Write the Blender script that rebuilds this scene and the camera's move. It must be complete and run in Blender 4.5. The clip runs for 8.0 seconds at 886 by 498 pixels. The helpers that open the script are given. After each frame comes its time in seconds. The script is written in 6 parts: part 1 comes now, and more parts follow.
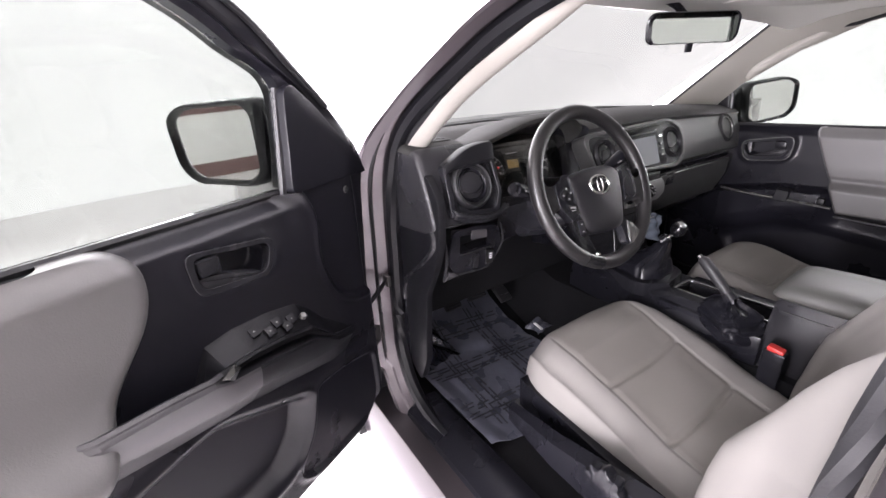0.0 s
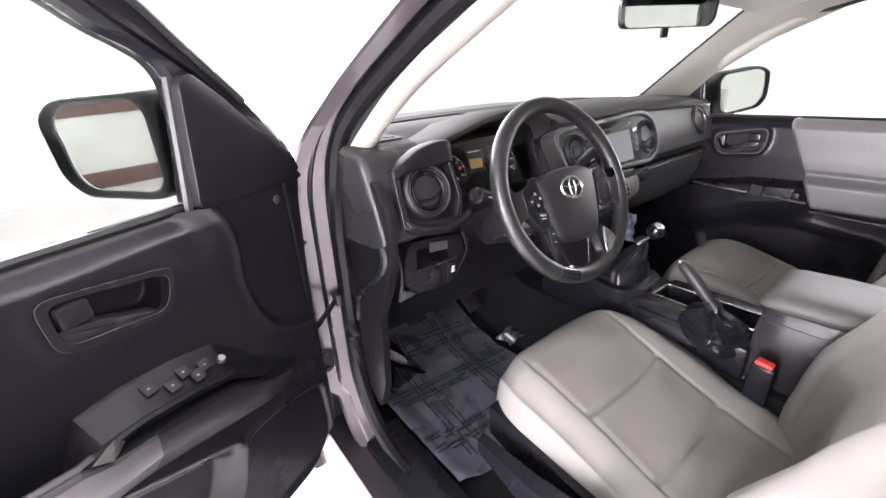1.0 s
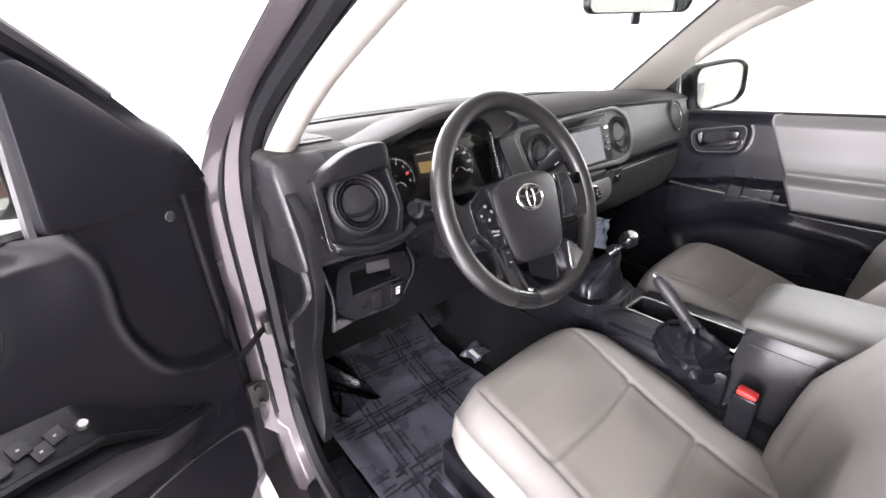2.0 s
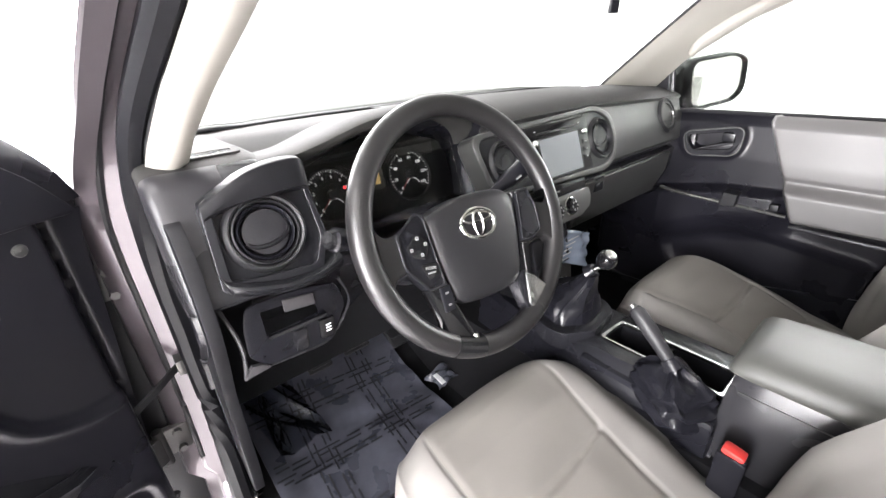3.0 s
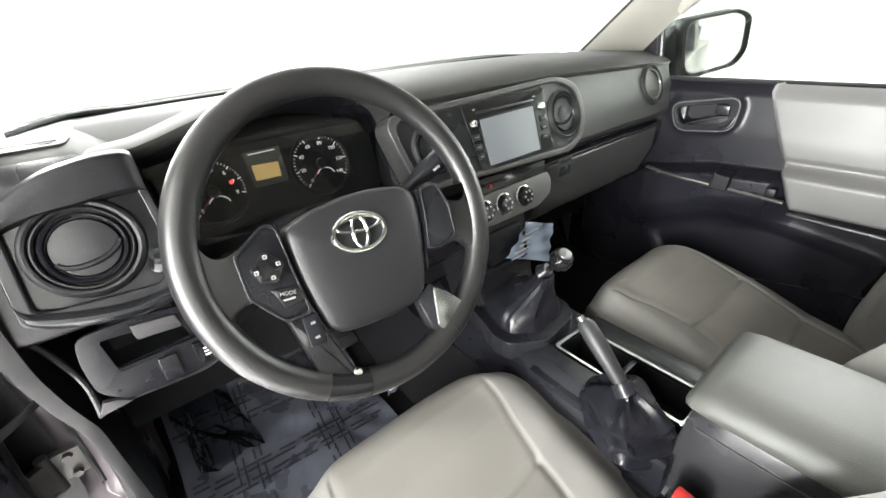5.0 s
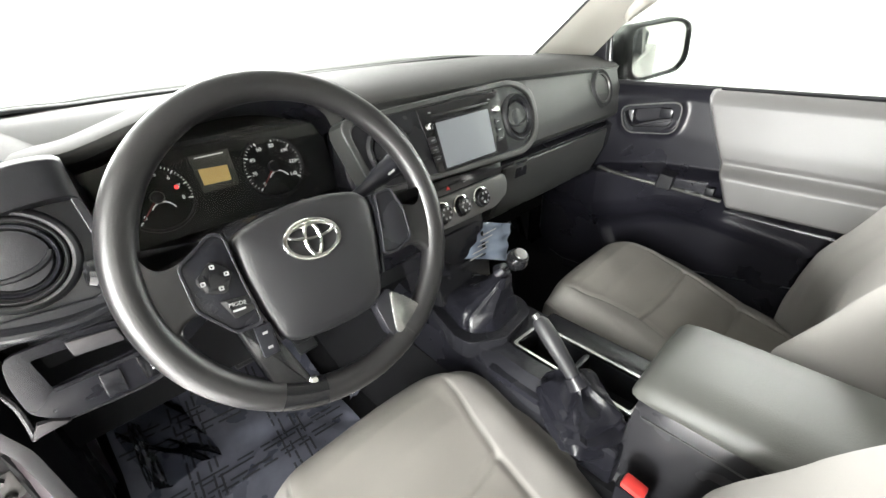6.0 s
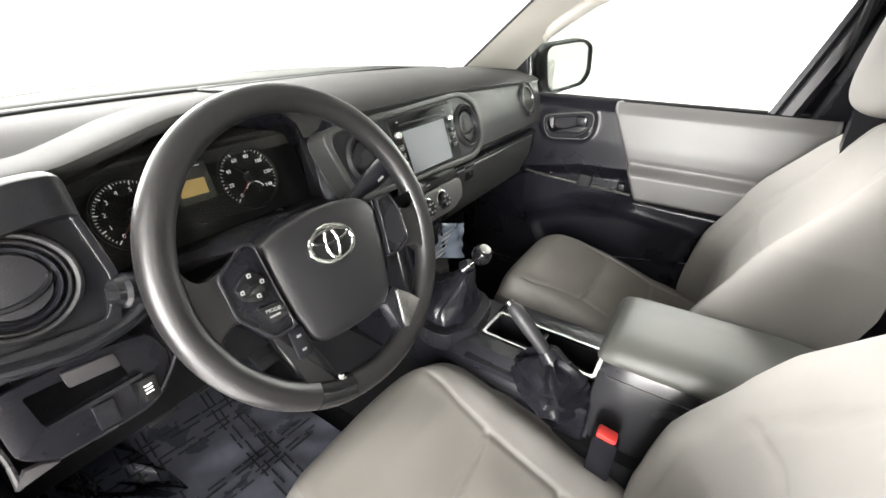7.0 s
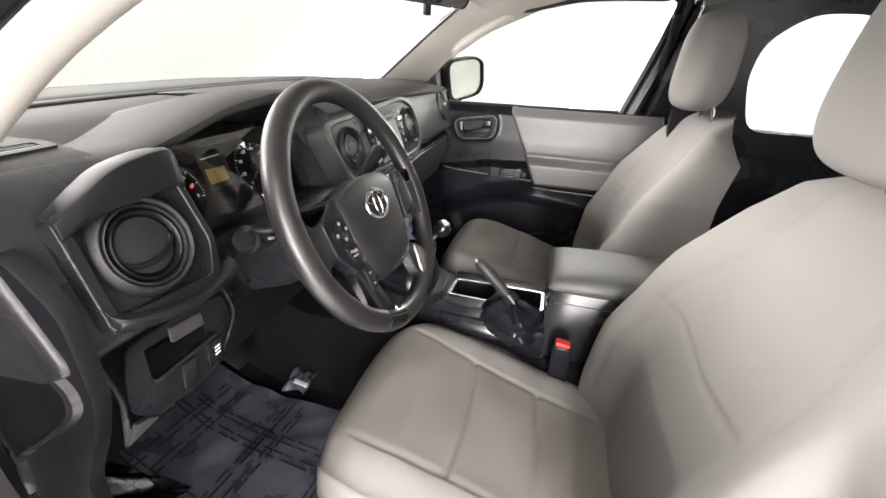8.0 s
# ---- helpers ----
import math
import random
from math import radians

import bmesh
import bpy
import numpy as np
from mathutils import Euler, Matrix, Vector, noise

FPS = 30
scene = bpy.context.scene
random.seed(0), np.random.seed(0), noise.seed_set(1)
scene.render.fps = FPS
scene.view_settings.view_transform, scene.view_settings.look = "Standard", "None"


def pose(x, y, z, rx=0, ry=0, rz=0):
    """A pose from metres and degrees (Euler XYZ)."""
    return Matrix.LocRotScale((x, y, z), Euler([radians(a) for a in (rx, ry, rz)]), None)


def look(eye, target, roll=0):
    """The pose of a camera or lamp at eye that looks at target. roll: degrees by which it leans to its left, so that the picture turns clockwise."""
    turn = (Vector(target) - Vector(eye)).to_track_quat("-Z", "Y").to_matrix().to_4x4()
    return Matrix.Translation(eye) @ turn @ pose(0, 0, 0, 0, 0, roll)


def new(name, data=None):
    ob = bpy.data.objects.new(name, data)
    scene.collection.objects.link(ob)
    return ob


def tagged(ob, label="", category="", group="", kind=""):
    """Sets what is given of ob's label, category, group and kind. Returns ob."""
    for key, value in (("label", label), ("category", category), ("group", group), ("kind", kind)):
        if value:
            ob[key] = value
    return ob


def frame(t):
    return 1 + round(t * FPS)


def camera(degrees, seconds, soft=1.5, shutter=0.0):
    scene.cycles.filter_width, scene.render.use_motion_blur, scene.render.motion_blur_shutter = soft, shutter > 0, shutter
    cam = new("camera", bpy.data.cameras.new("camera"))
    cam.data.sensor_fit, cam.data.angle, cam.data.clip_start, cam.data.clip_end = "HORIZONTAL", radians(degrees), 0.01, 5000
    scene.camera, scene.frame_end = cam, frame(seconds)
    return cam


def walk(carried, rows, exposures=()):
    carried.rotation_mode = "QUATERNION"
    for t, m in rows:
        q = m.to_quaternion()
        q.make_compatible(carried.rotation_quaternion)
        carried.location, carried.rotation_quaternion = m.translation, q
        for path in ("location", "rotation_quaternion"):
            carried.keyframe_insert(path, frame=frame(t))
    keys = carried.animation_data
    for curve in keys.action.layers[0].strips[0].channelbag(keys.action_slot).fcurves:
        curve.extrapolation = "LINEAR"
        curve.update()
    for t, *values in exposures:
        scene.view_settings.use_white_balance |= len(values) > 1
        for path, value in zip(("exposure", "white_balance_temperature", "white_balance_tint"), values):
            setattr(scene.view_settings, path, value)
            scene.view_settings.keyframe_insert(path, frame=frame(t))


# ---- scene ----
cam = camera(94.8, 8.0)
METRES, EAST, NORTH, EYE, TILT, LEAN, TURN = 1.06, -1.1614, -0.5661, 1.4232, -21.919, 2.884, -34.263
ROWS = [
    (0.0, 0.0, 0.0, 0.0, 0.0, 0.0, -0.0),
    (0.5, 0.0238, 0.0641, 0.027, -1.72, -0.45, 0.84),
    (1.0, 0.0396, 0.1147, 0.0413, -3.6, -1.01, 1.62),
    (2.5, 0.173, 0.2757, 0.104, -6.34, -2.34, 2.25),
    (3.0, 0.2252, 0.3229, 0.1332, -6.08, -3.24, 1.92),
    (3.5, 0.2849, 0.3627, 0.1494, -4.83, -4.51, 2.47),
    (4.0, 0.33, 0.3991, 0.1547, -4.12, -5.77, 2.69),
    (4.5, 0.3637, 0.4172, 0.1601, -3.96, -6.46, 2.51),
    (6.0, 0.3938, 0.4166, 0.1732, -9.61, -7.47, 2.88),
    (6.5, 0.3666, 0.4125, 0.1768, -14.97, -7.52, 3.87),
    (7.0, 0.2753, 0.397, 0.1763, -22.5, -7.55, 5.41),
    (7.5, 0.156, 0.3809, 0.1572, -31.43, -7.57, 7.34),
    (8.0, 0.0325, 0.3567, 0.1326, -39.96, -7.66, 9.75),
]
walk(cam, [(t, pose(EAST, NORTH, EYE, TILT, LEAN, TURN) @ pose(METRES * x, METRES * y, METRES * z, 90 + pitch, roll, yaw)) for t, x, y, z, yaw, pitch, roll in ROWS],
     exposures=[(0.0, 0.16, 6250, 22), (1.0, 0.60, 6250, 21), (2.5, 1.10, 6300, 17), (4.5, 1.38, 6350, 6), (6.5, 1.34, 6450, 7), (8.0, 0.58, 6600, 13)])

# ---- world and light ----
world = bpy.data.worlds.new("studio_air")
scene.world = world
world.use_nodes = True
bg = world.node_tree.nodes["Background"]
bg.inputs[0].default_value = (1.0, 0.985, 0.97, 1)
bg.inputs[1].default_value = 0.35


def fill_lamp(name, x, y, z, sx, sy, watts, target):
    la = bpy.data.lights.new(name, "AREA")
    la.shape, la.size, la.size_y, la.energy = "RECTANGLE", sx, sy, watts
    la.color = (1.0, 0.985, 0.96)
    ob = new(name, la)
    ob.matrix_world = look((x, y, z), target)
    return ob


# Unseen area lamps, added and balanced to brighten the cabin from each side.
fill_lamp("top_strip", -1.12, -0.2, 3.3, 0.3, 5.0, 30, (-0.9, -0.2, 0.9))
fill_lamp("side_strip", -4.3, -0.85, 1.9, 0.5, 3.0, 150, (0.3, -0.5, 1.05))
fill_lamp("low_side_strip", -4.3, -0.62, 1.25, 0.4, 1.3, 150, (0.4, -0.5, 1.0))
fill_lamp("side_strip", -4.6, -2.0, 1.6, 0.5, 3.4, 175, (0.1, -0.2, 1.0))
fill_lamp("right_strip", 4.2, -0.2, 2.0, 0.6, 3.6, 330, (-0.3, -0.5, 1.1))
fill_lamp("front_strip", 0.0, 4.6, 3.1, 5.0, 2.2, 1050, (0.1, -0.5, 1.1))


# ---- materials ----
def shade(name, color, rough=0.5, metal=0.0, var=0.15, vscale=6.0, grain=600.0, bump=0.06, rvar=0.05, spec=0.5, coat=0.0, glow=None, weave=0.0):
    """A node material: base colour with stains and grain, roughness wear, fine relief."""
    m = bpy.data.materials.new(name)
    m.use_nodes = True
    nt = m.node_tree
    n, l = nt.nodes, nt.links
    b = n["Principled BSDF"]
    tc = n.new("ShaderNodeTexCoord")
    big = n.new("ShaderNodeTexNoise")
    big.inputs["Scale"].default_value, big.inputs["Detail"].default_value = vscale, 4
    fine = n.new("ShaderNodeTexNoise")
    fine.inputs["Scale"].default_value, fine.inputs["Detail"].default_value = grain, 2
    l.new(tc.outputs["Object"], big.inputs["Vector"])
    l.new(tc.outputs["Object"], fine.inputs["Vector"])
    add = n.new("ShaderNodeMath")
    add.operation = "MULTIPLY_ADD"
    l.new(fine.outputs[0], add.inputs[0])
    add.inputs[1].default_value = 0.4
    l.new(big.outputs[0], add.inputs[2])
    ramp = n.new("ShaderNodeMapRange")
    ramp.inputs[1].default_value, ramp.inputs[2].default_value = 0.3, 1.1
    ramp.inputs[3].default_value, ramp.inputs[4].default_value = 1 - var, 1 + var
    l.new(add.outputs[0], ramp.inputs[0])
    mul = n.new("ShaderNodeVectorMath")
    mul.operation = "SCALE"
    mul.inputs[0].default_value = color
    l.new(ramp.outputs[0], mul.inputs["Scale"])
    l.new(mul.outputs[0], b.inputs["Base Color"])
    rr = n.new("ShaderNodeMapRange")
    rr.inputs[1].default_value, rr.inputs[2].default_value = 0.3, 0.7
    rr.inputs[3].default_value, rr.inputs[4].default_value = max(0.02, rough - rvar), min(1.0, rough + rvar)
    l.new(big.outputs[0], rr.inputs[0])
    l.new(rr.outputs[0], b.inputs["Roughness"])
    b.inputs["Metallic"].default_value = metal
    b.inputs["Specular IOR Level"].default_value = spec
    b.inputs["Coat Weight"].default_value = coat
    b.inputs["Coat Roughness"].default_value = 0.08
    if bump:
        bp = n.new("ShaderNodeBump")
        bp.inputs["Strength"].default_value, bp.inputs["Distance"].default_value = bump, 0.002
        h = fine.outputs[0]
        if weave:
            wv = n.new("ShaderNodeTexVoronoi")
            wv.inputs["Scale"].default_value = weave
            l.new(tc.outputs["Object"], wv.inputs["Vector"])
            h = wv.outputs["Distance"]
        l.new(h, bp.inputs["Height"])
        l.new(bp.outputs[0], b.inputs["Normal"])
    if glow:
        b.inputs["Emission Color"].default_value = (*glow[:3], 1)
        b.inputs["Emission Strength"].default_value = glow[3]
    return m


def glass(name, tint, gloss=1.0):
    m = bpy.data.materials.new(name)
    m.use_nodes = True
    n, l = m.node_tree.nodes, m.node_tree.links
    n.remove(n["Principled BSDF"])
    tr, gl, mix, fr = n.new("ShaderNodeBsdfTransparent"), n.new("ShaderNodeBsdfGlossy"), n.new("ShaderNodeMixShader"), n.new("ShaderNodeFresnel")
    tr.inputs[0].default_value = (*tint, 1)
    gl.inputs["Roughness"].default_value = 0.02
    fr.inputs[0].default_value = 1.45
    k = n.new("ShaderNodeMath")
    k.operation = "MULTIPLY"
    k.inputs[1].default_value = gloss
    l.new(fr.outputs[0], k.inputs[0])
    l.new(k.outputs[0], mix.inputs[0])
    l.new(tr.outputs[0], mix.inputs[1])
    l.new(gl.outputs[0], mix.inputs[2])
    l.new(mix.outputs[0], n["Material Output"].inputs[0])
    return m


DOORCARD = shade("blue_black_door_card", (0.0074, 0.0072, 0.0100), 0.30, var=0.12, grain=900, bump=0.10, spec=0.30)
BLACK = shade("black_grained_plastic", (0.0075, 0.0075, 0.0100), 0.27, var=0.18, grain=900, bump=0.10, spec=0.28)
DARK = shade("charcoal_soft_plastic", (0.0115, 0.0115, 0.0137), 0.25, var=0.14, grain=800, bump=0.10, spec=0.34)
DASHTOP = shade("grey_dash_pad", (0.031, 0.0307, 0.0294), 0.75, var=0.12, grain=700, bump=0.15, spec=0.08)
SATIN = shade("satin_graphite_trim", (0.011, 0.011, 0.0132), 0.20, var=0.1, grain=500, bump=0.03, spec=0.38)
MID = shade("charcoal_dash_panel", (0.0190, 0.0187, 0.0210), 0.26, var=0.12, grain=800, bump=0.10, spec=0.38)
GLOSS = shade("piano_black", (0.008, 0.008, 0.009), 0.12, var=0.1, bump=0.0, rvar=0.05)
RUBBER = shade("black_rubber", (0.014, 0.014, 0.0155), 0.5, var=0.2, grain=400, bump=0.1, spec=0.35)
HUBSKIN = shade("grained_airbag_cover", (0.0095, 0.0093, 0.0108), 0.40, var=0.1, grain=900, bump=0.14, spec=0.42)
RIMSKIN = shade("grained_wheel_skin", (0.0105, 0.0101, 0.0105), 0.32, var=0.06, vscale=5, grain=1400, bump=0.12, rvar=0.025)
FABRIC = shade("grey_seat_cloth", (0.180, 0.172, 0.162), 0.85, var=0.09, vscale=5, grain=1100, bump=0.16, spec=0.10, weave=1250)
FABRIC2 = shade("taupe_seat_insert", (0.160, 0.151, 0.138), 0.9, var=0.10, vscale=5, grain=1300, bump=0.2, spec=0.10, weave=1000)
PADGREY = shade("grey_door_vinyl", (0.080, 0.077, 0.076), 0.42, var=0.08, vscale=5, grain=500, bump=0.12)
LIDGREY = shade("grey_armrest_vinyl", (0.056, 0.057, 0.052), 0.52, var=0.08, vscale=5, grain=500, bump=0.12)
TRIMLIGHT = shade("light_grey_pillar_trim", (0.255, 0.242, 0.218), 0.6, var=0.06, grain=600, bump=0.08)
HEADLINER = shade("light_grey_headliner", (0.5, 0.49, 0.46), 0.95, var=0.06, grain=900, bump=0.2)
SOFTBLACK = shade("matt_black_plastic", (0.0048, 0.0048, 0.0062), 0.46, var=0.15, grain=700, bump=0.1, spec=0.24)
PANEL = shade("grey_dash_panel", (0.033, 0.0334, 0.0325), 0.36, var=0.1, grain=800, bump=0.12)
SHELF = shade("pale_screen_base", (0.047, 0.050, 0.045), 0.85, var=0.1, grain=700, bump=0.1, spec=0.1)
ARMGREY = shade("satin_grey_armrest", (0.036, 0.034, 0.037), 0.40, var=0.08, grain=600, bump=0.08)
PAINT = shade("grey_purple_metallic_paint", (0.080, 0.069, 0.076), 0.36, metal=0.75, var=0.06, grain=1500, bump=0.015, rvar=0.05, coat=0.8)
CARPET = shade("black_carpet", (0.005, 0.005, 0.006), 0.95, var=0.3, grain=500, bump=0.6, spec=0.2)
FILM = shade("blue_grey_floor_film", (0.070, 0.073, 0.093), 0.34, var=0.35, vscale=14, grain=60, bump=0.25, rvar=0.15)
PRINT = shade("black_print", (0.012, 0.012, 0.016), 0.45, bump=0.0)
CHROME = shade("chrome", (0.82, 0.82, 0.80), 0.08, metal=1.0, var=0.04, bump=0.0, rvar=0.04)
SILVER = shade("satin_silver", (0.30, 0.30, 0.295), 0.25, metal=0.9, var=0.06, bump=0.02)
BRIGHT = shade("bright_satin_metal", (0.62, 0.62, 0.61), 0.22, metal=1.0, var=0.05, bump=0.01)
STEEL = shade("zinc_steel", (0.10, 0.098, 0.095), 0.4, metal=0.8, var=0.2, bump=0.1)
RED = shade("red_buckle_plastic", (0.5, 0.035, 0.03), 0.4, var=0.08, bump=0.03)
NEEDLE = shade("dull_red_needle", (0.16, 0.012, 0.010), 0.5, var=0.08, bump=0.0)
# Print for gauges and switch; its glow also serves the footwell glint.
WHITE = shade("white_print_and_glint", (0.75, 0.75, 0.75), 0.5, bump=0.0, glow=(1, 1, 1, 0.15))
MARK = shade("grey_button_print", (0.20, 0.20, 0.20), 0.5, bump=0.0)
DIAL = shade("black_dial", (0.008, 0.008, 0.009), 0.5, bump=0.0, spec=0.25)
LCD = shade("grey_display", (0.085, 0.085, 0.08), 0.25, bump=0.0)
AMBER = shade("amber_display", (0.40, 0.28, 0.10), 0.3, bump=0.0, glow=(1.0, 0.7, 0.28, 0.09))
REDLAMP = shade("red_warning_lamp", (0.6, 0.02, 0.02), 0.4, bump=0.0, glow=(1, 0.05, 0.05, 0.9))
SCREEN = shade("pale_touch_screen", (0.15, 0.157, 0.168), 0.08, bump=0.0, rvar=0.02, var=0.05, glow=(0.9, 0.95, 1.0, 0.05))
MIRROR = shade("silvered_glass", (0.86, 0.88, 0.87), 0.02, metal=1.0, var=0.01, bump=0.0, rvar=0.01)
GRAPHITE = shade("satin_dark_silver", (0.11, 0.11, 0.107), 0.32, metal=0.6, var=0.06, bump=0.02)
# Strong tint darkens the glowing backdrop seen through the windscreen.
GLASS = glass("backdrop_dimming_glass", (0.205, 0.214, 0.202))
LENS = glass("clear_plastic_lens", (0.92, 0.92, 0.91), 0.5)
CLEARFILM = glass("crumpled_clear_film", (0.90, 0.91, 0.93), 0.9)
FILMBLUE = shade("blue_grey_label_film", (0.11, 0.13, 0.165), 0.16, var=0.3, vscale=12, bump=0.1)
SIDEGLASS = glass("side_glass", (0.46, 0.48, 0.46))
FLOORWHITE = shade("white_studio_floor", (0.88, 0.855, 0.86), 0.45, var=0.03, vscale=0.8, grain=40, bump=0.02)
# Both backdrops carry emission in place of lamplight falling on them.
CYC = shade("glowing_white_backdrop", (0.85, 0.85, 0.84), 0.9, var=0.04, vscale=0.5, grain=5, bump=0.0, glow=(1.0, 0.995, 0.985, 1.1))
CYCREAR = shade("glowing_rear_backdrop", (0.7, 0.69, 0.67), 0.9, var=0.1, vscale=0.5, grain=5, bump=0.0, glow=(1.0, 0.985, 0.97, 0.28))
BROWN = shade("brown_band_paint", (0.16, 0.09, 0.085), 0.8, var=0.1, vscale=1, grain=20, bump=0.0)


# ---- geometry tools: a geo is (vertices, faces, material numbers) ----
def bm_geo(bm):
    bm.verts.ensure_lookup_table()
    bm.verts.index_update()
    g = ([v.co.copy() for v in bm.verts], [[v.index for v in f.verts] for f in bm.faces], [0] * len(bm.faces))
    bm.free()
    return g


def xf(g, m):
    v = [m @ Vector(p) for p in g[0]]
    f = [list(reversed(q)) for q in g[1]] if m.to_3x3().determinant() < 0 else g[1]
    return (v, f, g[2])


def join(*gs):
    v, f, k = [], [], []
    for g in gs:
        o = len(v)
        v += list(g[0])
        f += [[i + o for i in q] for q in g[1]]
        k += list(g[2])
    return (v, f, k)


def box(cx, cy, cz, sx, sy, sz, b=0.004, seg=2):
    bm = bmesh.new()
    bmesh.ops.create_cube(bm, size=1)
    for v in bm.verts:
        v.co = Vector((cx + v.co.x * sx, cy + v.co.y * sy, cz + v.co.z * sz))
    b = min(b, 0.45 * min(sx, sy, sz))
    if b > 0:
        bmesh.ops.bevel(bm, geom=list(bm.edges), offset=b, segments=seg, profile=0.6, affect="EDGES")
    return bm_geo(bm)


def prism(poly, h0, h1, b=0.0, seg=2):
    """A polygon in xy, from h0 to h1 in z, with its top edge rounded."""
    bm = bmesh.new()
    lo = [bm.verts.new((x, y, h0)) for x, y in poly]
    f = bm.faces.new(lo)
    if f.normal.z == 0:
        f.normal_update()
    r = bmesh.ops.extrude_face_region(bm, geom=[f])
    top = [e for e in r["geom"] if isinstance(e, bmesh.types.BMVert)]
    for v in top:
        v.co.z = h1
    bm.normal_update()
    if b > 0:
        es = [e for e in bm.edges if abs(e.verts[0].co.z - h1) < 1e-7 and abs(e.verts[1].co.z - h1) < 1e-7]
        bmesh.ops.bevel(bm, geom=es, offset=b, segments=seg, profile=0.6, affect="EDGES")
    bmesh.ops.recalc_face_normals(bm, faces=list(bm.faces))
    return bm_geo(bm)


def rnd(pts, r, n=4):
    """Rounds the corners of a closed polygon."""
    out, c = [], len(pts)
    for i in range(c):
        a, p, q = Vector(pts[i - 1]), Vector(pts[i]), Vector(pts[(i + 1) % c])
        da, dq = (a - p), (q - p)
        k = min(r, 0.45 * da.length, 0.45 * dq.length)
        s, e = p + da.normalized() * k, p + dq.normalized() * k
        for j in range(n + 1):
            t = j / n
            out.append(tuple((1 - t) ** 2 * s + 2 * t * (1 - t) * p + t * t * e))
    return out


def ring_prism(outer, inner, h0, h1, b=0.0):
    """A frame between two outlines with the same number of corners; the inner edge slopes by b."""
    n = len(outer)
    v = [Vector((x, y, h0)) for x, y in outer] + [Vector((x, y, h1)) for x, y in outer]
    v += [Vector((x, y, h1)) for x, y in inner] + [Vector((x, y, h0)) for x, y in inner]
    f = []
    for i in range(n):
        j = (i + 1) % n
        for k in range(4):
            a, c = k * n, ((k + 1) % 4) * n
            f.append([a + i, a + j, c + j, c + i])
    return (v, f, [0] * len(f))


def lathe(prof, seg=40, squash=1.0):
    """Turns (radius, height) points round z."""
    rings = []
    for r, h in prof:
        rings.append([Vector((r * math.cos(2 * math.pi * i / seg), squash * r * math.sin(2 * math.pi * i / seg), h)) for i in range(seg)])
    return loft(rings, True, True)


def loft(rings, closed=True, caps=True):
    n = len(rings[0])
    v = [Vector(p) for r in rings for p in r]
    f = []
    for k in range(len(rings) - 1):
        for i in range(n if closed else n - 1):
            j = (i + 1) % n
            f.append([k * n + i, k * n + j, (k + 1) * n + j, (k + 1) * n + i])
    if caps and closed:
        f.append(list(range(n))[::-1])
        f.append([(len(rings) - 1) * n + i for i in range(n)])
    return (v, f, [0] * len(f))


def smooth_path(pts, n=6, closed=False):
    """A smooth curve through points."""
    p = [Vector(q) for q in pts]
    c = len(p)
    out = []
    for i in range(c if closed else c - 1):
        a = p[i - 1] if (i > 0 or closed) else p[0]
        b, d = p[i], p[(i + 1) % c]
        e = p[(i + 2) % c] if (i + 2 < c or closed) else p[-1]
        for k in range(n):
            t = k / n
            out.append(0.5 * ((2 * b) + (d - a) * t + (2 * a - 5 * b + 4 * d - e) * t * t + (3 * b - a - 3 * d + e) * t ** 3))
    if not closed:
        out.append(p[-1])
    return out


def tube(path, r, seg=10, closed=False, flat=1.0, up=(0, 0, 1)):
    """Sweeps a circle (or an oval, flat < 1) along a path; r may be a list."""
    n = len(path)
    rings = []
    for i, p in enumerate(path):
        a = path[i - 1] if (i > 0 or closed) else path[0]
        b = path[(i + 1) % n] if (i < n - 1 or closed) else path[-1]
        t = (Vector(b) - Vector(a)).normalized()
        s = t.cross(Vector(up))
        s = s.normalized() if s.length > 1e-4 else t.orthogonal().normalized()
        u = s.cross(t)
        k = r[i] if isinstance(r, (list, tuple)) else r
        rings.append([Vector(p) + k * (math.cos(2 * math.pi * j / seg) * s + flat * math.sin(2 * math.pi * j / seg) * u) for j in range(seg)])
    if closed:
        rings.append(rings[0])
    return loft(rings, True, not closed)


def strip(paths):
    """A sheet through several paths with the same number of points."""
    return loft(paths, False, False)


def thick(g, off):
    """A sheet made solid by an offset copy and a rim."""
    v, f, k = g
    n = len(v)
    o = Vector(off)
    v2 = list(v) + [Vector(p) + o for p in v]
    count = {}
    for q in f:
        for i in range(len(q)):
            e = (q[i], q[(i + 1) % len(q)])
            count[frozenset(e)] = count.get(frozenset(e), 0) + 1
    f2 = list(f) + [[i + n for i in reversed(q)] for q in f]
    k2 = list(k) + list(k)
    for q, m in zip(f, k):
        for i in range(len(q)):
            a, b = q[i], q[(i + 1) % len(q)]
            if count[frozenset((a, b))] == 1:
                f2.append([b, a, a + n, b + n])
                k2.append(m)
    return (v2, f2, k2)


def grid(nu, nv, fn, mat_fn=None):
    """A sheet from fn(i, j) over numpy arrays of 0..1."""
    U, V = np.meshgrid(np.linspace(0, 1, nu), np.linspace(0, 1, nv), indexing="ij")
    P = fn(U, V)
    v = [Vector(p) for p in P.reshape(-1, 3).tolist()]
    f = [[i * nv + j, (i + 1) * nv + j, (i + 1) * nv + j + 1, i * nv + j + 1] for i in range(nu - 1) for j in range(nv - 1)]
    if mat_fn is None:
        return (v, f, [0] * len(f))
    M = mat_fn((U[:-1, :-1] + U[1:, 1:]) / 2, (V[:-1, :-1] + V[1:, 1:]) / 2)
    return (v, f, M.astype(int).reshape(-1).tolist())


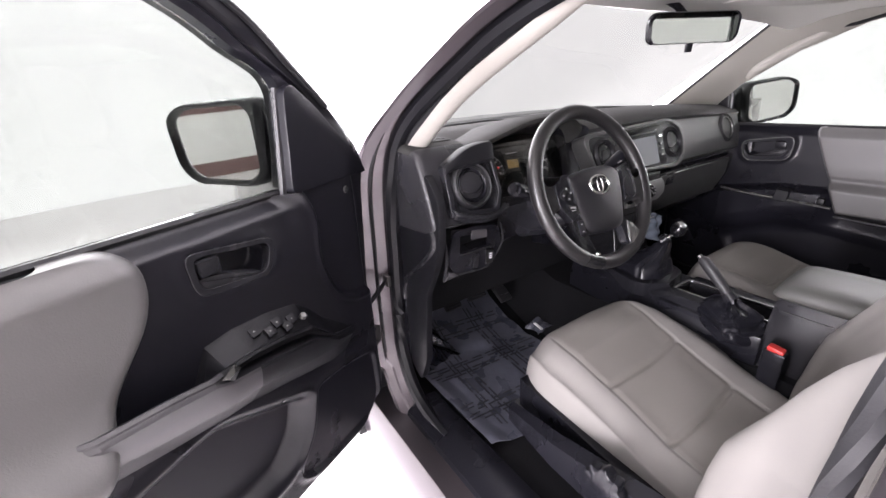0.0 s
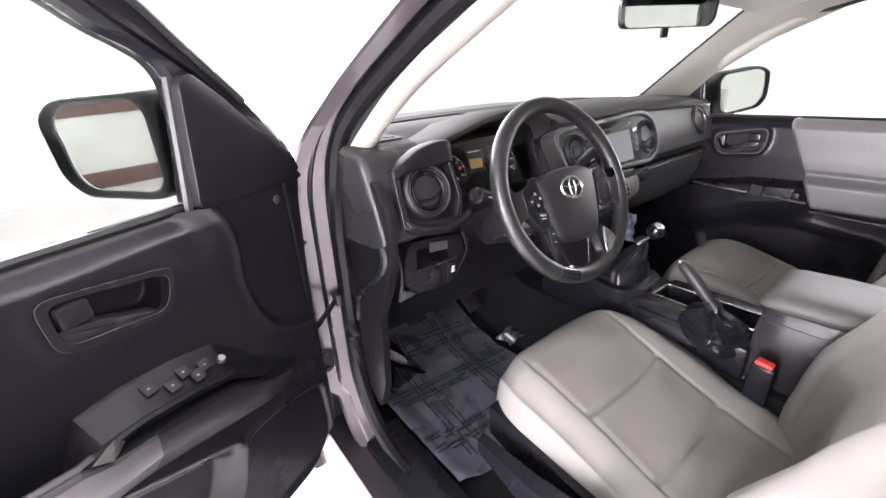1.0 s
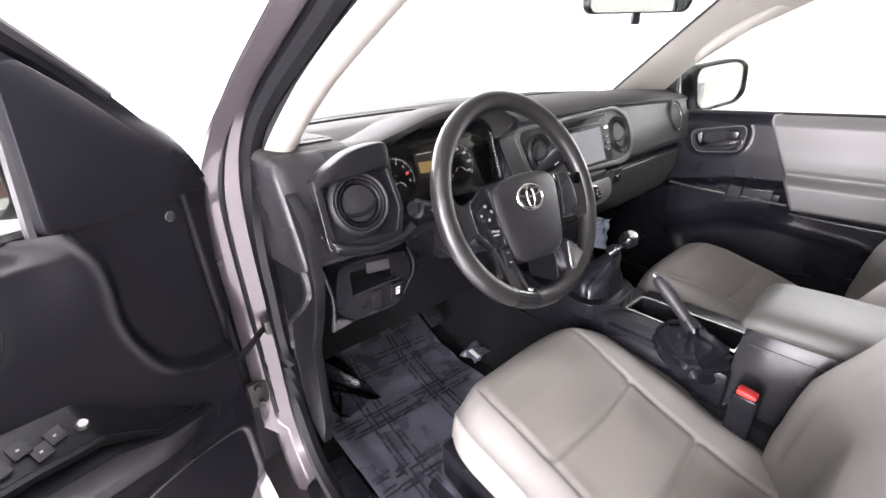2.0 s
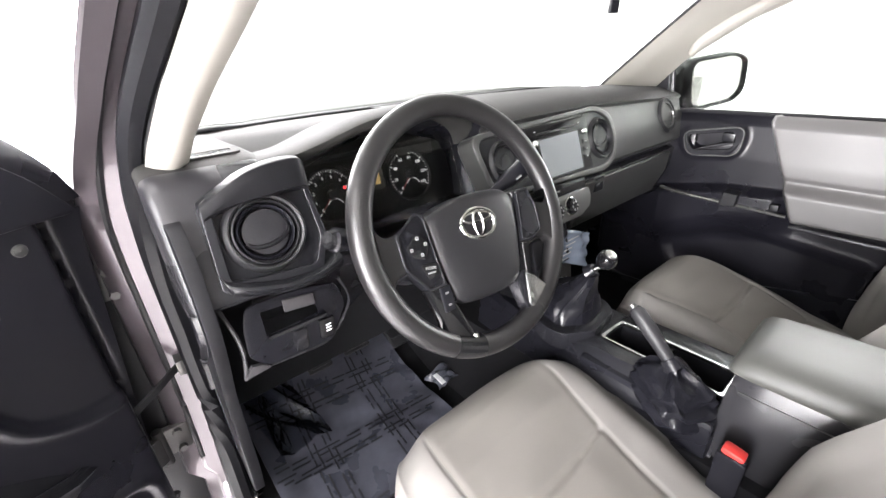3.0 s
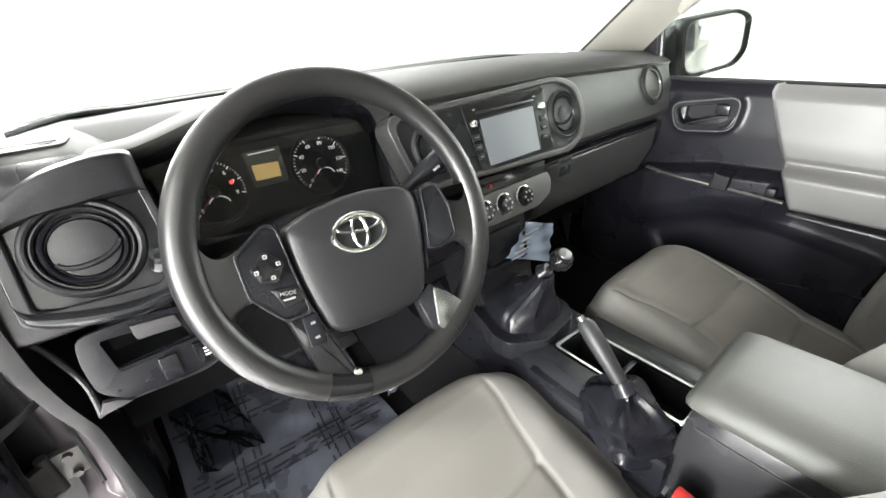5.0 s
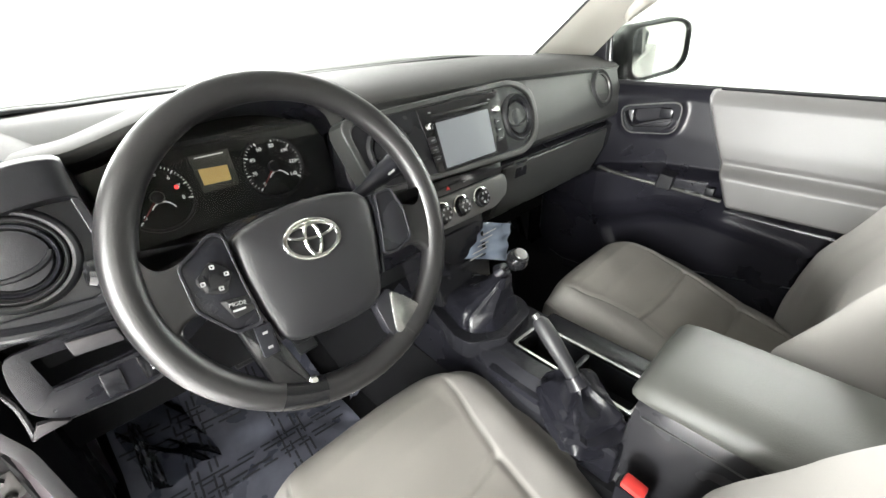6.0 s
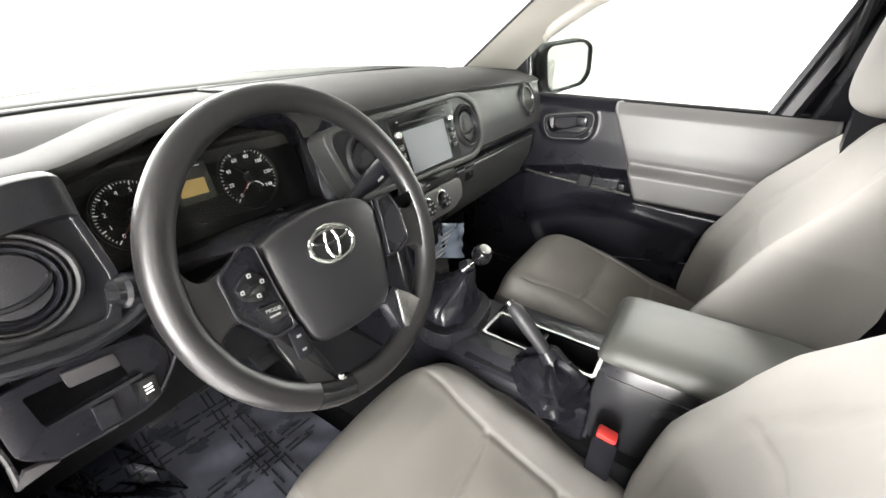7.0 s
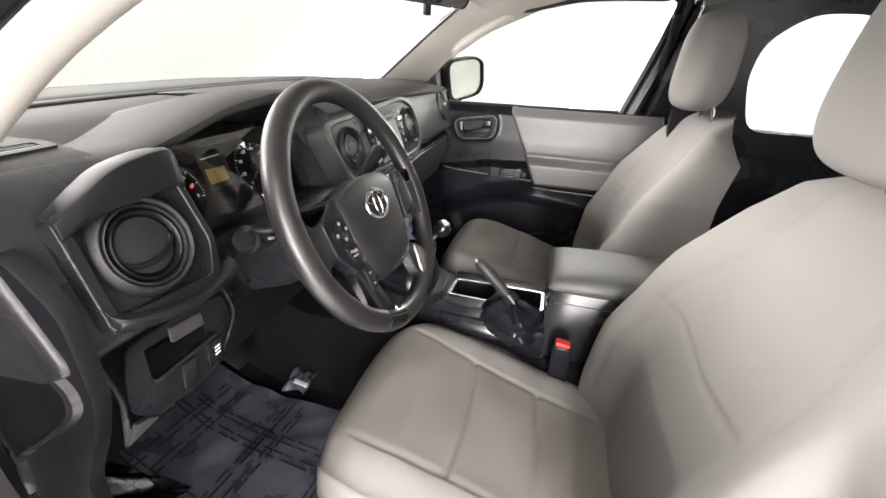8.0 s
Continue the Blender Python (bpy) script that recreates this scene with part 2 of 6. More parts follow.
def sdf(poly, X, Y):
    """Signed distance to a polygon, minus inside."""
    p = np.array(poly, float)
    d = np.full(X.shape, 1e9)
    s = np.ones(X.shape)
    for i in range(len(p)):
        a, b = p[i - 1], p[i]
        e = b - a
        wx, wy = X - a[0], Y - a[1]
        t = np.clip((wx * e[0] + wy * e[1]) / (e @ e + 1e-12), 0, 1)
        d = np.minimum(d, (wx - e[0] * t) ** 2 + (wy - e[1] * t) ** 2)
        c1, c2, c3 = Y >= a[1], Y < b[1], e[0] * wy > e[1] * wx
        flip = (c1 & c2 & c3) | (~c1 & ~c2 & ~c3)
        s = np.where(flip, -s, s)
    return s * np.sqrt(d)


def dist(line, X, Y):
    """Distance to an open polyline."""
    p = np.array(line, float)
    d = np.full(X.shape, 1e9)
    for i in range(1, len(p)):
        a, b = p[i - 1], p[i]
        e = b - a
        wx, wy = X - a[0], Y - a[1]
        t = np.clip((wx * e[0] + wy * e[1]) / (e @ e + 1e-12), 0, 1)
        d = np.minimum(d, (wx - e[0] * t) ** 2 + (wy - e[1] * t) ** 2)
    return np.sqrt(d)


def step(x, a, b):
    t = np.clip((x - a) / (b - a), 0, 1)
    return t * t * (3 - 2 * t)


OFF = {}


def thing(name, label, category, base=(0, 0, 0), group="", kind=""):
    ob = new(name)
    ob.empty_display_size = 0.05
    ob.location = base
    OFF[ob.name] = Vector(base)
    return tagged(ob, label, category, group, kind)


def part(name, g, material, parent=None, label="", sharp=38, m=None, edge=0.0):
    """Links a geo as ONE mesh under a thing or a part; material may be a list."""
    if m is not None:
        g = xf(g, m)
    base = OFF[parent.name] if parent is not None else Vector((0, 0, 0))
    me = bpy.data.meshes.new(name)
    me.from_pydata([tuple(Vector(p) - base) for p in g[0]], [], g[1])
    mats = material if isinstance(material, (list, tuple)) else [material]
    for q in mats:
        me.materials.append(q)
    if len(mats) > 1:
        me.polygons.foreach_set("material_index", [min(k, len(mats) - 1) for k in g[2]])
    me.polygons.foreach_set("use_smooth", [True] * len(me.polygons))
    me.set_sharp_from_angle(angle=radians(sharp))
    ob = new(name, me)
    if parent is not None:
        ob.parent = parent
    OFF[ob.name] = base
    if label:
        ob["label"] = label
    if material in (GLASS, SIDEGLASS):
        ob.visible_shadow = False
    if edge:
        bv = ob.modifiers.new("rounded_edges", "BEVEL")
        bv.width, bv.segments, bv.limit_method, bv.angle_limit, bv.harden_normals = edge, 2, "ANGLE", radians(28), True
    return ob


def words(text, size, m, depth=0.0004):
    """Raised lettering as a geo, centred, in the xy plane of m."""
    cu = bpy.data.curves.new("lettering", "FONT")
    cu.body, cu.size, cu.extrude, cu.align_x, cu.align_y, cu.resolution_u = text, size, depth, "CENTER", "CENTER", 2
    ob = new("lettering", cu)
    bpy.context.view_layer.update()
    me = bpy.data.meshes.new_from_object(ob.evaluated_get(bpy.context.evaluated_depsgraph_get()))
    g = ([v.co.copy() for v in me.vertices], [list(p.vertices) for p in me.polygons], [0] * len(me.polygons))
    bpy.data.objects.remove(ob)
    bpy.data.meshes.remove(me)
    bpy.data.curves.remove(cu)
    return xf(g, m)


def carve(g, *tools):
    """A solid geo with other solids cut out of it."""
    obs = []
    for q in (g, *tools):
        me = bpy.data.meshes.new("blank")
        me.from_pydata([tuple(p) for p in q[0]], [], q[1])
        bm = bmesh.new()
        bm.from_mesh(me)
        bmesh.ops.recalc_face_normals(bm, faces=list(bm.faces))
        bm.to_mesh(me)
        bm.free()
        obs.append(new("blank", me))
    for t in obs[1:]:
        md = obs[0].modifiers.new("cut", "BOOLEAN")
        md.operation, md.solver, md.object = "DIFFERENCE", "EXACT", t
    bpy.context.view_layer.update()
    me = bpy.data.meshes.new_from_object(obs[0].evaluated_get(bpy.context.evaluated_depsgraph_get()))
    out = ([v.co.copy() for v in me.vertices], [list(p.vertices) for p in me.polygons], [0] * len(me.polygons))
    for o in obs:
        d = o.data
        bpy.data.objects.remove(o)
        bpy.data.meshes.remove(d)
    bpy.data.meshes.remove(me)
    return out


def frame_at(o, x, y):
    """A pose with its origin at o, its x and y along the given ways."""
    x = Vector(x).normalized()
    z = x.cross(Vector(y)).normalized()
    y = z.cross(x)
    m = Matrix.Identity(4)
    for i in range(3):
        m[i][0], m[i][1], m[i][2], m[i][3] = x[i], y[i], z[i], o[i]
    return m


MIRROR_X = Matrix.Diagonal((-1, 1, 1, 1))


# ---- the studio ----
def studio():
    g = grid(40, 40, lambda U, V: np.stack([(U - 0.5) * 60, (V - 0.5) * 60, np.zeros_like(U)], -1))
    tagged(part("ground", g, FLOORWHITE), "white painted studio floor, clean and slightly glossy", "floor", kind="structure")
    def dome(a0, a1, n):
        ring = []
        for z, r in ((0.0, 8.0), (0.4, 8.6), (1.2, 9.0), (5.0, 9.0), (7.0, 8.0), (8.0, 5.0), (8.2, 0.01)):
            ring.append([(r * math.cos(a0 + (a1 - a0) * i / n), r * math.sin(a0 + (a1 - a0) * i / n), z + 0.004) for i in range(n + 1)])
        return loft(ring, False, False)
    # Bright glow ahead and to the right, weak glow for the remaining sectors.
    tagged(part("backdrop", dome(radians(-50), radians(118), 44), CYC), "plain white curved studio backdrop that glows by itself", "backdrop", kind="structure")
    tagged(part("backdrop", dome(radians(118), radians(310), 44), CYCREAR), "plain grey rear and side of the studio, glowing faintly by itself", "backdrop", kind="structure")
    rear = thing("studio_side_wall", "faintly self-glowing grey studio side wall with brown painted bands", "wall", (-7.4, -0.6, 0), kind="structure")
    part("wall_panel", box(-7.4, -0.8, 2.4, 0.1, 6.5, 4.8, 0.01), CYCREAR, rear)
    part("brown_band", box(-7.34, -0.8, 1.06, 0.03, 6.5, 0.26, 0.005), BROWN, rear)
    part("dark_skirting", box(-7.34, -0.8, 0.11, 0.03, 6.5, 0.22, 0.005), BROWN, rear)


studio()

# ---- the truck's shell ----
# inner edge of the driver's door opening, from the roof rail down the pillar to the sill
OPENING = [(-0.60, -0.52, 1.578), (-0.615, -0.30, 1.574), (-0.632, -0.17, 1.555), (-0.65, -0.03, 1.515), (-0.667, 0.075, 1.464), (-0.70, 0.212, 1.375), (-0.719, 0.275, 1.30),
           (-0.73, 0.30, 1.20), (-0.731, 0.315, 1.03), (-0.731, 0.325, 0.85), (-0.735, 0.312, 0.71), (-0.74, 0.235, 0.62), (-0.741, 0.09, 0.592), (-0.742, -0.15, 0.585), (-0.742, -0.42, 0.585)]


def shell(side):
    m = Matrix.Identity(4) if side < 0 else MIRROR_X
    what = "driver" if side < 0 else "passenger"
    inner = smooth_path(OPENING, 6)
    n = len(inner)
    # outward ways of the frame: away from the opening (up, ahead, down) and out of the car
    rings = []
    for i, p in enumerate(inner):
        t = (inner[min(i + 1, n - 1)] - inner[max(i - 1, 0)]).normalized()
        out = Vector((-1, 0, 0))
        away = t.cross(out).normalized()
        if p.z > 1.2 and away.z < 0:
            away = -away
        k = float(step(np.array(p.z), 1.20, 1.38))
        w, o = 0.05 + (0.016 - 0.05) * k, 0.078 - 0.022 * k
        if p.z < 0.7:
            o = 0.055
        # section: inner lip, step, face, outer bulge, far edge
        r = 0.007 * k
        rings.append([p, p + out * 0.012 + away * 0.004, p + out * 0.016 + away * (0.024 - r), p + out * (o * 0.55) + away * (0.032 - r), p + out * (o * 0.62) + away * (w * 0.78 - r),
                      p + out * (o * 0.95) + away * (w * 0.95), p + out * o + away * (w * 1.25), p + out * (o - 0.02) + away * (w * 1.6), p + out * 0.0 + away * (w * 1.5)])
    body = thing("truck_body", "grey-purple metallic pickup truck body, " + what + " side", "truck body", (side * 0.8, 0.3, 0.3), kind="structure")
    part("door_frame", strip(rings), PAINT, body, m=m, sharp=25)
    part("weatherstrip", tube([p + Vector((-0.004, 0, 0)) for p in inner], 0.0175, 8), SOFTBLACK, body, m=m)
    # second seal on the outer step
    part("outer_seal", tube([r[3] + (r[4] - r[3]) * 0.2 for r in rings[:60]], 0.005, 6), RUBBER, body, m=m)
    # rocker panel below the sill
    rk = [[(-0.835, y, 0.575), (-0.855, y, 0.54), (-0.86, y, 0.46), (-0.84, y, 0.36), (-0.72, y, 0.34), (-0.70, y, 0.50), (-0.74, y, 0.58)] for y in (0.50, 0.32, 0.1, -0.2, -0.5, -1.3)]
    part("rocker_panel", loft(rk), PAINT, body, m=m)
    # black sill scuff plate inside the opening
    sp = [[(-0.786, y, 0.570), (-0.780, y, 0.592), (-0.755, y, 0.606), (-0.735, y, 0.614), (-0.715, y, 0.617), (-0.69, y, 0.612), (-0.675, y, 0.585)] for y in (0.24, 0.15, 0.0, -0.2, -0.5)]
    part("scuff_plate", loft(sp), BLACK, body, m=m)
    # front wing
    fd = []
    for y, zt, xo in ((0.42, 1.17, 0.86), (0.60, 1.205, 0.89), (1.0, 1.225, 0.92), (1.5, 1.19, 0.93), (1.9, 1.11, 0.90), (2.08, 0.98, 0.82)):
        fd.append([(-xo + 0.20, y, zt + 0.015), (-xo + 0.09, y, zt), (-xo + 0.02, y, zt - 0.06), (-xo, y, zt - 0.2), (-xo + 0.01, y, 0.62), (-xo + 0.16, y, 0.60)])
    part("front_wing", loft(fd), PAINT, body, m=m)
    # rear half door with its edge seal
    rd = [(-0.752, -0.55), (-0.80, -0.553), (-0.822, -0.566), (-0.828, -0.60), (-0.83, -1.0), (-0.72, -1.0), (-0.72, -0.57)]
    zs = ((0.58, 0.0), (0.9, -0.005), (1.2, -0.01))
    part("rear_half_door", loft([[(x + (0.02 if z > 1.1 else 0), y + d, z) for x, y in rd] for z, d in zs]), PAINT, body, m=m)
    part("rear_door_seal", tube(smooth_path([(-0.752, -0.43, 0.597), (-0.752, -0.49, 0.62), (-0.755, -0.528, 0.72), (-0.757, -0.538, 1.0), (-0.752, -0.548, 1.2), (-0.70, -0.57, 1.4), (-0.655, -0.565, 1.53)], 5), 0.012, 8), RUBBER, body, m=m)
    # upper rear pillar and quarter glass frame
    bp = []
    back = 0.065 if side < 0 else 0.0
    for z, x, y in ((1.20, 0.745, -0.525), (1.35, 0.715, -0.562), (1.5, 0.675, -0.60), (1.62, 0.63, -0.63)):
        y = y - back
        bp.append([(-x, y, z), (-x - 0.05, y, z), (-x - 0.05, y - 0.12, z), (-x + 0.035, y - 0.13, z), (-x + 0.035, y - 0.03, z)])
    part("rear_pillar", loft(bp), BLACK, body, m=m)
    qf = [(-0.80, 1.235), (-1.06, 1.235), (-1.10, 1.30), (-1.08, 1.46), (-1.0, 1.54), (-0.85, 1.54), (-0.765, 1.47), (-0.755, 1.38)]
    outer = rnd([(-0.60, 1.16), (-1.32, 1.16), (-1.32, 1.30), (-1.32, 1.50), (-1.3, 1.66), (-0.75, 1.66), (-0.60, 1.64), (-0.58, 1.40)], 0.02)
    g = ring_prism([(a, b) for a, b in outer], rnd(qf, 0.05), 0.0, 0.03)
    fm = frame_at((-0.675, 0, 0), (0, 1, 0), (0.10, 0, 1))
    part("quarter_frame", xf(g, fm), BLACK, body, m=m)
    part("quarter_glass", xf(prism(rnd(qf, 0.05), 0.008, 0.012), fm), SIDEGLASS, body, m=m)
    # lower rear side trim
    part("rear_side_trim", box(-0.69, -1.0, 0.9, 0.03, 0.75, 0.62, 0.01), BLACK, body, m=m)
    part("rear_trim_pocket", box(-0.665, -0.86, 1.15, 0.03, 0.20, 0.05, 0.012), DARK, body, m=m)
    return body


shell(-1)
shell(1)


def roof_and_ends():
    body = thing("truck_roof", "grey-purple truck roof with a light grey headliner inside", "truck roof", (0, -0.6, 1.6), kind="structure")
    rows = []
    for y, z, hw in ((0.02, 1.585, 0.585), (-0.06, 1.605, 0.60), (-0.2, 1.625, 0.615), (-0.6, 1.64, 0.62), (-1.0, 1.635, 0.61), (-1.3, 1.61, 0.58)):
        rows.append([(hw * (k / 8), y, z - 0.055 * abs(k / 8) ** 3) for k in range(-8, 9)])
    rows.insert(0, [(0.57 * (k / 8), 0.045 + 0.14 * (1 - (k / 8) ** 2), 1.588 - 0.045 * abs(k / 8) ** 3) for k in range(-8, 9)])
    part("headliner", thick(strip(rows), (0, 0, 0.018)), HEADLINER, body)
    part("roof_panel", thick(strip([[(1.12 * p[0], p[1], p[2] + 0.06) for p in r] for r in rows]), (0, 0, 0.01)), PAINT, body)
    back = thing("cab_rear_wall", "black rear cab wall with a wide rear window", "cab wall", (0, -1.3, 0.6), kind="structure")
    part("lower_panel", box(0, -1.32, 0.88, 1.46, 0.04, 0.72, 0.01), BLACK, back)
    part("window_surround", ring_prism_y(), DARK, back)
    part("rear_glass", box(0, -1.325, 1.40, 1.14, 0.004, 0.28, 0.001), SIDEGLASS, back)
    fl = thing("cab_floor", "black carpeted cab floor with a raised tunnel and toe board", "floor", (0, 0, 0.55), kind="structure")
    rows = []
    for y, z in ((-1.3, 0.585), (-0.5, 0.585), (0.0, 0.585), (0.36, 0.588), (0.48, 0.635), (0.62, 0.77), (0.68, 0.9), (0.7, 1.1)):
        r = []
        for k in range(-24, 25):
            x = 0.72 * k / 24
            hump = 0.17 * float(step(np.array(0.21 - abs(x)), 0.0, 0.09))
            r.append((x, y - 0.25 * hump * (y > 0.3), z + hump * (1.0 if y < 0.5 else 0.3)))
        rows.append(r)
    part("carpet", thick(strip(rows), (0, 0, -0.02)), CARPET, fl)
    cowl = thing("cowl_panel", "dark cowl below the windscreen and grey-purple bonnet", "bonnet", (0, 0.8, 1.1), kind="structure")
    rows = []
    for y, z in ((0.62, 1.22), (0.72, 1.20), (0.76, 1.195)):
        rows.append([(0.68 * k / 6, y - 0.16 * abs(k / 6) ** 2.2, z) for k in range(-6, 7)])
    part("cowl_grille", thick(strip(rows), (0, 0, -0.02)), BLACK, cowl)
    rows = []
    for y, z in ((0.80, 1.205), (0.92, 1.232), (1.05, 1.240), (1.2, 1.238), (1.5, 1.220), (1.8, 1.18), (2.05, 1.10), (2.1, 0.95)):
        rows.append([(0.74 * k / 8, y - 0.10 * abs(k / 8) ** 2, z - 0.036 * abs(k / 8) ** 2) for k in range(-8, 9)])
    part("bonnet", thick(strip(rows), (0, 0, -0.015)), PAINT, cowl)


def ring_prism_y():
    o = rnd([(-0.66, 1.22), (0.66, 1.22), (0.60, 1.60), (-0.60, 1.60)], 0.03)
    i = rnd([(-0.57, 1.27), (0.57, 1.27), (0.53, 1.53), (-0.53, 1.53)], 0.05)
    return xf(ring_prism(o, i, 0, 0.03), frame_at((0, -1.31, 0), (1, 0, 0), (0, 0, 1)))


roof_and_ends()


# ---- windscreen and its pillars ----
def base_line(x):
    """Ahead-place of the windscreen's foot across the car."""
    q = abs(x) / 0.62
    return max(0.90 - 0.316 * q ** 4.5, 0.63 - 0.18 * q ** 3)


def ws(x):
    """Ahead-place of the dash pad's far edge."""
    return min(0.645 - 0.07 * (abs(x) / 0.62) ** 4.5, base_line(x) - 0.03)


GLASS_EDGE = [(0.655, 0.45, 1.245), (0.62, 0.395, 1.297), (0.605, 0.20, 1.457), (0.575, 0.055, 1.565), (0.56, 0.01, 1.59)]
DOOR_EDGE = [(0.705, 0.30, 1.235), (0.682, 0.235, 1.295), (0.67, 0.155, 1.372), (0.66, 0.005, 1.467), (0.645, -0.16, 1.535), (0.625, -0.33, 1.565)]


def at_z(line, z):
    """The point of a rising line at height z."""
    zs = [p[2] for p in line]
    return Vector((float(np.interp(z, zs, [p[0] for p in line])), float(np.interp(z, zs, [p[1] for p in line])), z))


def pillar(side):
    m = Matrix.Identity(4) if side > 0 else MIRROR_X
    edge = [(-p[0], p[1], p[2]) for p in OPENING[7:0:-1]]
    a, rows = [], []
    for z in np.linspace(1.225, 1.566, 22):
        p, q, e = at_z(GLASS_EDGE, z), at_z(DOOR_EDGE, z), at_z(edge, z)
        a.append(p)
        mid = (p + q) * 0.5 + Vector((-0.012, -0.004, 0.0))
        rows.append([p + Vector((0.02, 0.02, 0)), p, p * 0.75 + q * 0.25 + Vector((-0.010, 0, 0)), mid, p * 0.2 + q * 0.8 + Vector((-0.006, -0.004, 0)), q, q * 0.5 + e * 0.5 + Vector((-0.003, -0.006, 0)), e])
    post = thing("windscreen_pillar", "light grey windscreen pillar trim" + (" with a moulded grab handle" if side > 0 else ""), "pillar trim", (side * 0.68, 0.28, 1.25), kind="structure")
    part("pillar_trim", strip(rows), TRIMLIGHT, post, m=m, sharp=60)
    part("glass_seal", tube([p + Vector((0.004, 0.004, 0.0)) for p in a], 0.006, 6), RUBBER, post, m=m)
    if side > 0:
        # grab handle in the pillar: a rounded bar over a shallow recess
        bar = smooth_path([(0.658, 0.135, 1.395), (0.640, 0.115, 1.412), (0.633, 0.075, 1.44), (0.632, 0.0, 1.487), (0.634, -0.05, 1.513), (0.650, -0.075, 1.52)], 5)
        part("grab_handle", tube(bar, 0.0115, 10, flat=1.4), TRIMLIGHT, post)
    return post


# the driver's pillar trim: a slim rounded moulding, its glass edge and its door edge
DRIVER_GLASS = [(-0.680, 0.285, 1.240), (-0.668, 0.236, 1.295), (-0.659, 0.195, 1.334), (-0.646, 0.163, 1.366), (-0.636, 0.130, 1.393), (-0.625, 0.090, 1.420), (-0.617, 0.048, 1.443), (-0.610, 0.0, 1.468), (-0.598, -0.06, 1.50), (-0.580, -0.13, 1.545), (-0.57, -0.17, 1.57)]
DRIVER_DOOR = [(-0.722, 0.285, 1.230), (-0.710, 0.236, 1.294), (-0.702, 0.203, 1.327), (-0.690, 0.163, 1.364), (-0.679, 0.127, 1.396), (-0.667, 0.090, 1.424), (-0.658, 0.050, 1.449), (-0.652, 0.005, 1.470), (-0.642, -0.07, 1.505), (-0.625, -0.16, 1.548), (-0.615, -0.21, 1.575)]


def driver_pillar():
    rows, seal, a = [], [], []
    for z in np.linspace(1.242, 1.568, 26):
        p, q, e = at_z(DRIVER_GLASS, z), at_z(DRIVER_DOOR, z), at_z(OPENING[7:0:-1], z)
        a.append(p)
        arc = [p.lerp(q, k) + Vector((0.0, -0.014 * math.sin(math.pi * k) ** 0.8, -0.006 * math.sin(math.pi * k))) for k in (0.0, 0.08, 0.2, 0.35, 0.5, 0.65, 0.8, 0.92, 1.0)]
        rows.append([p + Vector((-0.01, 0.12, 0)), p + Vector((0.004, 0.04, 0))] + arc + [q + Vector((-0.006, 0.015, 0))])
        seal.append([q.lerp(e, k) + Vector((0.003 * math.sin(math.pi * k), -0.006 * math.sin(math.pi * k) + 0.004 * math.cos(9 * k), 0)) for k in (0.0, 0.2, 0.4, 0.55, 0.7, 0.85, 1.0)])
    post = thing("windscreen_pillar", "warm light grey windscreen pillar trim beside the open door", "pillar trim", (-0.69, 0.27, 1.25), kind="structure")
    part("pillar_trim", strip(rows), TRIMLIGHT, post, sharp=60)
    part("pillar_seal", strip(seal), RUBBER, post, "dark rubber seal along the pillar", sharp=60)


pillar(1)
driver_pillar()


def windscreen():
    ws = thing("windscreen", "laminated windscreen, tinted to dim the backdrop behind it, with a thin dark edge", "windscreen", (0, 0.6, 1.25), kind="structure")
    rows = []
    for t in (0, 0.25, 0.5, 0.75, 1.0):
        r = []
        for k in range(-10, 11):
            s = k / 10
            x = s * (0.655 + (0.575 - 0.655) * t)
            y = (base_line(s * 0.655) + 0.015) * (1 - t) + (0.04 + 0.15 * (1 - s * s)) * t
            z = 1.278 + (1.588 - 1.278) * t
            r.append((x, y, z))
        rows.append(r)
    part("windscreen_glass", strip(rows), GLASS, ws)

    rows = [[(x, y0 + base_line(x), z) for x in np.linspace(-0.70, 0.70, 41)] for y0, z in ((-0.03, 1.279), (0.03, 1.276), (0.12, 1.225))]
    part("screen_base_seal", thick(strip(rows), (0, 0, -0.03)), BLACK, ws)
    bh = thing("bulkhead", "black insulated bulkhead behind the dashboard", "bulkhead", (0, 0.6, 0.8), kind="structure")
    part("bulkhead_panel", box(0, 0.48, 1.0, 1.44, 0.24, 0.44, 0.02), CARPET, bh)


windscreen()


# ---- seats ----
SX = -0.372


def cushion_top(x, y):
    """Height of the seat cushion: fallen back, bolsters raised, front rolled."""
    s = np.where(x < SX, 1.18, 1.0) * np.abs(x - SX)
    z = np.interp(y, [-0.56, -0.45, -0.31, -0.17, -0.08, -0.02, 0.03, 0.09], [0.718, 0.725, 0.755, 0.804, 0.830, 0.840, 0.841, 0.834])
    z = z + 0.017 * step(s, 0.10, 0.24) * step(-y, 0.0, 0.22) - 0.006 * np.minimum(s / 0.15, 1.0) ** 2
    return z


def seam_left(y):
    return np.interp(y, [-0.48, -0.31, -0.17, -0.10, -0.03, 0.03, 0.09], [-0.490, -0.492, -0.498, -0.510, -0.515, -0.520, -0.520])


def seam_right(y):
    return np.interp(y, [-0.48, -0.31, -0.17, -0.10, -0.05, 0.03, 0.09], [-0.230, -0.226, -0.222, -0.208, -0.192, -0.184, -0.184])


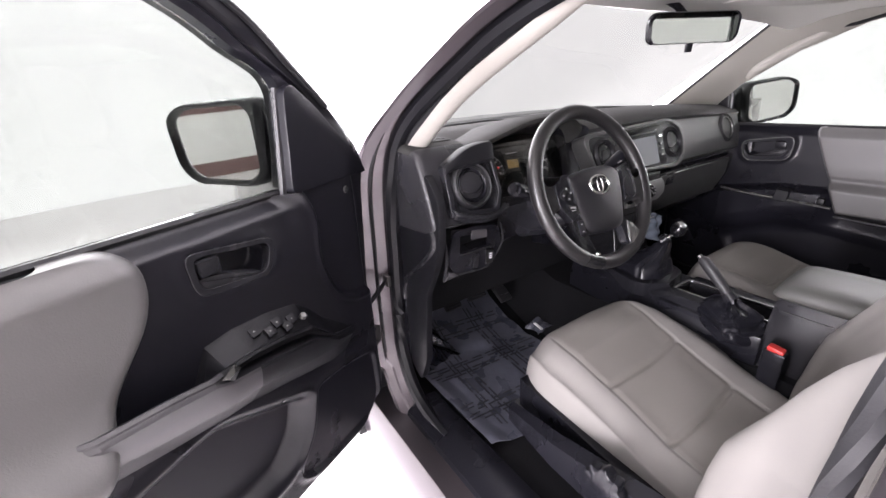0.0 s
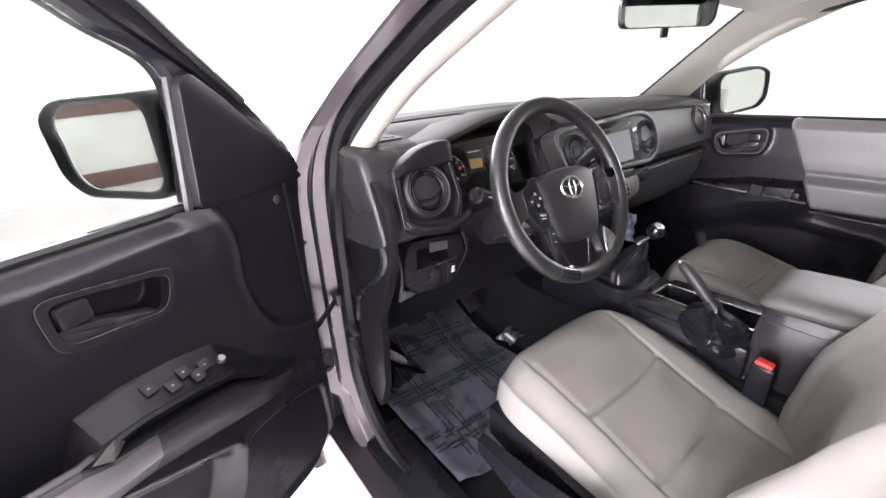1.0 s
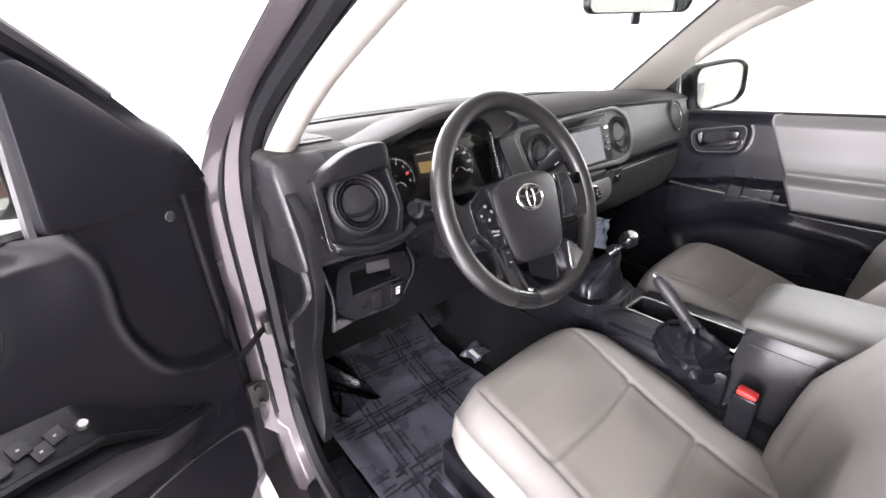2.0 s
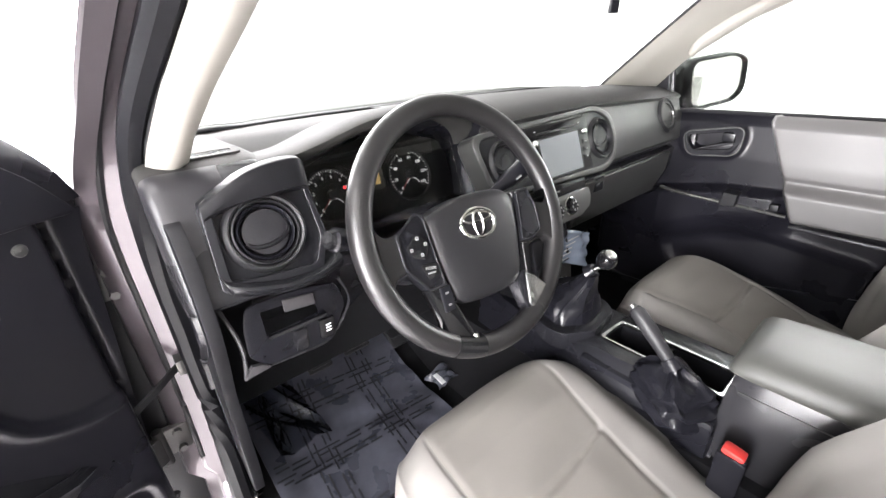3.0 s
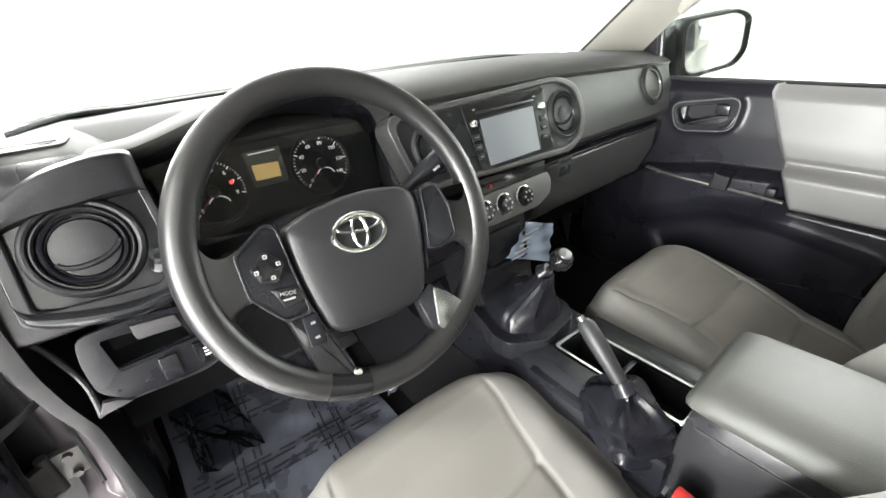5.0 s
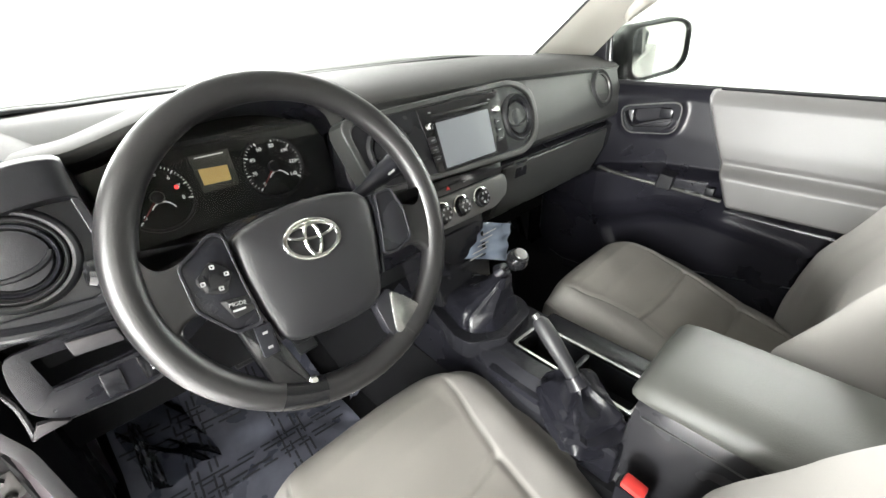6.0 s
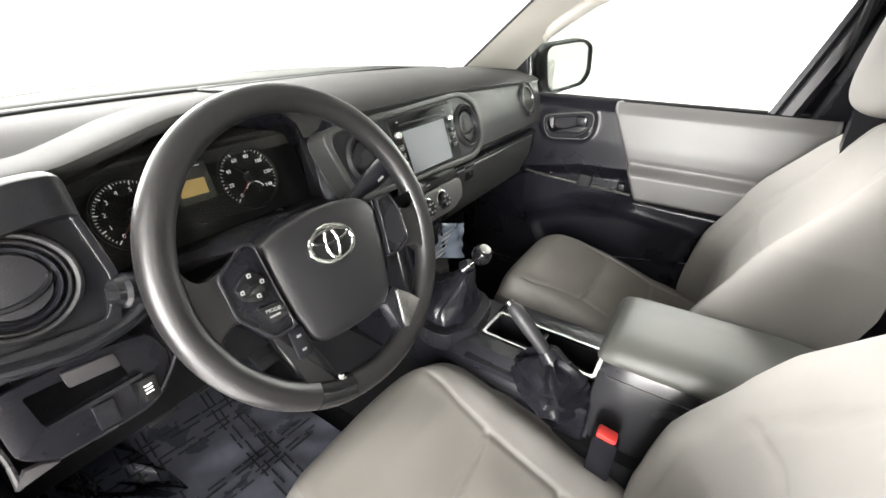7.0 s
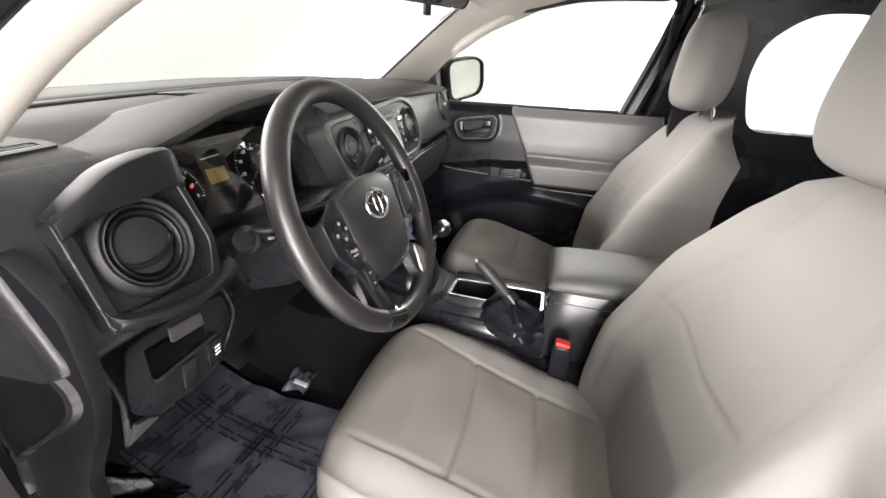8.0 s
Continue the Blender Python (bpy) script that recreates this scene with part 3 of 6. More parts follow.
def seat_cushion():
    def half(y):
        f = np.clip((y + 0.08) / 0.172, 0, 0.985)
        return 0.262 * (1 - f ** 2.5) ** 0.44 * (1 - 0.10 * step(-(y + 0.33), 0, 0.2))

    def fn(U, V):
        y = 0.088 - 0.64 * U ** 1.15
        w = half(y)
        left, right = SX - w * 0.71, SX + w
        sl, sr = np.maximum(seam_left(y), left + 0.25 * w), np.minimum(seam_right(y), right - 0.25 * w)
        q = np.clip((V - 0.13) / 0.74, 0, 1)
        x = np.where(q < 0.27, left + (sl - left) * q / 0.27, np.where(q < 0.73, sl + (sr - sl) * (q - 0.27) / 0.46, sr + (right - sr) * (q - 0.73) / 0.27))
        th = np.clip((np.abs(V - 0.5) - 0.37) / 0.13, 0, 1)
        z = cushion_top(x, y)
        edge = np.minimum(x - left, right - x)
        z = z - 0.034 * (1 - step(edge, 0.0, 0.085)) ** 2
        z = z - 0.125 * th
        x = x + np.sign(V - 0.5) * 0.012 * np.sin(th * np.pi * 0.8)
        fr = np.clip((y + 0.03) / 0.118, 0, 1)
        z = z - 0.125 * fr ** 2.9 * (1 - 0.5 * th)
        for d, k in ((np.abs(x - sl), step(-y, -0.03, 0.03)), (np.abs(x - sr), step(-y, -0.01, 0.04))):
            z = z - 0.0045 * np.exp(-(d / 0.0040) ** 2) * k
        mid = (x > sl) & (x < sr)
        for yy in (-0.174, -0.312):
            z = z - 0.0062 * np.exp(-((y - yy - 0.008 * ((x - SX) / 0.14) ** 2) / 0.0045) ** 2) * mid
        z = z + 0.0018 * np.sin(x * 31 + 2 * np.sin(y * 17)) * np.cos(y * 23 + 1.3)
        return np.stack([x, y, z], -1)

    def mf(U, V):
        q = (V - 0.13) / 0.74
        y = 0.088 - 0.64 * U ** 1.15
        return ((q > 0.27) & (q < 0.73) & (y < 0.04)).astype(int)
    return grid(150, 136, fn, mf)


def back_line(h):
    """Ahead-place of the seat back's front face at height h."""
    return np.interp(h, [0.72, 0.80, 0.92, 1.05, 1.22, 1.30], [-0.445, -0.455, -0.475, -0.525, -0.605, -0.645])


def seat_back():
    SEAMS = [[(-0.18, 0.78), (-0.185, 0.9), (-0.172, 1.02), (-0.125, 1.16), (-0.10, 1.26), (-0.09, 1.33)], [(0.18, 0.78), (0.185, 0.9), (0.172, 1.02), (0.125, 1.16), (0.10, 1.26), (0.09, 1.33)],
             [(-0.172, 1.02), (0.0, 1.0), (0.172, 1.02)]]

    def fn(U, V):
        z = 0.70 + U * 0.60
        half = np.interp(z, [0.70, 0.80, 0.95, 1.1, 1.2, 1.26, 1.295, 1.30], [0.225, 0.25, 0.260, 0.246, 0.218, 0.186, 0.130, 0.08])
        a = (V - 0.5) * 2
        th = np.clip((np.abs(a) - 0.62) / 0.38, 0, 1)
        flat = np.minimum(np.abs(a) / 0.62, 1)
        s = np.sign(a) * (flat * (half - 0.04) + 0.04 * np.sin(th * np.pi * 0.72) / np.sin(np.pi * 0.5))
        y = back_line(z)
        bol = 0.062 * step(np.abs(s), 0.12, 0.215) * np.interp(z, [0.7, 0.85, 1.1, 1.25, 1.3], [0.9, 1.0, 0.8, 0.35, 0.1])
        y = y + bol - np.interp(z, [0.8, 1.02, 1.22, 1.30], [0.25, 0.20, 0.115, 0.03]) * th ** 2.0
        zz = z - 0.045 * th ** 2 * step(z, 1.14, 1.30)
        y = y - 0.06 * np.clip((z - 1.25) / 0.05, 0, 1) ** 2.5 * (1 - 0.8 * th)
        for line in SEAMS:
            d = dist(line, s, z)
            y = y - 0.005 * np.exp(-(d / 0.005) ** 2)
        y = y + 0.0025 * np.sin(s * 29 + 1.5 * np.sin(z * 15)) * np.cos(z * 21)
        return np.stack([SX + s, y, zz], -1)

    front = grid(120, 100, fn)
    # rear shell
    rr = []
    for z, hw, d in ((0.70, 0.17, 0.10), (0.85, 0.195, 0.12), (1.05, 0.19, 0.12), (1.13, 0.16, 0.11), (1.18, 0.12, 0.10), (1.21, 0.07, 0.09)):
        y = float(back_line(z))
        rr.append([(SX - hw, y - 0.03, z), (SX - hw, y - 0.06, z), (SX - hw + 0.03, y - d, z), (SX, y - d - 0.02, z), (SX + hw - 0.03, y - d, z), (SX + hw, y - 0.06, z), (SX + hw, y - 0.03, z)])
    return front, loft(rr)


def headrest():
    def fn(U, V):
        u = (U - 0.5) * math.pi
        v = V * 2 * math.pi
        e1, e2 = 0.58, 0.66

        def c(w, e):
            return np.sign(np.cos(w)) * np.abs(np.cos(w)) ** e

        def s(w, e):
            return np.sign(np.sin(w)) * np.abs(np.sin(w)) ** e
        x = 0.125 * c(u, e1) * c(v, e2)
        y = 0.058 * c(u, e1) * s(v, e2)
        z = 0.118 * s(u, e1)
        x = x * (1 - 0.34 * np.clip((z + 0.06) / 0.17, 0, 1) ** 1.7)
        y = y - 0.07 * z - 0.012 * (x / 0.12) ** 2
        return np.stack([SX + x, -0.607 + y, 1.418 + z], -1)
    return grid(44, 60, fn)


def seat(side):
    m = Matrix.Identity(4) if side < 0 else Matrix.Translation((0.035, -0.018, 0.003)) @ MIRROR_X
    nm = "driver_seat" if side < 0 else "passenger_seat"
    lab = "grey cloth bucket seat with taupe insert beside the " + ("open door" if side < 0 else "closed door")
    st = thing(nm, lab, "car seat", (side * 0.372, -0.3, 0.6), "front seats")
    part("cushion", seat_cushion(), [FABRIC, FABRIC2], st, "grey cloth cushion with darker taupe insert", m=m, sharp=80)
    f, r = seat_back()
    mb = m if side < 0 else Matrix.Translation((0, 0.017, -0.015)) @ m
    part("backrest", f, FABRIC, st, m=mb, sharp=80)
    part("back_shell", r, BLACK, st, m=mb)
    hr = part("headrest", headrest(), FABRIC, st, m=mb, sharp=80)
    for dx in (-0.055, 0.055):
        part("headrest_post", tube([(SX + dx, -0.655, 1.27), (SX + dx, -0.637, 1.33)], 0.0065, 8), CHROME, st, m=mb)
    base = [[(SX - hw, y, z0), (SX - hw, y, z1), (SX + hw, y, z1), (SX + hw, y, z0)] for y, hw, z0, z1 in ((0.02, 0.20, 0.66, 0.74), (-0.2, 0.215, 0.63, 0.72), (-0.5, 0.215, 0.63, 0.69))]
    part("seat_frame", loft(base), BLACK, st, m=m)
    tr = [[(SX - 0.240, 0.0, 0.705), (SX - 0.256, 0.0, 0.695), (SX - 0.256, 0.0, 0.66), (SX - 0.240, 0.0, 0.64)],
          [(SX - 0.25, -0.15, 0.733), (SX - 0.276, -0.15, 0.723), (SX - 0.276, -0.15, 0.66), (SX - 0.25, -0.15, 0.65)],
          [(SX - 0.25, -0.32, 0.768), (SX - 0.280, -0.32, 0.758), (SX - 0.280, -0.32, 0.66), (SX - 0.25, -0.32, 0.65)],
          [(SX - 0.25, -0.5, 0.80), (SX - 0.272, -0.5, 0.79), (SX - 0.272, -0.5, 0.68), (SX - 0.25, -0.5, 0.67)]]
    side_trim = part("side_trim", loft(tr), BLACK, st, "black plastic seat flank cover", m=m)
    for dx in (-0.16, 0.16):
        part("seat_rail", box(SX + dx, -0.25, 0.61, 0.04, 0.62, 0.045, 0.006), STEEL, st, m=m)
    # recliner knob with lobes
    lobes = []
    for z, k in ((0.0, 0.9), (0.012, 1.0), (0.022, 0.95), (0.026, 0.7)):
        lobes.append([((0.036 + 0.004 * math.cos(8 * t)) * k * math.cos(t), (0.036 + 0.004 * math.cos(8 * t)) * k * math.sin(t), z) for t in [2 * math.pi * i / 48 for i in range(48)]])
    km = frame_at((SX - 0.279, -0.285, 0.757), (0, 1, 0), (0, 0, 1))
    if km.to_3x3().col[2][0] > 0:
        km = frame_at((SX - 0.279, -0.285, 0.757), (0, -1, 0), (0, 0, 1))
    part("recliner_knob", xf(loft(lobes), km), BLACK, st, "glossy black lobed knob", m=m)
    part("height_lever", xf(prism(rnd([(-0.11, -0.012), (0.02, -0.016), (0.03, 0.012), (-0.11, 0.01)], 0.01), 0, 0.02, 0.005), frame_at((SX - 0.279, -0.36, 0.735), (0, -1, 0), (0, 0, 1))), BLACK, st, m=m)
    # buckle on a stalk
    bx = -0.149
    bk = part("belt_buckle", box(bx, -0.343, 0.785, 0.028, 0.042, 0.11, 0.007), BLACK, st, "black belt buckle with red release button", m=m)
    part("release_button", xf(box(0, 0, 0, 0.022, 0.032, 0.012, 0.005), pose(bx, -0.343, 0.843, 8, 0, 0)), RED, bk, "red release button", m=m)
    return st


seat(-1)
seat(1)


# ---- doors: u along the door from its hinge, w into the car, z up ----
PAD_EDGE = [(p.x, p.y) for p in smooth_path([(0.575, 1.230, 0), (0.520, 1.227, 0), (0.493, 1.207, 0), (0.488, 1.172, 0), (0.504, 1.131, 0), (0.541, 1.085, 0), (0.574, 1.045, 0), (0.600, 1.0, 0), (0.610, 0.972, 0)], 5)]
PAD_EDGE_FAR = [(0.510, 1.230), (0.494, 1.226), (0.493, 1.212), (0.502, 1.19), (0.535, 1.119), (0.574, 1.035), (0.600, 0.975), (0.608, 0.962)]
HANDLE = [(0.424, 1.181), (0.289, 1.159), (0.309, 1.115), (0.423, 1.130)]
POCKET = [(0.50, 0.905), (0.455, 0.906), (0.272, 0.823), (0.30, 0.74), (0.36, 0.685), (0.62, 0.69), (0.78, 0.75), (0.80, 0.87)]
SPEAKER = [(0.262, 0.824), (0.16, 0.815), (0.064, 0.788), (0.062, 0.66), (0.085, 0.615), (0.30, 0.625), (0.345, 0.66), (0.285, 0.74)]
FRONT_EDGE = [(p.x, p.y) for p in smooth_path([(0.205, 1.222, 0), (0.186, 1.19, 0), (0.181, 1.15, 0), (0.186, 1.09, 0), (0.174, 1.035, 0), (0.148, 0.985, 0), (0.10, 0.955, 0), (0.055, 0.945, 0)], 6)]


def panel_relief(U, Z, driver=True):
    """Depth of the inner door panel."""
    w = 0.012 + 0.0 * U
    # belt roll
    w = w - (0.03 * step(Z, 1.195, 1.225) + 0.012 * step(Z, 1.10, 1.2)) * step(U, 0.19, 0.25)
    # armrest: shelf on top, slope below
    top = np.interp(U, [0.10, 0.187, 0.24, 0.42, 0.60, 1.0], [0.93, 0.945, 0.985, 1.02, 1.028, 1.03])
    low = np.interp(U, [0.10, 0.206, 0.44, 0.60, 1.0], [0.84, 0.858, 0.958, 0.99, 0.99])
    amp = np.interp(U, [0.09, 0.17, 0.26, 0.44, 0.56, 0.62, 1.0], [0.0, 0.010, 0.052, 0.062, 0.055, 0.0, 0.0])
    w = w + (0.0 if driver else 1.0) * amp * step(Z, low - 0.12, low) * (1 - step(Z, top - 0.012, top + 0.010))
    # handle surround and bowl
    hd = sdf(rnd(HANDLE, 0.02), U, Z)
    w = w + (0.002 if driver else 0.004 + 0.009 * step(U, 0.36, 0.44)) * np.exp(-((hd - 0.014) / 0.012) ** 2)
    w = w - 0.045 * step(-hd, -0.004, 0.004)
    # map pocket
    pk = sdf(rnd(POCKET, 0.03), U, Z)
    deep = 1.0 if driver else 0.25
    w = w - deep * (0.035 * step(-pk, 0.0, 0.03) - 0.006 * np.exp(-((pk - 0.010) / 0.009) ** 2))
    # speaker field with a raised lip
    sp = sdf(rnd(SPEAKER, 0.03), U, Z)
    w = w + deep * (0.005 * np.exp(-((sp - 0.006) / 0.007) ** 2) - 0.004 * step(-sp, 0.0, 0.006))
    # front field, set back behind a rounded shoulder
    fe = dist(FRONT_EDGE, U, Z)
    inside = sdf(FRONT_EDGE + [(0.02, 0.945), (0.02, 1.24), (0.195, 1.24)], U, Z)
    w = w - 0.012 * step(-inside, 0.0, 0.016) + 0.0045 * np.exp(-(fe / 0.0075) ** 2)
    return w


def door_outline(u):
    """Bottom of the panel along the door."""
    return np.interp(u, [0.03, 0.05, 0.09, 0.16, 0.5, 1.0], [0.70, 0.655, 0.61, 0.592, 0.60, 0.62])


# armrest sections: place along the door, then depth and height of back, edge and low line
ARM = [(0.70, -0.03, 1.0, -0.010, 1.040, -0.012, 0.990, 0.0), (0.655, 0.0, 1.0, 0.040, 1.046, 0.030, 0.990, 0.0), (0.615, 0.02, 1.0, 0.068, 1.047, 0.052, 0.990, 0.0), (0.54, 0.03, 0.988, 0.075, 1.042, 0.056, 0.975, 0.0),
       (0.480, 0.03, 0.985, 0.074, 1.030, 0.056, 0.962, 0.0), (0.448, 0.02, 1.042, 0.064, 1.024, 0.055, 0.955, 0.010), (0.40, 0.02, 1.046, 0.060, 1.020, 0.053, 0.950, 0.015), (0.336, 0.018, 1.040, 0.058, 1.008, 0.050, 0.934, 0.015),
       (0.270, 0.016, 1.026, 0.054, 0.989, 0.045, 0.914, 0.014), (0.238, 0.014, 0.998, 0.048, 0.960, 0.040, 0.904, 0.008), (0.205, 0.012, 0.960, 0.042, 0.928, 0.032, 0.890, 0.0), (0.14, 0.008, 0.915, 0.024, 0.900, 0.014, 0.872, 0.0), (0.09, -0.006, 0.89, -0.002, 0.885, -0.004, 0.862, 0.0)]


def armrest(dr, m):
    """The driver's armrest: a rear cup, a sloping switch field ahead of it, a lighter face behind."""
    us = sorted(set([a[0] for a in ARM] + list(np.linspace(0.09, 0.70, 60))), reverse=True)
    cols = list(zip(*sorted(ARM)))
    secs = []
    for u in us:
        wb, zb, we, ze, wl, zl, td = [float(np.interp(u, cols[0], c)) for c in cols[1:]]
        secs.append([(u, -0.02, zb + 0.012), (u, wb - 0.006, zb + 0.004), (u, wb, zb), (u, we - 0.010, ze - 0.001), (u, we - 0.004, ze + 0.001), (u, we, ze - 0.003), (u, we - 1.3 * td, ze - 0.4 * td - 0.004), (u, we - 1.2 * td, ze - 1.1 * td - 0.006),
                     (u, we + 0.002, ze - 1.25 * td - 0.008), (u, we + 0.004, ze - 1.3 * td - 0.012), (u, (we + wl) * 0.5 + 0.006, (ze - td + zl) * 0.5), (u, wl + 0.004, zl + 0.006), (u, wl, zl), (u, wl * 0.5, zl - 0.03), (u, -0.012, zl - 0.075)])
    g = strip(secs)
    n = len(secs[0]) - 1
    k = [1 if us[i // n] > 0.47 and i % n > 2 or us[i // n] > 0.40 and i % n > 7 else 0 for i in range(len(g[1]))]
    part("armrest", (g[0], g[1], k), [SOFTBLACK, ARMGREY], dr, "black armrest with a satin grey face", m=m, sharp=35, edge=0.003)
    for u, k in ((0.375, 0.30), (0.352, 0.55), (0.330, 0.35), (0.318, 0.62), (0.300, 0.42)):
        wb, zb, we, ze, wl, zl, td = [float(np.interp(u, cols[0], c)) for c in cols[1:]]
        sw = part("window_switch", xf(box(0, 0, 0.0, 0.017, 0.018, 0.004, 0.0015), frame_at((u, wb + (we - wb) * k, zb + (ze - zb) * k), (1, 0, 0), (0, we - wb, ze - zb))), SOFTBLACK, dr, m=m)
        part("switch_mark", xf(box(0.001, 0, 0.0021, 0.0030, 0.0024, 0.0006, 0), frame_at((u, wb + (we - wb) * k, zb + (ze - zb) * k), (1, 0, 0), (0, we - wb, ze - zb))), MARK, sw, m=m)
    tri = [(0.470, 0.072, 1.022), (0.440, 0.062, 1.027), (0.430, 0.058, 1.012), (0.450, 0.068, 1.006)]
    part("cup_corner", thick(([Vector(p) for p in tri], [[0, 1, 2, 3]], [0]), (0, 0.003, 0.001)), SILVER, dr, "satin silver corner of the pull cup", m=m)
    part("mirror_switch", xf(lathe([(0.0, 0.008), (0.005, 0.008), (0.0065, 0.006), (0.007, 0.0)], 18), Matrix.Translation((0.276, 0.034, 1.008)) @ pose(0, 0, 0, -35)), GRAPHITE, dr, "small silver mirror adjuster", m=m)


def door(side, m):
    nm = "driver_door" if side < 0 else "passenger_door"
    lab = "open front door with black and grey trim panel" if side < 0 else "closed front door with black and grey trim panel"
    dr = thing(nm, lab, "car door", tuple(m @ Vector((0.1, 0, 0.6))), "front doors")

    def uz(U, V):
        u = 0.03 + U * 0.99
        z0 = door_outline(u)
        top = 1.225
        return u, z0 + V * (top - z0)

    def fn(U, V):
        u, z = uz(U, V)
        u = u + (1 - U) ** 6 * (np.interp(z, [0.60, 0.66, 0.983, 1.186, 1.236], [0.055, 0.046, 0.015, -0.006, -0.020]) - 0.03)
        w = panel_relief(u, z, side < 0)
        edge = np.minimum(np.minimum((u - 0.03), (1.02 - u)), z - door_outline(u))
        w = w - 0.03 * (1 - step(edge, 0, 0.02)) ** 2
        return np.stack([u, w, z], -1)

    trim = part("trim_panel", grid(320, 230, fn), DOORCARD, dr, "black moulded door card", m=m, sharp=50)

    def pad(U, V):
        line = PAD_EDGE if side < 0 else PAD_EDGE_FAR
        e = np.interp(1 - V, np.linspace(0, 1, len(line)), [p[0] for p in line])
        ze = np.interp(1 - V, np.linspace(0, 1, len(line)), [p[1] for p in line])
        u = e + U ** 1.6 * (1.02 - e)
        z = ze + 0.035 * U * (1 - V) * (1.0 if side < 0 else 0.2)
        d = np.minimum(u - e, np.minimum(1.02 - u, (z - 0.955) * 0.8))
        base = 0.012 - 0.012 * step(z, 1.10, 1.2) - 0.022 * step(z, 1.195, 1.235)
        bulge = 0.046 * np.exp(-((z - 1.0) / 0.045) ** 2) * step(u, 0.5, 0.62)
        if side > 0:
            bulge = 0.030 * (1 - step(z, 1.035, 1.062)) - 0.004 * np.exp(-((z - 1.064) / 0.006) ** 2)
        w = base + bulge + 0.034 * np.sqrt(np.clip(1 - (1 - np.clip(d / (0.03 if side < 0 else 0.014), 0, 1)) ** 2, 0, 1)) - 0.006
        return np.stack([u, w, z], -1)
    part("pad", grid(70, 90, pad), PADGREY, dr, "padded grey vinyl insert", m=m, sharp=70)
    # painted shell behind the card
    us = np.linspace(0.02, 1.03, 26)
    sh = [[(u, -0.052, float(door_outline(u)) + 0.002), (u, -0.052, 1.205), (u, -0.054, 1.214), (u, -0.075, 1.214), (u, -0.112, 1.20), (u, -0.135, 1.0), (u, -0.125, 0.7), (u, -0.11, float(door_outline(u)) - 0.05), (u, -0.045, float(door_outline(u)) - 0.03)] for u in us]
    part("door_shell", loft(sh), PAINT, dr, m=m)
    part("door_edge_seal", tube([(u, -0.016, float(door_outline(u)) - 0.004) for u in np.linspace(0.03, 1.02, 40)], 0.008, 6), RUBBER, dr, m=m)
    part("front_edge_seal", tube(smooth_path([(0.046, -0.040, 0.66), (0.013, -0.040, 0.983), (-0.009, -0.040, 1.186), (-0.018, -0.036, 1.245)], 6), 0.009, 8), RUBBER, dr, m=m)
    part("outer_belt_seal", tube([(0.19, -0.064, 1.217), (0.94, -0.064, 1.219)], 0.009, 8), SOFTBLACK, dr, m=m)
    part("belt_seal", tube([(0.19, -0.03, 1.226), (1.02, -0.03, 1.232)], 0.006, 6), RUBBER, dr, m=m)
    # window frame: front sloping bar, then the roof line
    fr_in = smooth_path([(0.208, 1.232), (0.188, 1.402), (0.267, 1.466), (0.345, 1.516), (0.49, 1.572), (0.70, 1.585), (0.94, 1.580), (0.95, 1.50), (0.865, 1.232)], 6)
    ob = smooth_path([(-0.022, 1.236), (0.010, 1.300), (0.128, 1.430), (0.232, 1.528), (0.43, 1.625), (0.70, 1.635), (0.99, 1.625), (1.01, 1.5), (0.93, 1.232)], 6)
    rows = []
    for k, w, mixv in ((0, -0.055, 0.0), (1, -0.012, 0.0), (2, -0.004, 0.18), (3, -0.012, 0.30), (4, -0.004, 0.42), (5, -0.002, 0.75), (6, -0.018, 1.0), (7, -0.065, 1.0), (8, -0.075, 0.5), (9, -0.055, 0.0)):
        rows.append([(a[0] * (1 - mixv) + b[0] * mixv, w, a[1] * (1 - mixv) + b[1] * mixv) for a, b in zip(fr_in, ob)])
    g = strip(rows)
    nf = len(rows[0]) - 1
    part("window_frame", (g[0], g[1], [1 if 6 <= i // nf <= 7 else 0 for i in range(len(g[1]))]), [DOORCARD, PAINT], dr, "black window frame with a painted outer edge", m=m)
    part("frame_seal", tube([(0.30 * a[0] + 0.70 * b[0], 0.0, 0.30 * a[1] + 0.70 * b[1]) for a, b in zip(fr_in, ob)][8:40], 0.006, 8), RUBBER, dr, m=m)
    # the triangular blank ahead of the glass
    sail = rnd([(-0.005, 1.224), (0.216, 1.224), (0.196, 1.402), (0.176, 1.412), (0.13, 1.375), (0.03, 1.275)], 0.012)
    part("mirror_blank", xf(prism(sail, -0.03, 0.006, 0.004), frame_at((0, 0, 0), (1, 0, 0), (0, 0, 1)) @ Matrix.Diagonal((1, 1, -1, 1))), DOORCARD, dr, m=m)
    part("division_bar", tube([(0.2205, -0.018, 1.200), (0.192, -0.018, 1.405)], 0.008, 8), MID, dr, m=m)
    part("screw_cap", xf(lathe([(0.0, 0.003), (0.007, 0.002), (0.008, 0.0)], 16), frame_at((0.068, 0.0005, 1.199), (1, 0, 0), (0, 0, 1)) @ Matrix.Diagonal((1, 1, -1, 1))), PANEL, dr, m=m)
    # glass
    gl = [(p.x, p.y) for p in [Vector((q[0], q[1], 0)) for q in fr_in]]
    part("window_glass", xf(prism(gl, 0.0, 0.004), frame_at((0, -0.035, 0), (1, 0, 0), (0, 0, 1))), SIDEGLASS, dr, m=m)
    # inside handle
    hb = [(0.446, 1.197), (0.279, 1.170), (0.302, 1.098), (0.441, 1.113)]
    fmh = frame_at((0, 0, 0), (1, 0, 0), (0, 0, 1)) @ Matrix.Diagonal((1, 1, -1, 1))
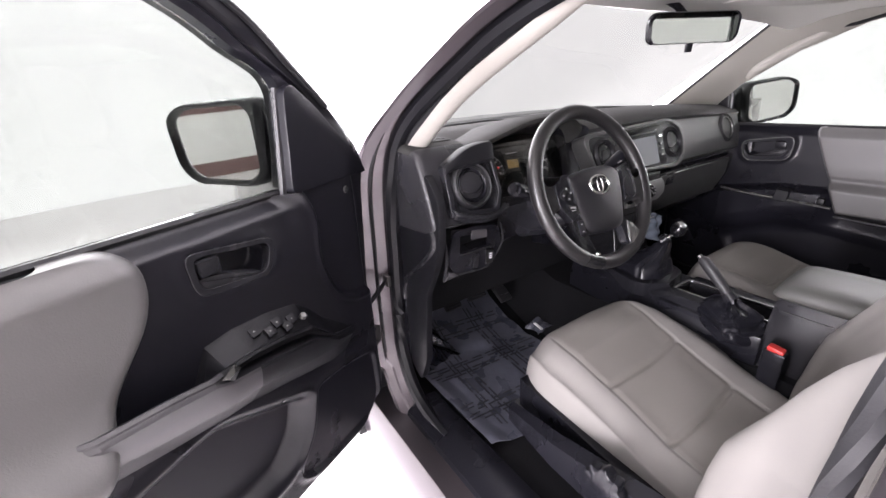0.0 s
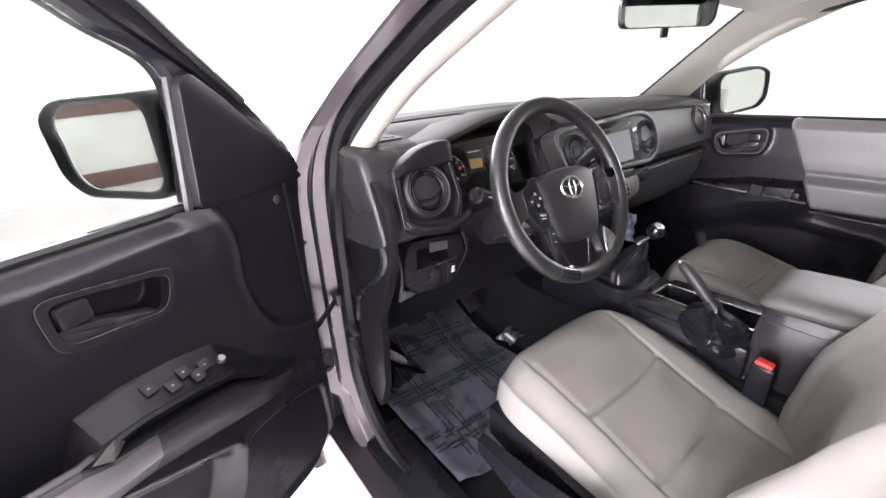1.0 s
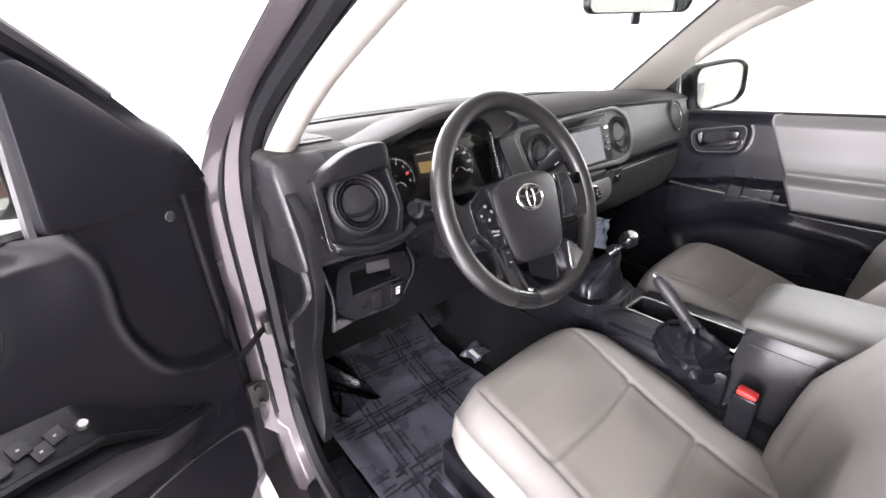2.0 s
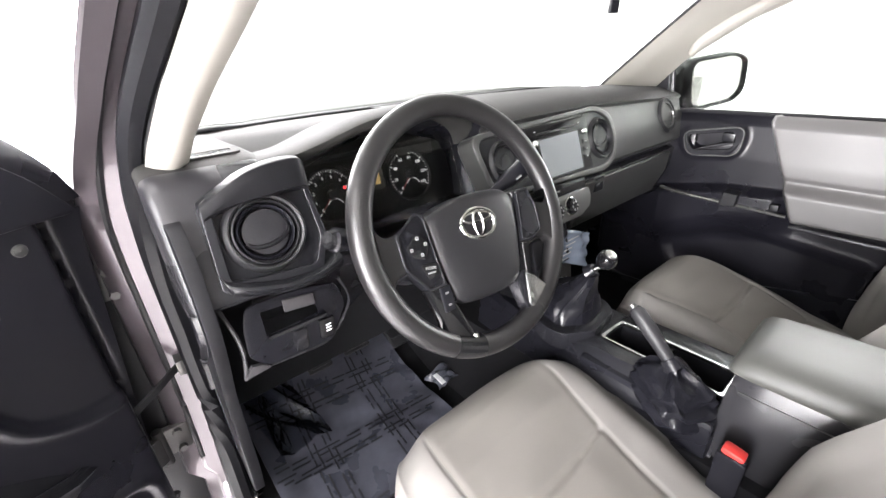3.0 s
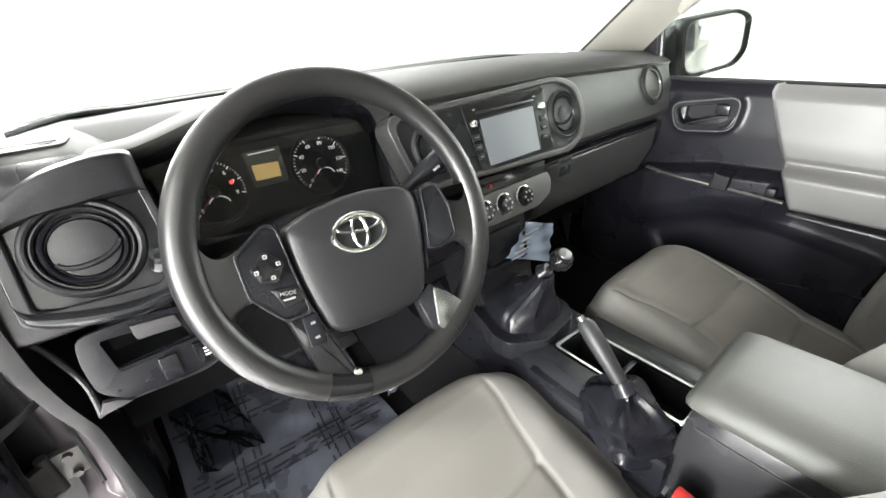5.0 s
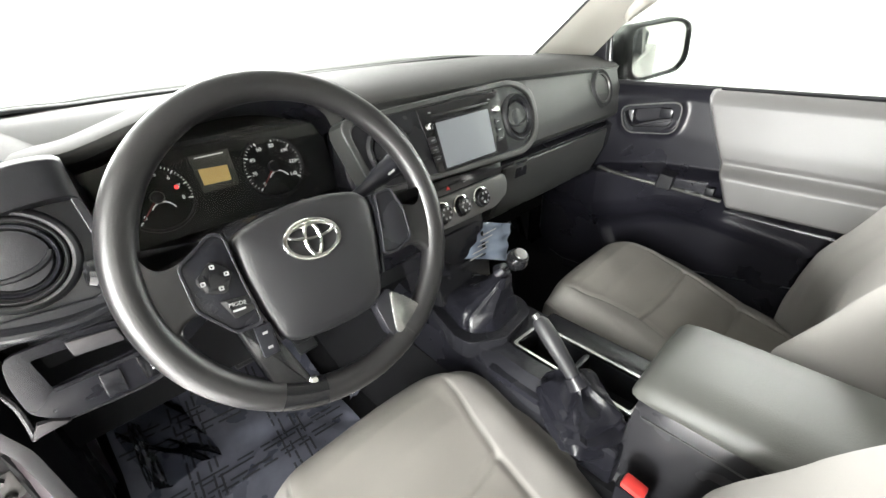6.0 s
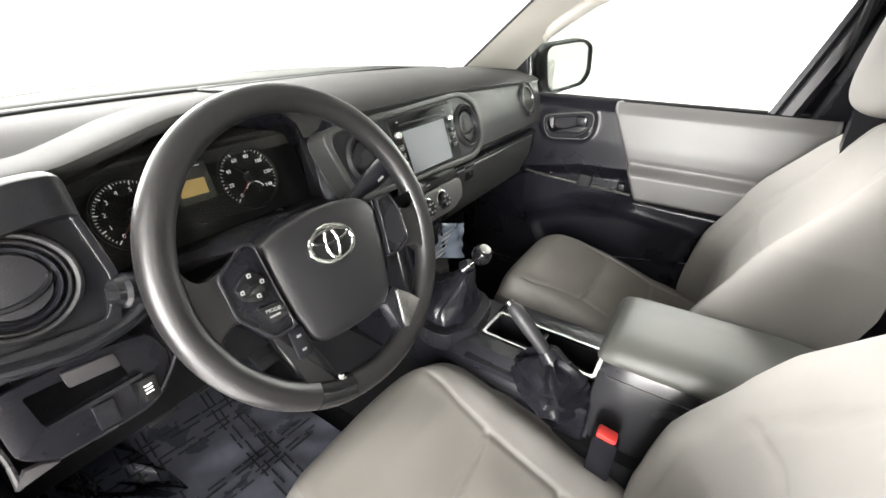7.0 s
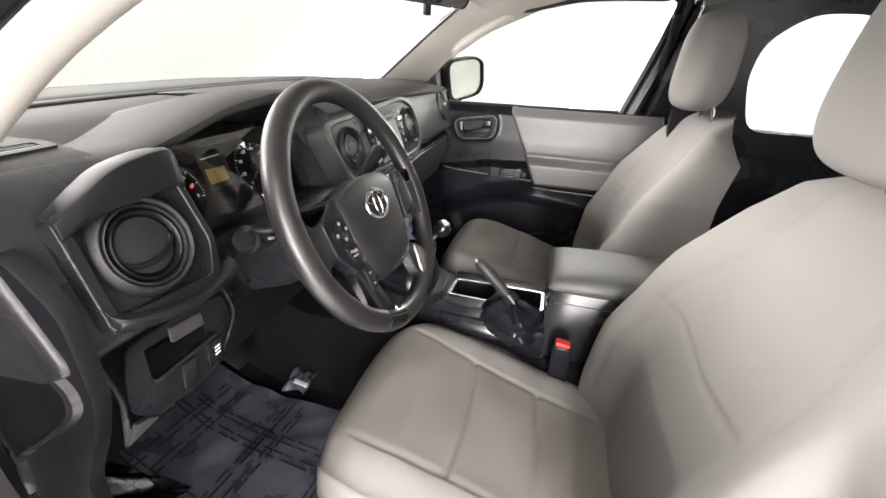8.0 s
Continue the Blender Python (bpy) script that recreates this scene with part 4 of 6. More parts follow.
    if side < 0:
        tilt = frame_at((0, 0.012, 1.10), (1, 0, 0), (0, -0.12, 1)) @ Matrix.Diagonal((1, 1, -1, 1))
        hole = [(x, z - 1.10) for x, z in HANDLE]
        rim = [(0.436, 0.091), (0.278, 0.068), (0.302, 0.006), (0.434, 0.020)]
        part("handle_bezel", xf(ring_prism(rnd(rim, 0.022, 5), rnd(hole, 0.018, 5), -0.020, 0.004), tilt), DARK, dr, "slim black handle surround", m=m, sharp=25, edge=0.0018)
    if side > 0:
        part("handle_bezel", xf(ring_prism(rnd(hb, 0.03, 5), rnd(HANDLE, 0.022, 5), 0.004, 0.019), fmh), SATIN, dr, "satin black handle surround", m=m, sharp=25, edge=0.0025)
    if side > 0:
        part("bezel_line", xf(tube([Vector((x, z, 0.0192)) for x, z in rnd(hb, 0.03, 5)], 0.0022, 6, True), fmh), GRAPHITE, dr, m=m)
    lev = rnd([(0.428, 1.150), (0.395, 1.146), (0.345, 1.128), (0.318, 1.118), (0.322, 1.110), (0.420, 1.121)], 0.008, 4)
    part("inside_handle", xf(prism(lev, -0.012, 0.010, 0.005), fmh), MID, dr, "grey lever handle", m=m, sharp=40)
    part("lock_tab", xf(box(0, 0, 0, 0.034, 0.016, 0.026, 0.005), Matrix.Translation((0.405, 0.008, 1.162))), DARK, dr, m=m)
    if side < 0:
        armrest(dr, m)
    if side > 0:
        # ledge edge, pull bracket and lower lip of the far door
        part("ledge_strip", tube(smooth_path([(0.258, 0.048, 0.992), (0.30, 0.062, 0.991), (0.36, 0.070, 0.989), (0.440, 0.074, 0.987)], 5), 0.009, 8, False, 0.6), SILVER, dr, "satin ledge edge", m=m)
        part("ledge_edge", tube(smooth_path([(0.480, 0.074, 0.986), (0.54, 0.074, 0.983), (0.60, 0.070, 0.978)], 5), 0.008, 8, False, 0.6), GRAPHITE, dr, m=m)
        part("pull_bracket", xf(loft([[(-0.024, -0.02, -0.026), (0.022, -0.02, -0.026), (0.024, -0.02, 0.018), (-0.018, -0.02, 0.022)], [(-0.022, 0.022, -0.024), (0.020, 0.022, -0.024), (0.022, 0.020, 0.014), (-0.016, 0.020, 0.018)]]), Matrix.Translation((0.462, 0.066, 1.004))), SOFTBLACK, dr, "black pull bracket", m=m, sharp=25, edge=0.004)
        for u in (0.350, 0.375):
            part("ledge_button", box(u, 0.058, 0.998, 0.016, 0.014, 0.006, 0.002), GLOSS, dr, m=m)
        part("end_cap", box(0.570, 0.066, 0.996, 0.022, 0.022, 0.022, 0.005), SOFTBLACK, dr, m=m)
        part("pad_lip", tube(smooth_path([(0.612, 0.060, 0.950), (0.70, 0.062, 0.947), (0.85, 0.060, 0.944), (1.0, 0.050, 0.944)], 5), 0.005, 8), MID, dr, m=m)
    # outside mirror
    gm = frame_at((0.198 if side < 0 else 0.265, -0.195 if side < 0 else -0.215, 1.312 if side < 0 else 1.305), (-0.28, 0.96, 0.0) if side < 0 else (-0.60, 0.80, 0.0), (0.03, 0.0, 1))
    gm = gm if side < 0 else gm @ pose(0, 0, 0, 0, 0, -9)
    face = rnd([(-0.088, -0.045), (-0.06, -0.075), (0.06, -0.082), (0.088, -0.06), (0.092, 0.05), (0.075, 0.072), (-0.06, 0.068), (-0.092, 0.045)], 0.02)
    hous = []
    for z, k, dx in ((-0.004, 0.93, 0.0), (0.008, 0.96, 0.0), (0.014, 1.01, 0.0), (0.012, 1.06, 0.002), (0.0, 1.10, 0.006), (-0.03, 1.12, 0.012), (-0.06, 1.05, 0.018), (-0.09, 0.84, 0.024), (-0.105, 0.5, 0.024)):
        hous.append([(x * k + dx, y * k, z) for x, y in face])
    mir = part("outside_mirror", xf(loft(hous, True, False), gm), RUBBER, dr, "black door mirror housing", m=m, sharp=50)
    part("mirror_glass", xf(prism([(x * 0.94, y * 0.94) for x, y in face], -0.006, 0.001, 0.0), gm), MIRROR, mir, "silvered mirror glass", m=m)
    arm = []
    for x, lo, hi, z0, z1 in ((0.085, -0.080, 0.070, -0.085, -0.016), (0.104, -0.092, 0.068, -0.085, -0.008), (0.125, -0.096, 0.052, -0.080, -0.010), (0.150, -0.098, 0.020, -0.075, -0.018), (0.185, -0.098, -0.010, -0.070, -0.028)):
        arm.append([(x, lo + 0.008, z0), (x, lo, (z0 + z1) / 2), (x, lo + 0.008, z1), (x, hi - 0.010, z1), (x, hi, z1 - 0.012), (x, hi - 0.008, z0)])
    part("mirror_arm", xf(loft(arm), gm), RUBBER, mir, m=m, sharp=50)
    return dr


DOOR_D = frame_at((-0.80, 0.30, 0.028), (-0.873, -0.488, 0), (0.488, -0.873, 0))
DOOR_P = Matrix(((0, -1, 0, 0.69), (-1, 0, 0, 0.40), (0, 0, 1, 0), (0, 0, 0, 1)))
door(-1, DOOR_D)
door(1, DOOR_P)


# ---- dashboard ----
def fp(x, z, o=0.0, y0=0.125, z0=1.16):
    """A pose on the dash's sloping face: x across, y up the face, z out towards the seats."""
    m = frame_at((x, y0 + 0.36 * (z - z0), z), (1, 0, 0), (0, 0.36, 1.0))
    return m @ Matrix.Translation((0, 0, o))


def pf(pts, z0=1.16):
    return [(x, (z - z0) * 1.0628) for x, z in pts]


def dashboard():
    da = thing("dashboard", "charcoal and black moulded dashboard with round vents", "dashboard", (0, 0.3, 0.9))
    # passenger and centre block
    secs = []
    for x in np.linspace(-0.19, 0.715, 30):
        k = max(0.0, (x - 0.2) / 0.5)
        lip = 1.296 - 0.022 * k
        secs.append([(x, ws(x) + 0.02, 1.280), (x, ws(x) - 0.03, 1.300 - 0.008 * k), (x, 0.36, 1.317 - 0.014 * k), (x, 0.22, 1.314 - 0.018 * k), (x, 0.175, lip + 0.004), (x, 0.163, lip - 0.004), (x, 0.168, lip - 0.012),
                     (x, 0.168, lip - 0.014), (x, 0.16, lip - 0.04), (x, 0.142, 1.20), (x, 0.132, 1.15), (x, 0.14, 1.138), (x, 0.158, 1.132), (x, 0.158, 1.124), (x, 0.140, 1.116), (x, 0.145, 1.06), (x, 0.175, 0.98), (x, 0.23, 0.93), (x, 0.40, 0.90), (x, 0.6, 0.95)])
    g = loft([[(p[0], p[1], p[2]) for p in s] for s in secs], True, True)
    cols = []
    ns = 20
    for k in range(len(secs) - 1):
        for i in range(ns):
            cols.append(0 if i < 5 else 1 if i < 12 else 2)
    g = (g[0], g[1], cols + [2, 2])
    part("dash_pad", g, [DASHTOP, PANEL, BLACK], da, "grey padded top over charcoal panels", sharp=30, edge=0.0025)
    # driver's end block, rounded towards the door
    secs = []
    for x in (-0.730, -0.7285, -0.725, -0.719, -0.711, -0.70, -0.68, -0.64, -0.61, -0.595, -0.58, -0.56, -0.55):
        d = 0.022 * float(step(np.array(x), -0.597, -0.558))
        c = max(0.0, (-0.712 - x) / 0.018)
        e = 0.016 * (1 - math.sqrt(max(0.0, 1 - min(1.0, c) ** 2)))
        prof = [(ws(x) + 0.02, 1.262), (ws(x), 1.296 - e), (0.33, 1.306 - e - d), (0.25, 1.305 - e - d), (0.205 + 0.4 * e, 1.298 - 0.8 * e - d), (0.183 + 0.7 * e, 1.284 - 0.5 * e - 0.6 * d), (0.172 + e, 1.262), (0.150 + e, 1.21), (0.134 + e, 1.165), (0.128 + e, 1.145), (0.134 + e, 1.130), (0.16, 1.122)]
        sm = [(p.x, p.y) for p in smooth_path([(a, b, 0) for a, b in prof], 3)] + [(0.40, 1.10)]
        secs.append([(x, a, b) for a, b in sm])
    g = loft(secs)
    n = len(secs[0])
    g = (g[0], g[1], [0 if i < 12 else 1 for k in range(len(secs) - 1) for i in range(n)] + [1, 1])
    part("driver_end", g, [DASHTOP, MID], da, "charcoal dash end beside the door", sharp=40)
    # top shelf ahead of the instrument hood
    rows = [[(x, ws(x) + 0.02, 1.282) for x in np.linspace(-0.61, -0.17, 14)], [(x, ws(x) - 0.03, 1.299) for x in np.linspace(-0.61, -0.17, 14)], [(x, 0.36, 1.304) for x in np.linspace(-0.61, -0.17, 14)], [(x, 0.26, 1.26) for x in np.linspace(-0.61, -0.17, 14)]]
    part("top_shelf", thick(strip(rows), (0, 0, -0.02)), DASHTOP, da)
    # instrument hood: an arch from lip to shelf
    arch = [(-0.606, 1.282), (-0.588, 1.293), (-0.558, 1.296), (-0.531, 1.300), (-0.48, 1.3155), (-0.432, 1.330), (-0.38, 1.338), (-0.33, 1.340), (-0.27, 1.334), (-0.22, 1.318), (-0.19, 1.297), (-0.178, 1.272)]
    ap = smooth_path([(x, z, 0) for x, z in arch], 4)

    def arch_row(y, lift, pull, xs=1.0):
        return [(-0.378 + (p.x + 0.378) * xs, y + pull * abs(p.x + 0.378) / 0.2, p.y + lift) for p in ap]
    rows = [arch_row(0.21, -0.022, 0.03, 0.93), arch_row(0.172, -0.016, 0.03, 0.965), arch_row(0.160, -0.007, 0.03, 0.985), arch_row(0.159, -0.001, 0.03), arch_row(0.168, 0.002, 0.03), arch_row(0.21, 0.002, 0.02), arch_row(0.30, -0.010, 0.02), arch_row(0.40, -0.032, 0.0), arch_row(0.46, -0.05, 0.0)]
    part("instrument_hood", strip(rows), DASHTOP, da, sharp=50)
    # dark inside of the hood and the instrument housing
    hin = [arch_row(0.21, -0.022, 0.03, 0.93), arch_row(0.25, -0.040, 0.01, 0.86), arch_row(0.28, -0.052, 0.0, 0.84)]
    part("hood_lining", strip(hin), BLACK, da)
    hs = [(-0.552, 1.275), (-0.545, 1.14), (-0.20, 1.13), (-0.178, 1.275)]
    box_in = []
    for y, k in ((0.165, 1.0), (0.21, 0.97), (0.262, 0.93)):
        box_in.append([(-0.365 + (x + 0.365) * k, y + 0.36 * (z - 1.2), 1.2 + (z - 1.2) * k) for x, z in hs])
    part("instrument_housing", loft(box_in, False, False), BLACK, da)
    # lower column shroud side and panel below the instruments
    secs = []
    for x in (-0.56, -0.50, -0.40, -0.30, -0.22, -0.17):
        secs.append([(x, 0.225, 1.15), (x, 0.165, 1.152), (x, 0.142, 1.142), (x, 0.142, 1.125), (x, 0.165, 1.118), (x, 0.30, 1.11)])
    part("instrument_lower_rail", loft(secs), DARK, da)
    return da


DASH = dashboard()


def vent(x, z, r, parent, o=0.0, tilt=0.0, slats=False, y0=0.125):
    """A round air vent: stepped rings and a tilting disc."""
    m = fp(x, z, o, y0)
    v = part("air_vent", xf(lathe([(r * 0.80, -0.025), (r * 0.81, 0.004), (r * 0.84, 0.007), (r * 0.87, 0.006), (r * 0.895, 0.002), (r * 0.92, 0.007), (r * 0.97, 0.009), (r * 1.03, 0.006), (r * 1.07, 0.001), (r * 1.11, -0.006)], 56), m), RUBBER, parent, "round air vent", sharp=30)
    part("vent_ring", xf(lathe([(r * 0.66, -0.02), (r * 0.67, 0.003), (r * 0.72, 0.006), (r * 0.77, 0.003), (r * 0.78, -0.02)], 48), m), BLACK, v)
    if slats:
        for k in (-0.36, -0.12, 0.12, 0.36):
            w = r * 0.66 * math.sqrt(1 - k * k / 0.45)
            part("vent_slat", xf(box(0, k * r * 1.3, -0.002, 2 * w, 0.0034, 0.010, 0.001), m @ pose(0, 0, 0, 0, 0, 12)), BRIGHT, v)
        part("bright_ring", xf(lathe([(r * 0.70, 0.004), (r * 0.73, 0.0085), (r * 0.78, 0.0085), (r * 0.80, 0.004)], 40), m), GRAPHITE, v)
        part("vent_back", xf(lathe([(0.0, -0.02), (r * 0.68, -0.02), (r * 0.68, -0.022)], 32), m), BLACK, v)
        return v
    mm = m @ pose(0, 0, 0, 0, 0, tilt)
    part("vent_disc", xf(lathe([(0.0, 0.003), (r * 0.3, 0.003), (r * 0.60, 0.001), (r * 0.645, -0.003), (r * 0.645, -0.012)], 48), m), MID, v, "smooth charcoal vent disc")
    arc = [(r * 0.58 * math.cos(a) * 1.02, r * 0.30 * math.sin(a) - 0.05 * r, 0.0032 - 0.0025 * abs(math.cos(a))) for a in [math.pi + math.pi * (0.04 + 0.92 * i / 16) for i in range(17)]]
    part("disc_slot", xf(tube([Vector(p) for p in arc], 0.0032, 6), mm), SOFTBLACK, v)
    return v


def pod():
    """The driver's vent pod: a cut-cornered frame, a hooded visor above the vent and a curled lip below."""
    out = rnd(pf([(-0.684, 1.262), (-0.625, 1.290), (-0.549, 1.293), (-0.540, 1.19), (-0.560, 1.142), (-0.690, 1.156)]), 0.010)
    inn = rnd(pf([(-0.671, 1.256), (-0.622, 1.280), (-0.556, 1.280), (-0.550, 1.19), (-0.568, 1.156), (-0.676, 1.166)]), 0.010)
    m = fp(0, 1.16)
    p = part("vent_pod", xf(ring_prism(out, inn, -0.02, 0.012), m), DARK, DASH, "faceted charcoal bezel round the vent", sharp=20, edge=0.0028)
    part("pod_floor", xf(prism(inn, -0.02, 0.002), m), SATIN, p)
    vis = []
    for v in smooth_path([(-0.683, 1.258, 0.012), (-0.655, 1.272, 0.020), (-0.622, 1.286, 0.026), (-0.585, 1.292, 0.028), (-0.556, 1.292, 0.026), (-0.546, 1.288, 0.016)], 4):
        b, d = fp(v.x, v.y), v.z
        low = 0.018 + 0.020 * float(step(np.array(v.x), -0.68, -0.60))
        vis.append([b @ Vector(q) for q in ((0, -low - 0.003, 0.0), (0, -low, d * 0.90), (0, -0.016, d + 0.002), (0, -0.006, d + 0.004), (0, -0.001, d + 0.003), (0, 0.003, d - 0.003), (0, 0.008, 0.0), (0, 0.0, -0.02))])
    g = loft(vis)
    part("pod_visor", (g[0], g[1], [0] * len(g[1])), SOFTBLACK, p, "hooded visor over the vent", sharp=30, edge=0.0012)
    lip = []
    for v in smooth_path([(-0.688, 1.180, 0.010), (-0.684, 1.166, 0.018), (-0.672, 1.158, 0.022), (-0.640, 1.148, 0.024), (-0.600, 1.141, 0.024), (-0.560, 1.143, 0.020), (-0.528, 1.150, 0.010)], 4):
        b, d = fp(v.x, v.y), v.z
        lip.append([b @ Vector(q) for q in ((0, 0.012, 0.002), (0, 0.006, d * 0.8), (0, 0.002, d), (0, -0.002, d), (0, -0.006, d * 0.8), (0, -0.012, -0.004))])
    part("pod_lip", loft(lip), DARK, p, "curled lower lip", sharp=30, edge=0.001)
    vent(-0.617, 1.213, 0.049, DASH, 0.006, 10)


pod()


def centre_stack():
    m = fp(0, 1.16)
    out = rnd(pf([(-0.235, 1.275), (0.195, 1.287), (0.255, 1.262), (0.264, 1.215), (0.245, 1.162), (0.19, 1.138), (-0.07, 1.15), (-0.205, 1.155)]), 0.03, 5)
    inn = rnd(pf([(-0.22, 1.265), (0.19, 1.276), (0.240, 1.252), (0.248, 1.215), (0.232, 1.172), (0.185, 1.152), (-0.07, 1.16), (-0.195, 1.166)]), 0.03, 5)
    b = part("centre_bezel", xf(ring_prism(out, inn, -0.03, 0.017), m), PANEL, DASH, "satin charcoal frame round radio and vents", sharp=20, edge=0.004)
    part("bezel_floor", xf(prism(inn, -0.03, 0.0125, 0.0), m), DARK, b)
    vent(0.192, 1.213, 0.047, DASH, 0.010, 8)
    vent(-0.152, 1.217, 0.042, DASH, 0.010, 8)
    # radio
    ra = part("radio", xf(prism(rnd(pf([(-0.078, 1.268), (0.143, 1.270), (0.136, 1.158), (-0.066, 1.158)]), 0.006), 0.0, 0.016, 0.003), m), GLOSS, DASH, "black head unit with a pale touch screen", sharp=25)
    part("touch_screen", xf(prism(rnd(pf([(-0.046, 1.240), (0.099, 1.242), (0.094, 1.163), (-0.046, 1.163)]), 0.003), 0.016, 0.0172), m), SCREEN, ra, "pale grey reflective screen")
    fr = rnd(pf([(-0.050, 1.2435), (0.103, 1.2455), (0.098, 1.1595), (-0.050, 1.1595)]), 0.004)
    part("screen_frame", xf(ring_prism(fr, rnd(pf([(-0.046, 1.240), (0.099, 1.242), (0.094, 1.163), (-0.046, 1.163)]), 0.003), 0.014, 0.0185), m), SATIN, ra, edge=0.0006)
    part("disc_slot", xf(box(0.028, 0.098, 0.0162, 0.155, 0.004, 0.002, 0.0005), m), DIAL, ra)
    for x, z in ((-0.061, 1.236), (0.121, 1.238)):
        part("radio_knob", xf(lathe([(0.0, 0.009), (0.0045, 0.009), (0.0055, 0.008), (0.0075, 0.003), (0.008, 0.0)], 20), fp(x, z, 0.016)), CHROME, ra, "small chrome knob")
    for x, z in ((-0.062, 1.214), (-0.062, 1.198), (-0.060, 1.182), (0.120, 1.216), (0.119, 1.20), (0.117, 1.184)):
        bt = part("radio_button", xf(box(0, 0, 0, 0.018, 0.011, 0.003, 0.001), fp(x, z, 0.0165)), DARK, ra)
        part("button_mark", xf(box(0, 0, 0, 0.008, 0.0018, 0.0005, 0), fp(x, z, 0.0184)), MARK, bt)
    for x in (-0.052, 0.108):
        part("button_mark", xf(box(0, 0, 0, 0.007, 0.002, 0.0005, 0), fp(x, 1.258, 0.0165)), MARK, ra)
    # black strip with hazard switch, then the climate panel
    part("switch_strip", xf(prism(rnd(pf([(-0.075, 1.146), (0.125, 1.142), (0.118, 1.115), (-0.080, 1.115)]), 0.004), -0.03, -0.004, 0.002), m), GLOSS, DASH)
    part("hazard_switch", xf(prism([(-0.004, -0.0035), (0.004, -0.0035), (0.0, 0.004)], 0, 0.002), fp(-0.04, 1.128, -0.003)), RED, DASH, "red hazard triangle")
    part("indicator_mark", xf(box(0, 0, 0, 0.012, 0.0025, 0.001, 0), fp(0.01, 1.1285, -0.003)), MARK, DASH)
    cp = part("climate_panel", xf(prism(rnd(pf([(-0.085, 1.117), (0.118, 1.117), (0.124, 1.10), (0.112, 1.075), (0.068, 1.060), (-0.09, 1.062)]), 0.008), -0.03, 0.004, 0.004), m), GRAPHITE, DASH, "dark silver climate panel with black dials", edge=0.001)
    for x, z in ((-0.075, 1.09), (-0.024, 1.09), (0.032, 1.09)):
        k = part("climate_dial", xf(lathe([(0.0, 0.014), (0.013, 0.014), (0.0165, 0.011), (0.0185, 0.0), (0.019, -0.004)], 28), fp(x, z, 0.004)), GLOSS, cp, "black dial with white marks")
        part("dial_ring", xf(lathe([(0.0185, 0.0), (0.0195, 0.003), (0.0215, 0.002), (0.0218, -0.002)], 28), fp(x, z, 0.004)), CHROME, cp)
        for a in range(6):
            part("dial_mark", xf(box(0.0095 * math.cos(a * 1.047), 0.0095 * math.sin(a * 1.047), 0.0142, 0.0045, 0.0045, 0.0006, 0.0), fp(x, z, 0.004)), MARK, k)

    lp = []
    for x in (-0.085, -0.078, 0.078, 0.085):
        e = 0.006 if abs(x) > 0.08 else 0.0
        lp.append([(x, 0.150 + e, 1.062), (x, 0.138 + e, 1.052), (x, 0.115 + e, 0.96), (x, 0.100 + e, 0.875), (x, 0.20, 0.86), (x, 0.26, 1.05)])
    part("console_face", loft(lp), GLOSS, DASH, "glossy black lower console face", sharp=25, edge=0.003)
    # loose protective film hanging over the lower face, printed lines on it
    m2 = frame_at((0.0, 0.132, 1.052), (1, 0, 0), (0, 0.038, 0.177))

    def sheet(U, V):
        x = -0.006 + 0.080 * V + U * (0.105 - 0.02 * V) + 0.03 * (1 - V) * U
        y = -0.095 + 0.055 * V - 0.060 * U * (1.0 - 0.45 * V)
        return np.stack([x, y, 0.006 + 0.004 * np.sin(9 * U + 4 * V) + 0.003 * np.sin(17 * V - 5 * U)], -1)
    lab = part("film_label", xf(thick(grid(20, 16, sheet), (0, 0, -0.0006)), m2), FILMBLUE, DASH, "blue-grey protective film with printed lines", sharp=70)
    for k in range(5):
        part("label_line", xf(box(0.075 - 0.013 * k, -0.062 - 0.010 * k, 0.0135, 0.046 - 0.006 * (k % 3), 0.0026, 0.0005, 0), m2 @ pose(0, 0, 0, 0, 0, 0)), MARK, lab)
    part("stack_tray", xf(ring_prism(rnd([(-0.066, -0.04), (0.066, -0.04), (0.066, 0.04), (-0.066, 0.04)], 0.01), rnd([(-0.058, -0.032), (0.058, -0.032), (0.058, 0.032), (-0.058, 0.032)], 0.008), 0, 0.004), frame_at((0, 0.118, 0.98), (1, 0, 0), (0, 0.24, 0.97))), SATIN, DASH)


centre_stack()


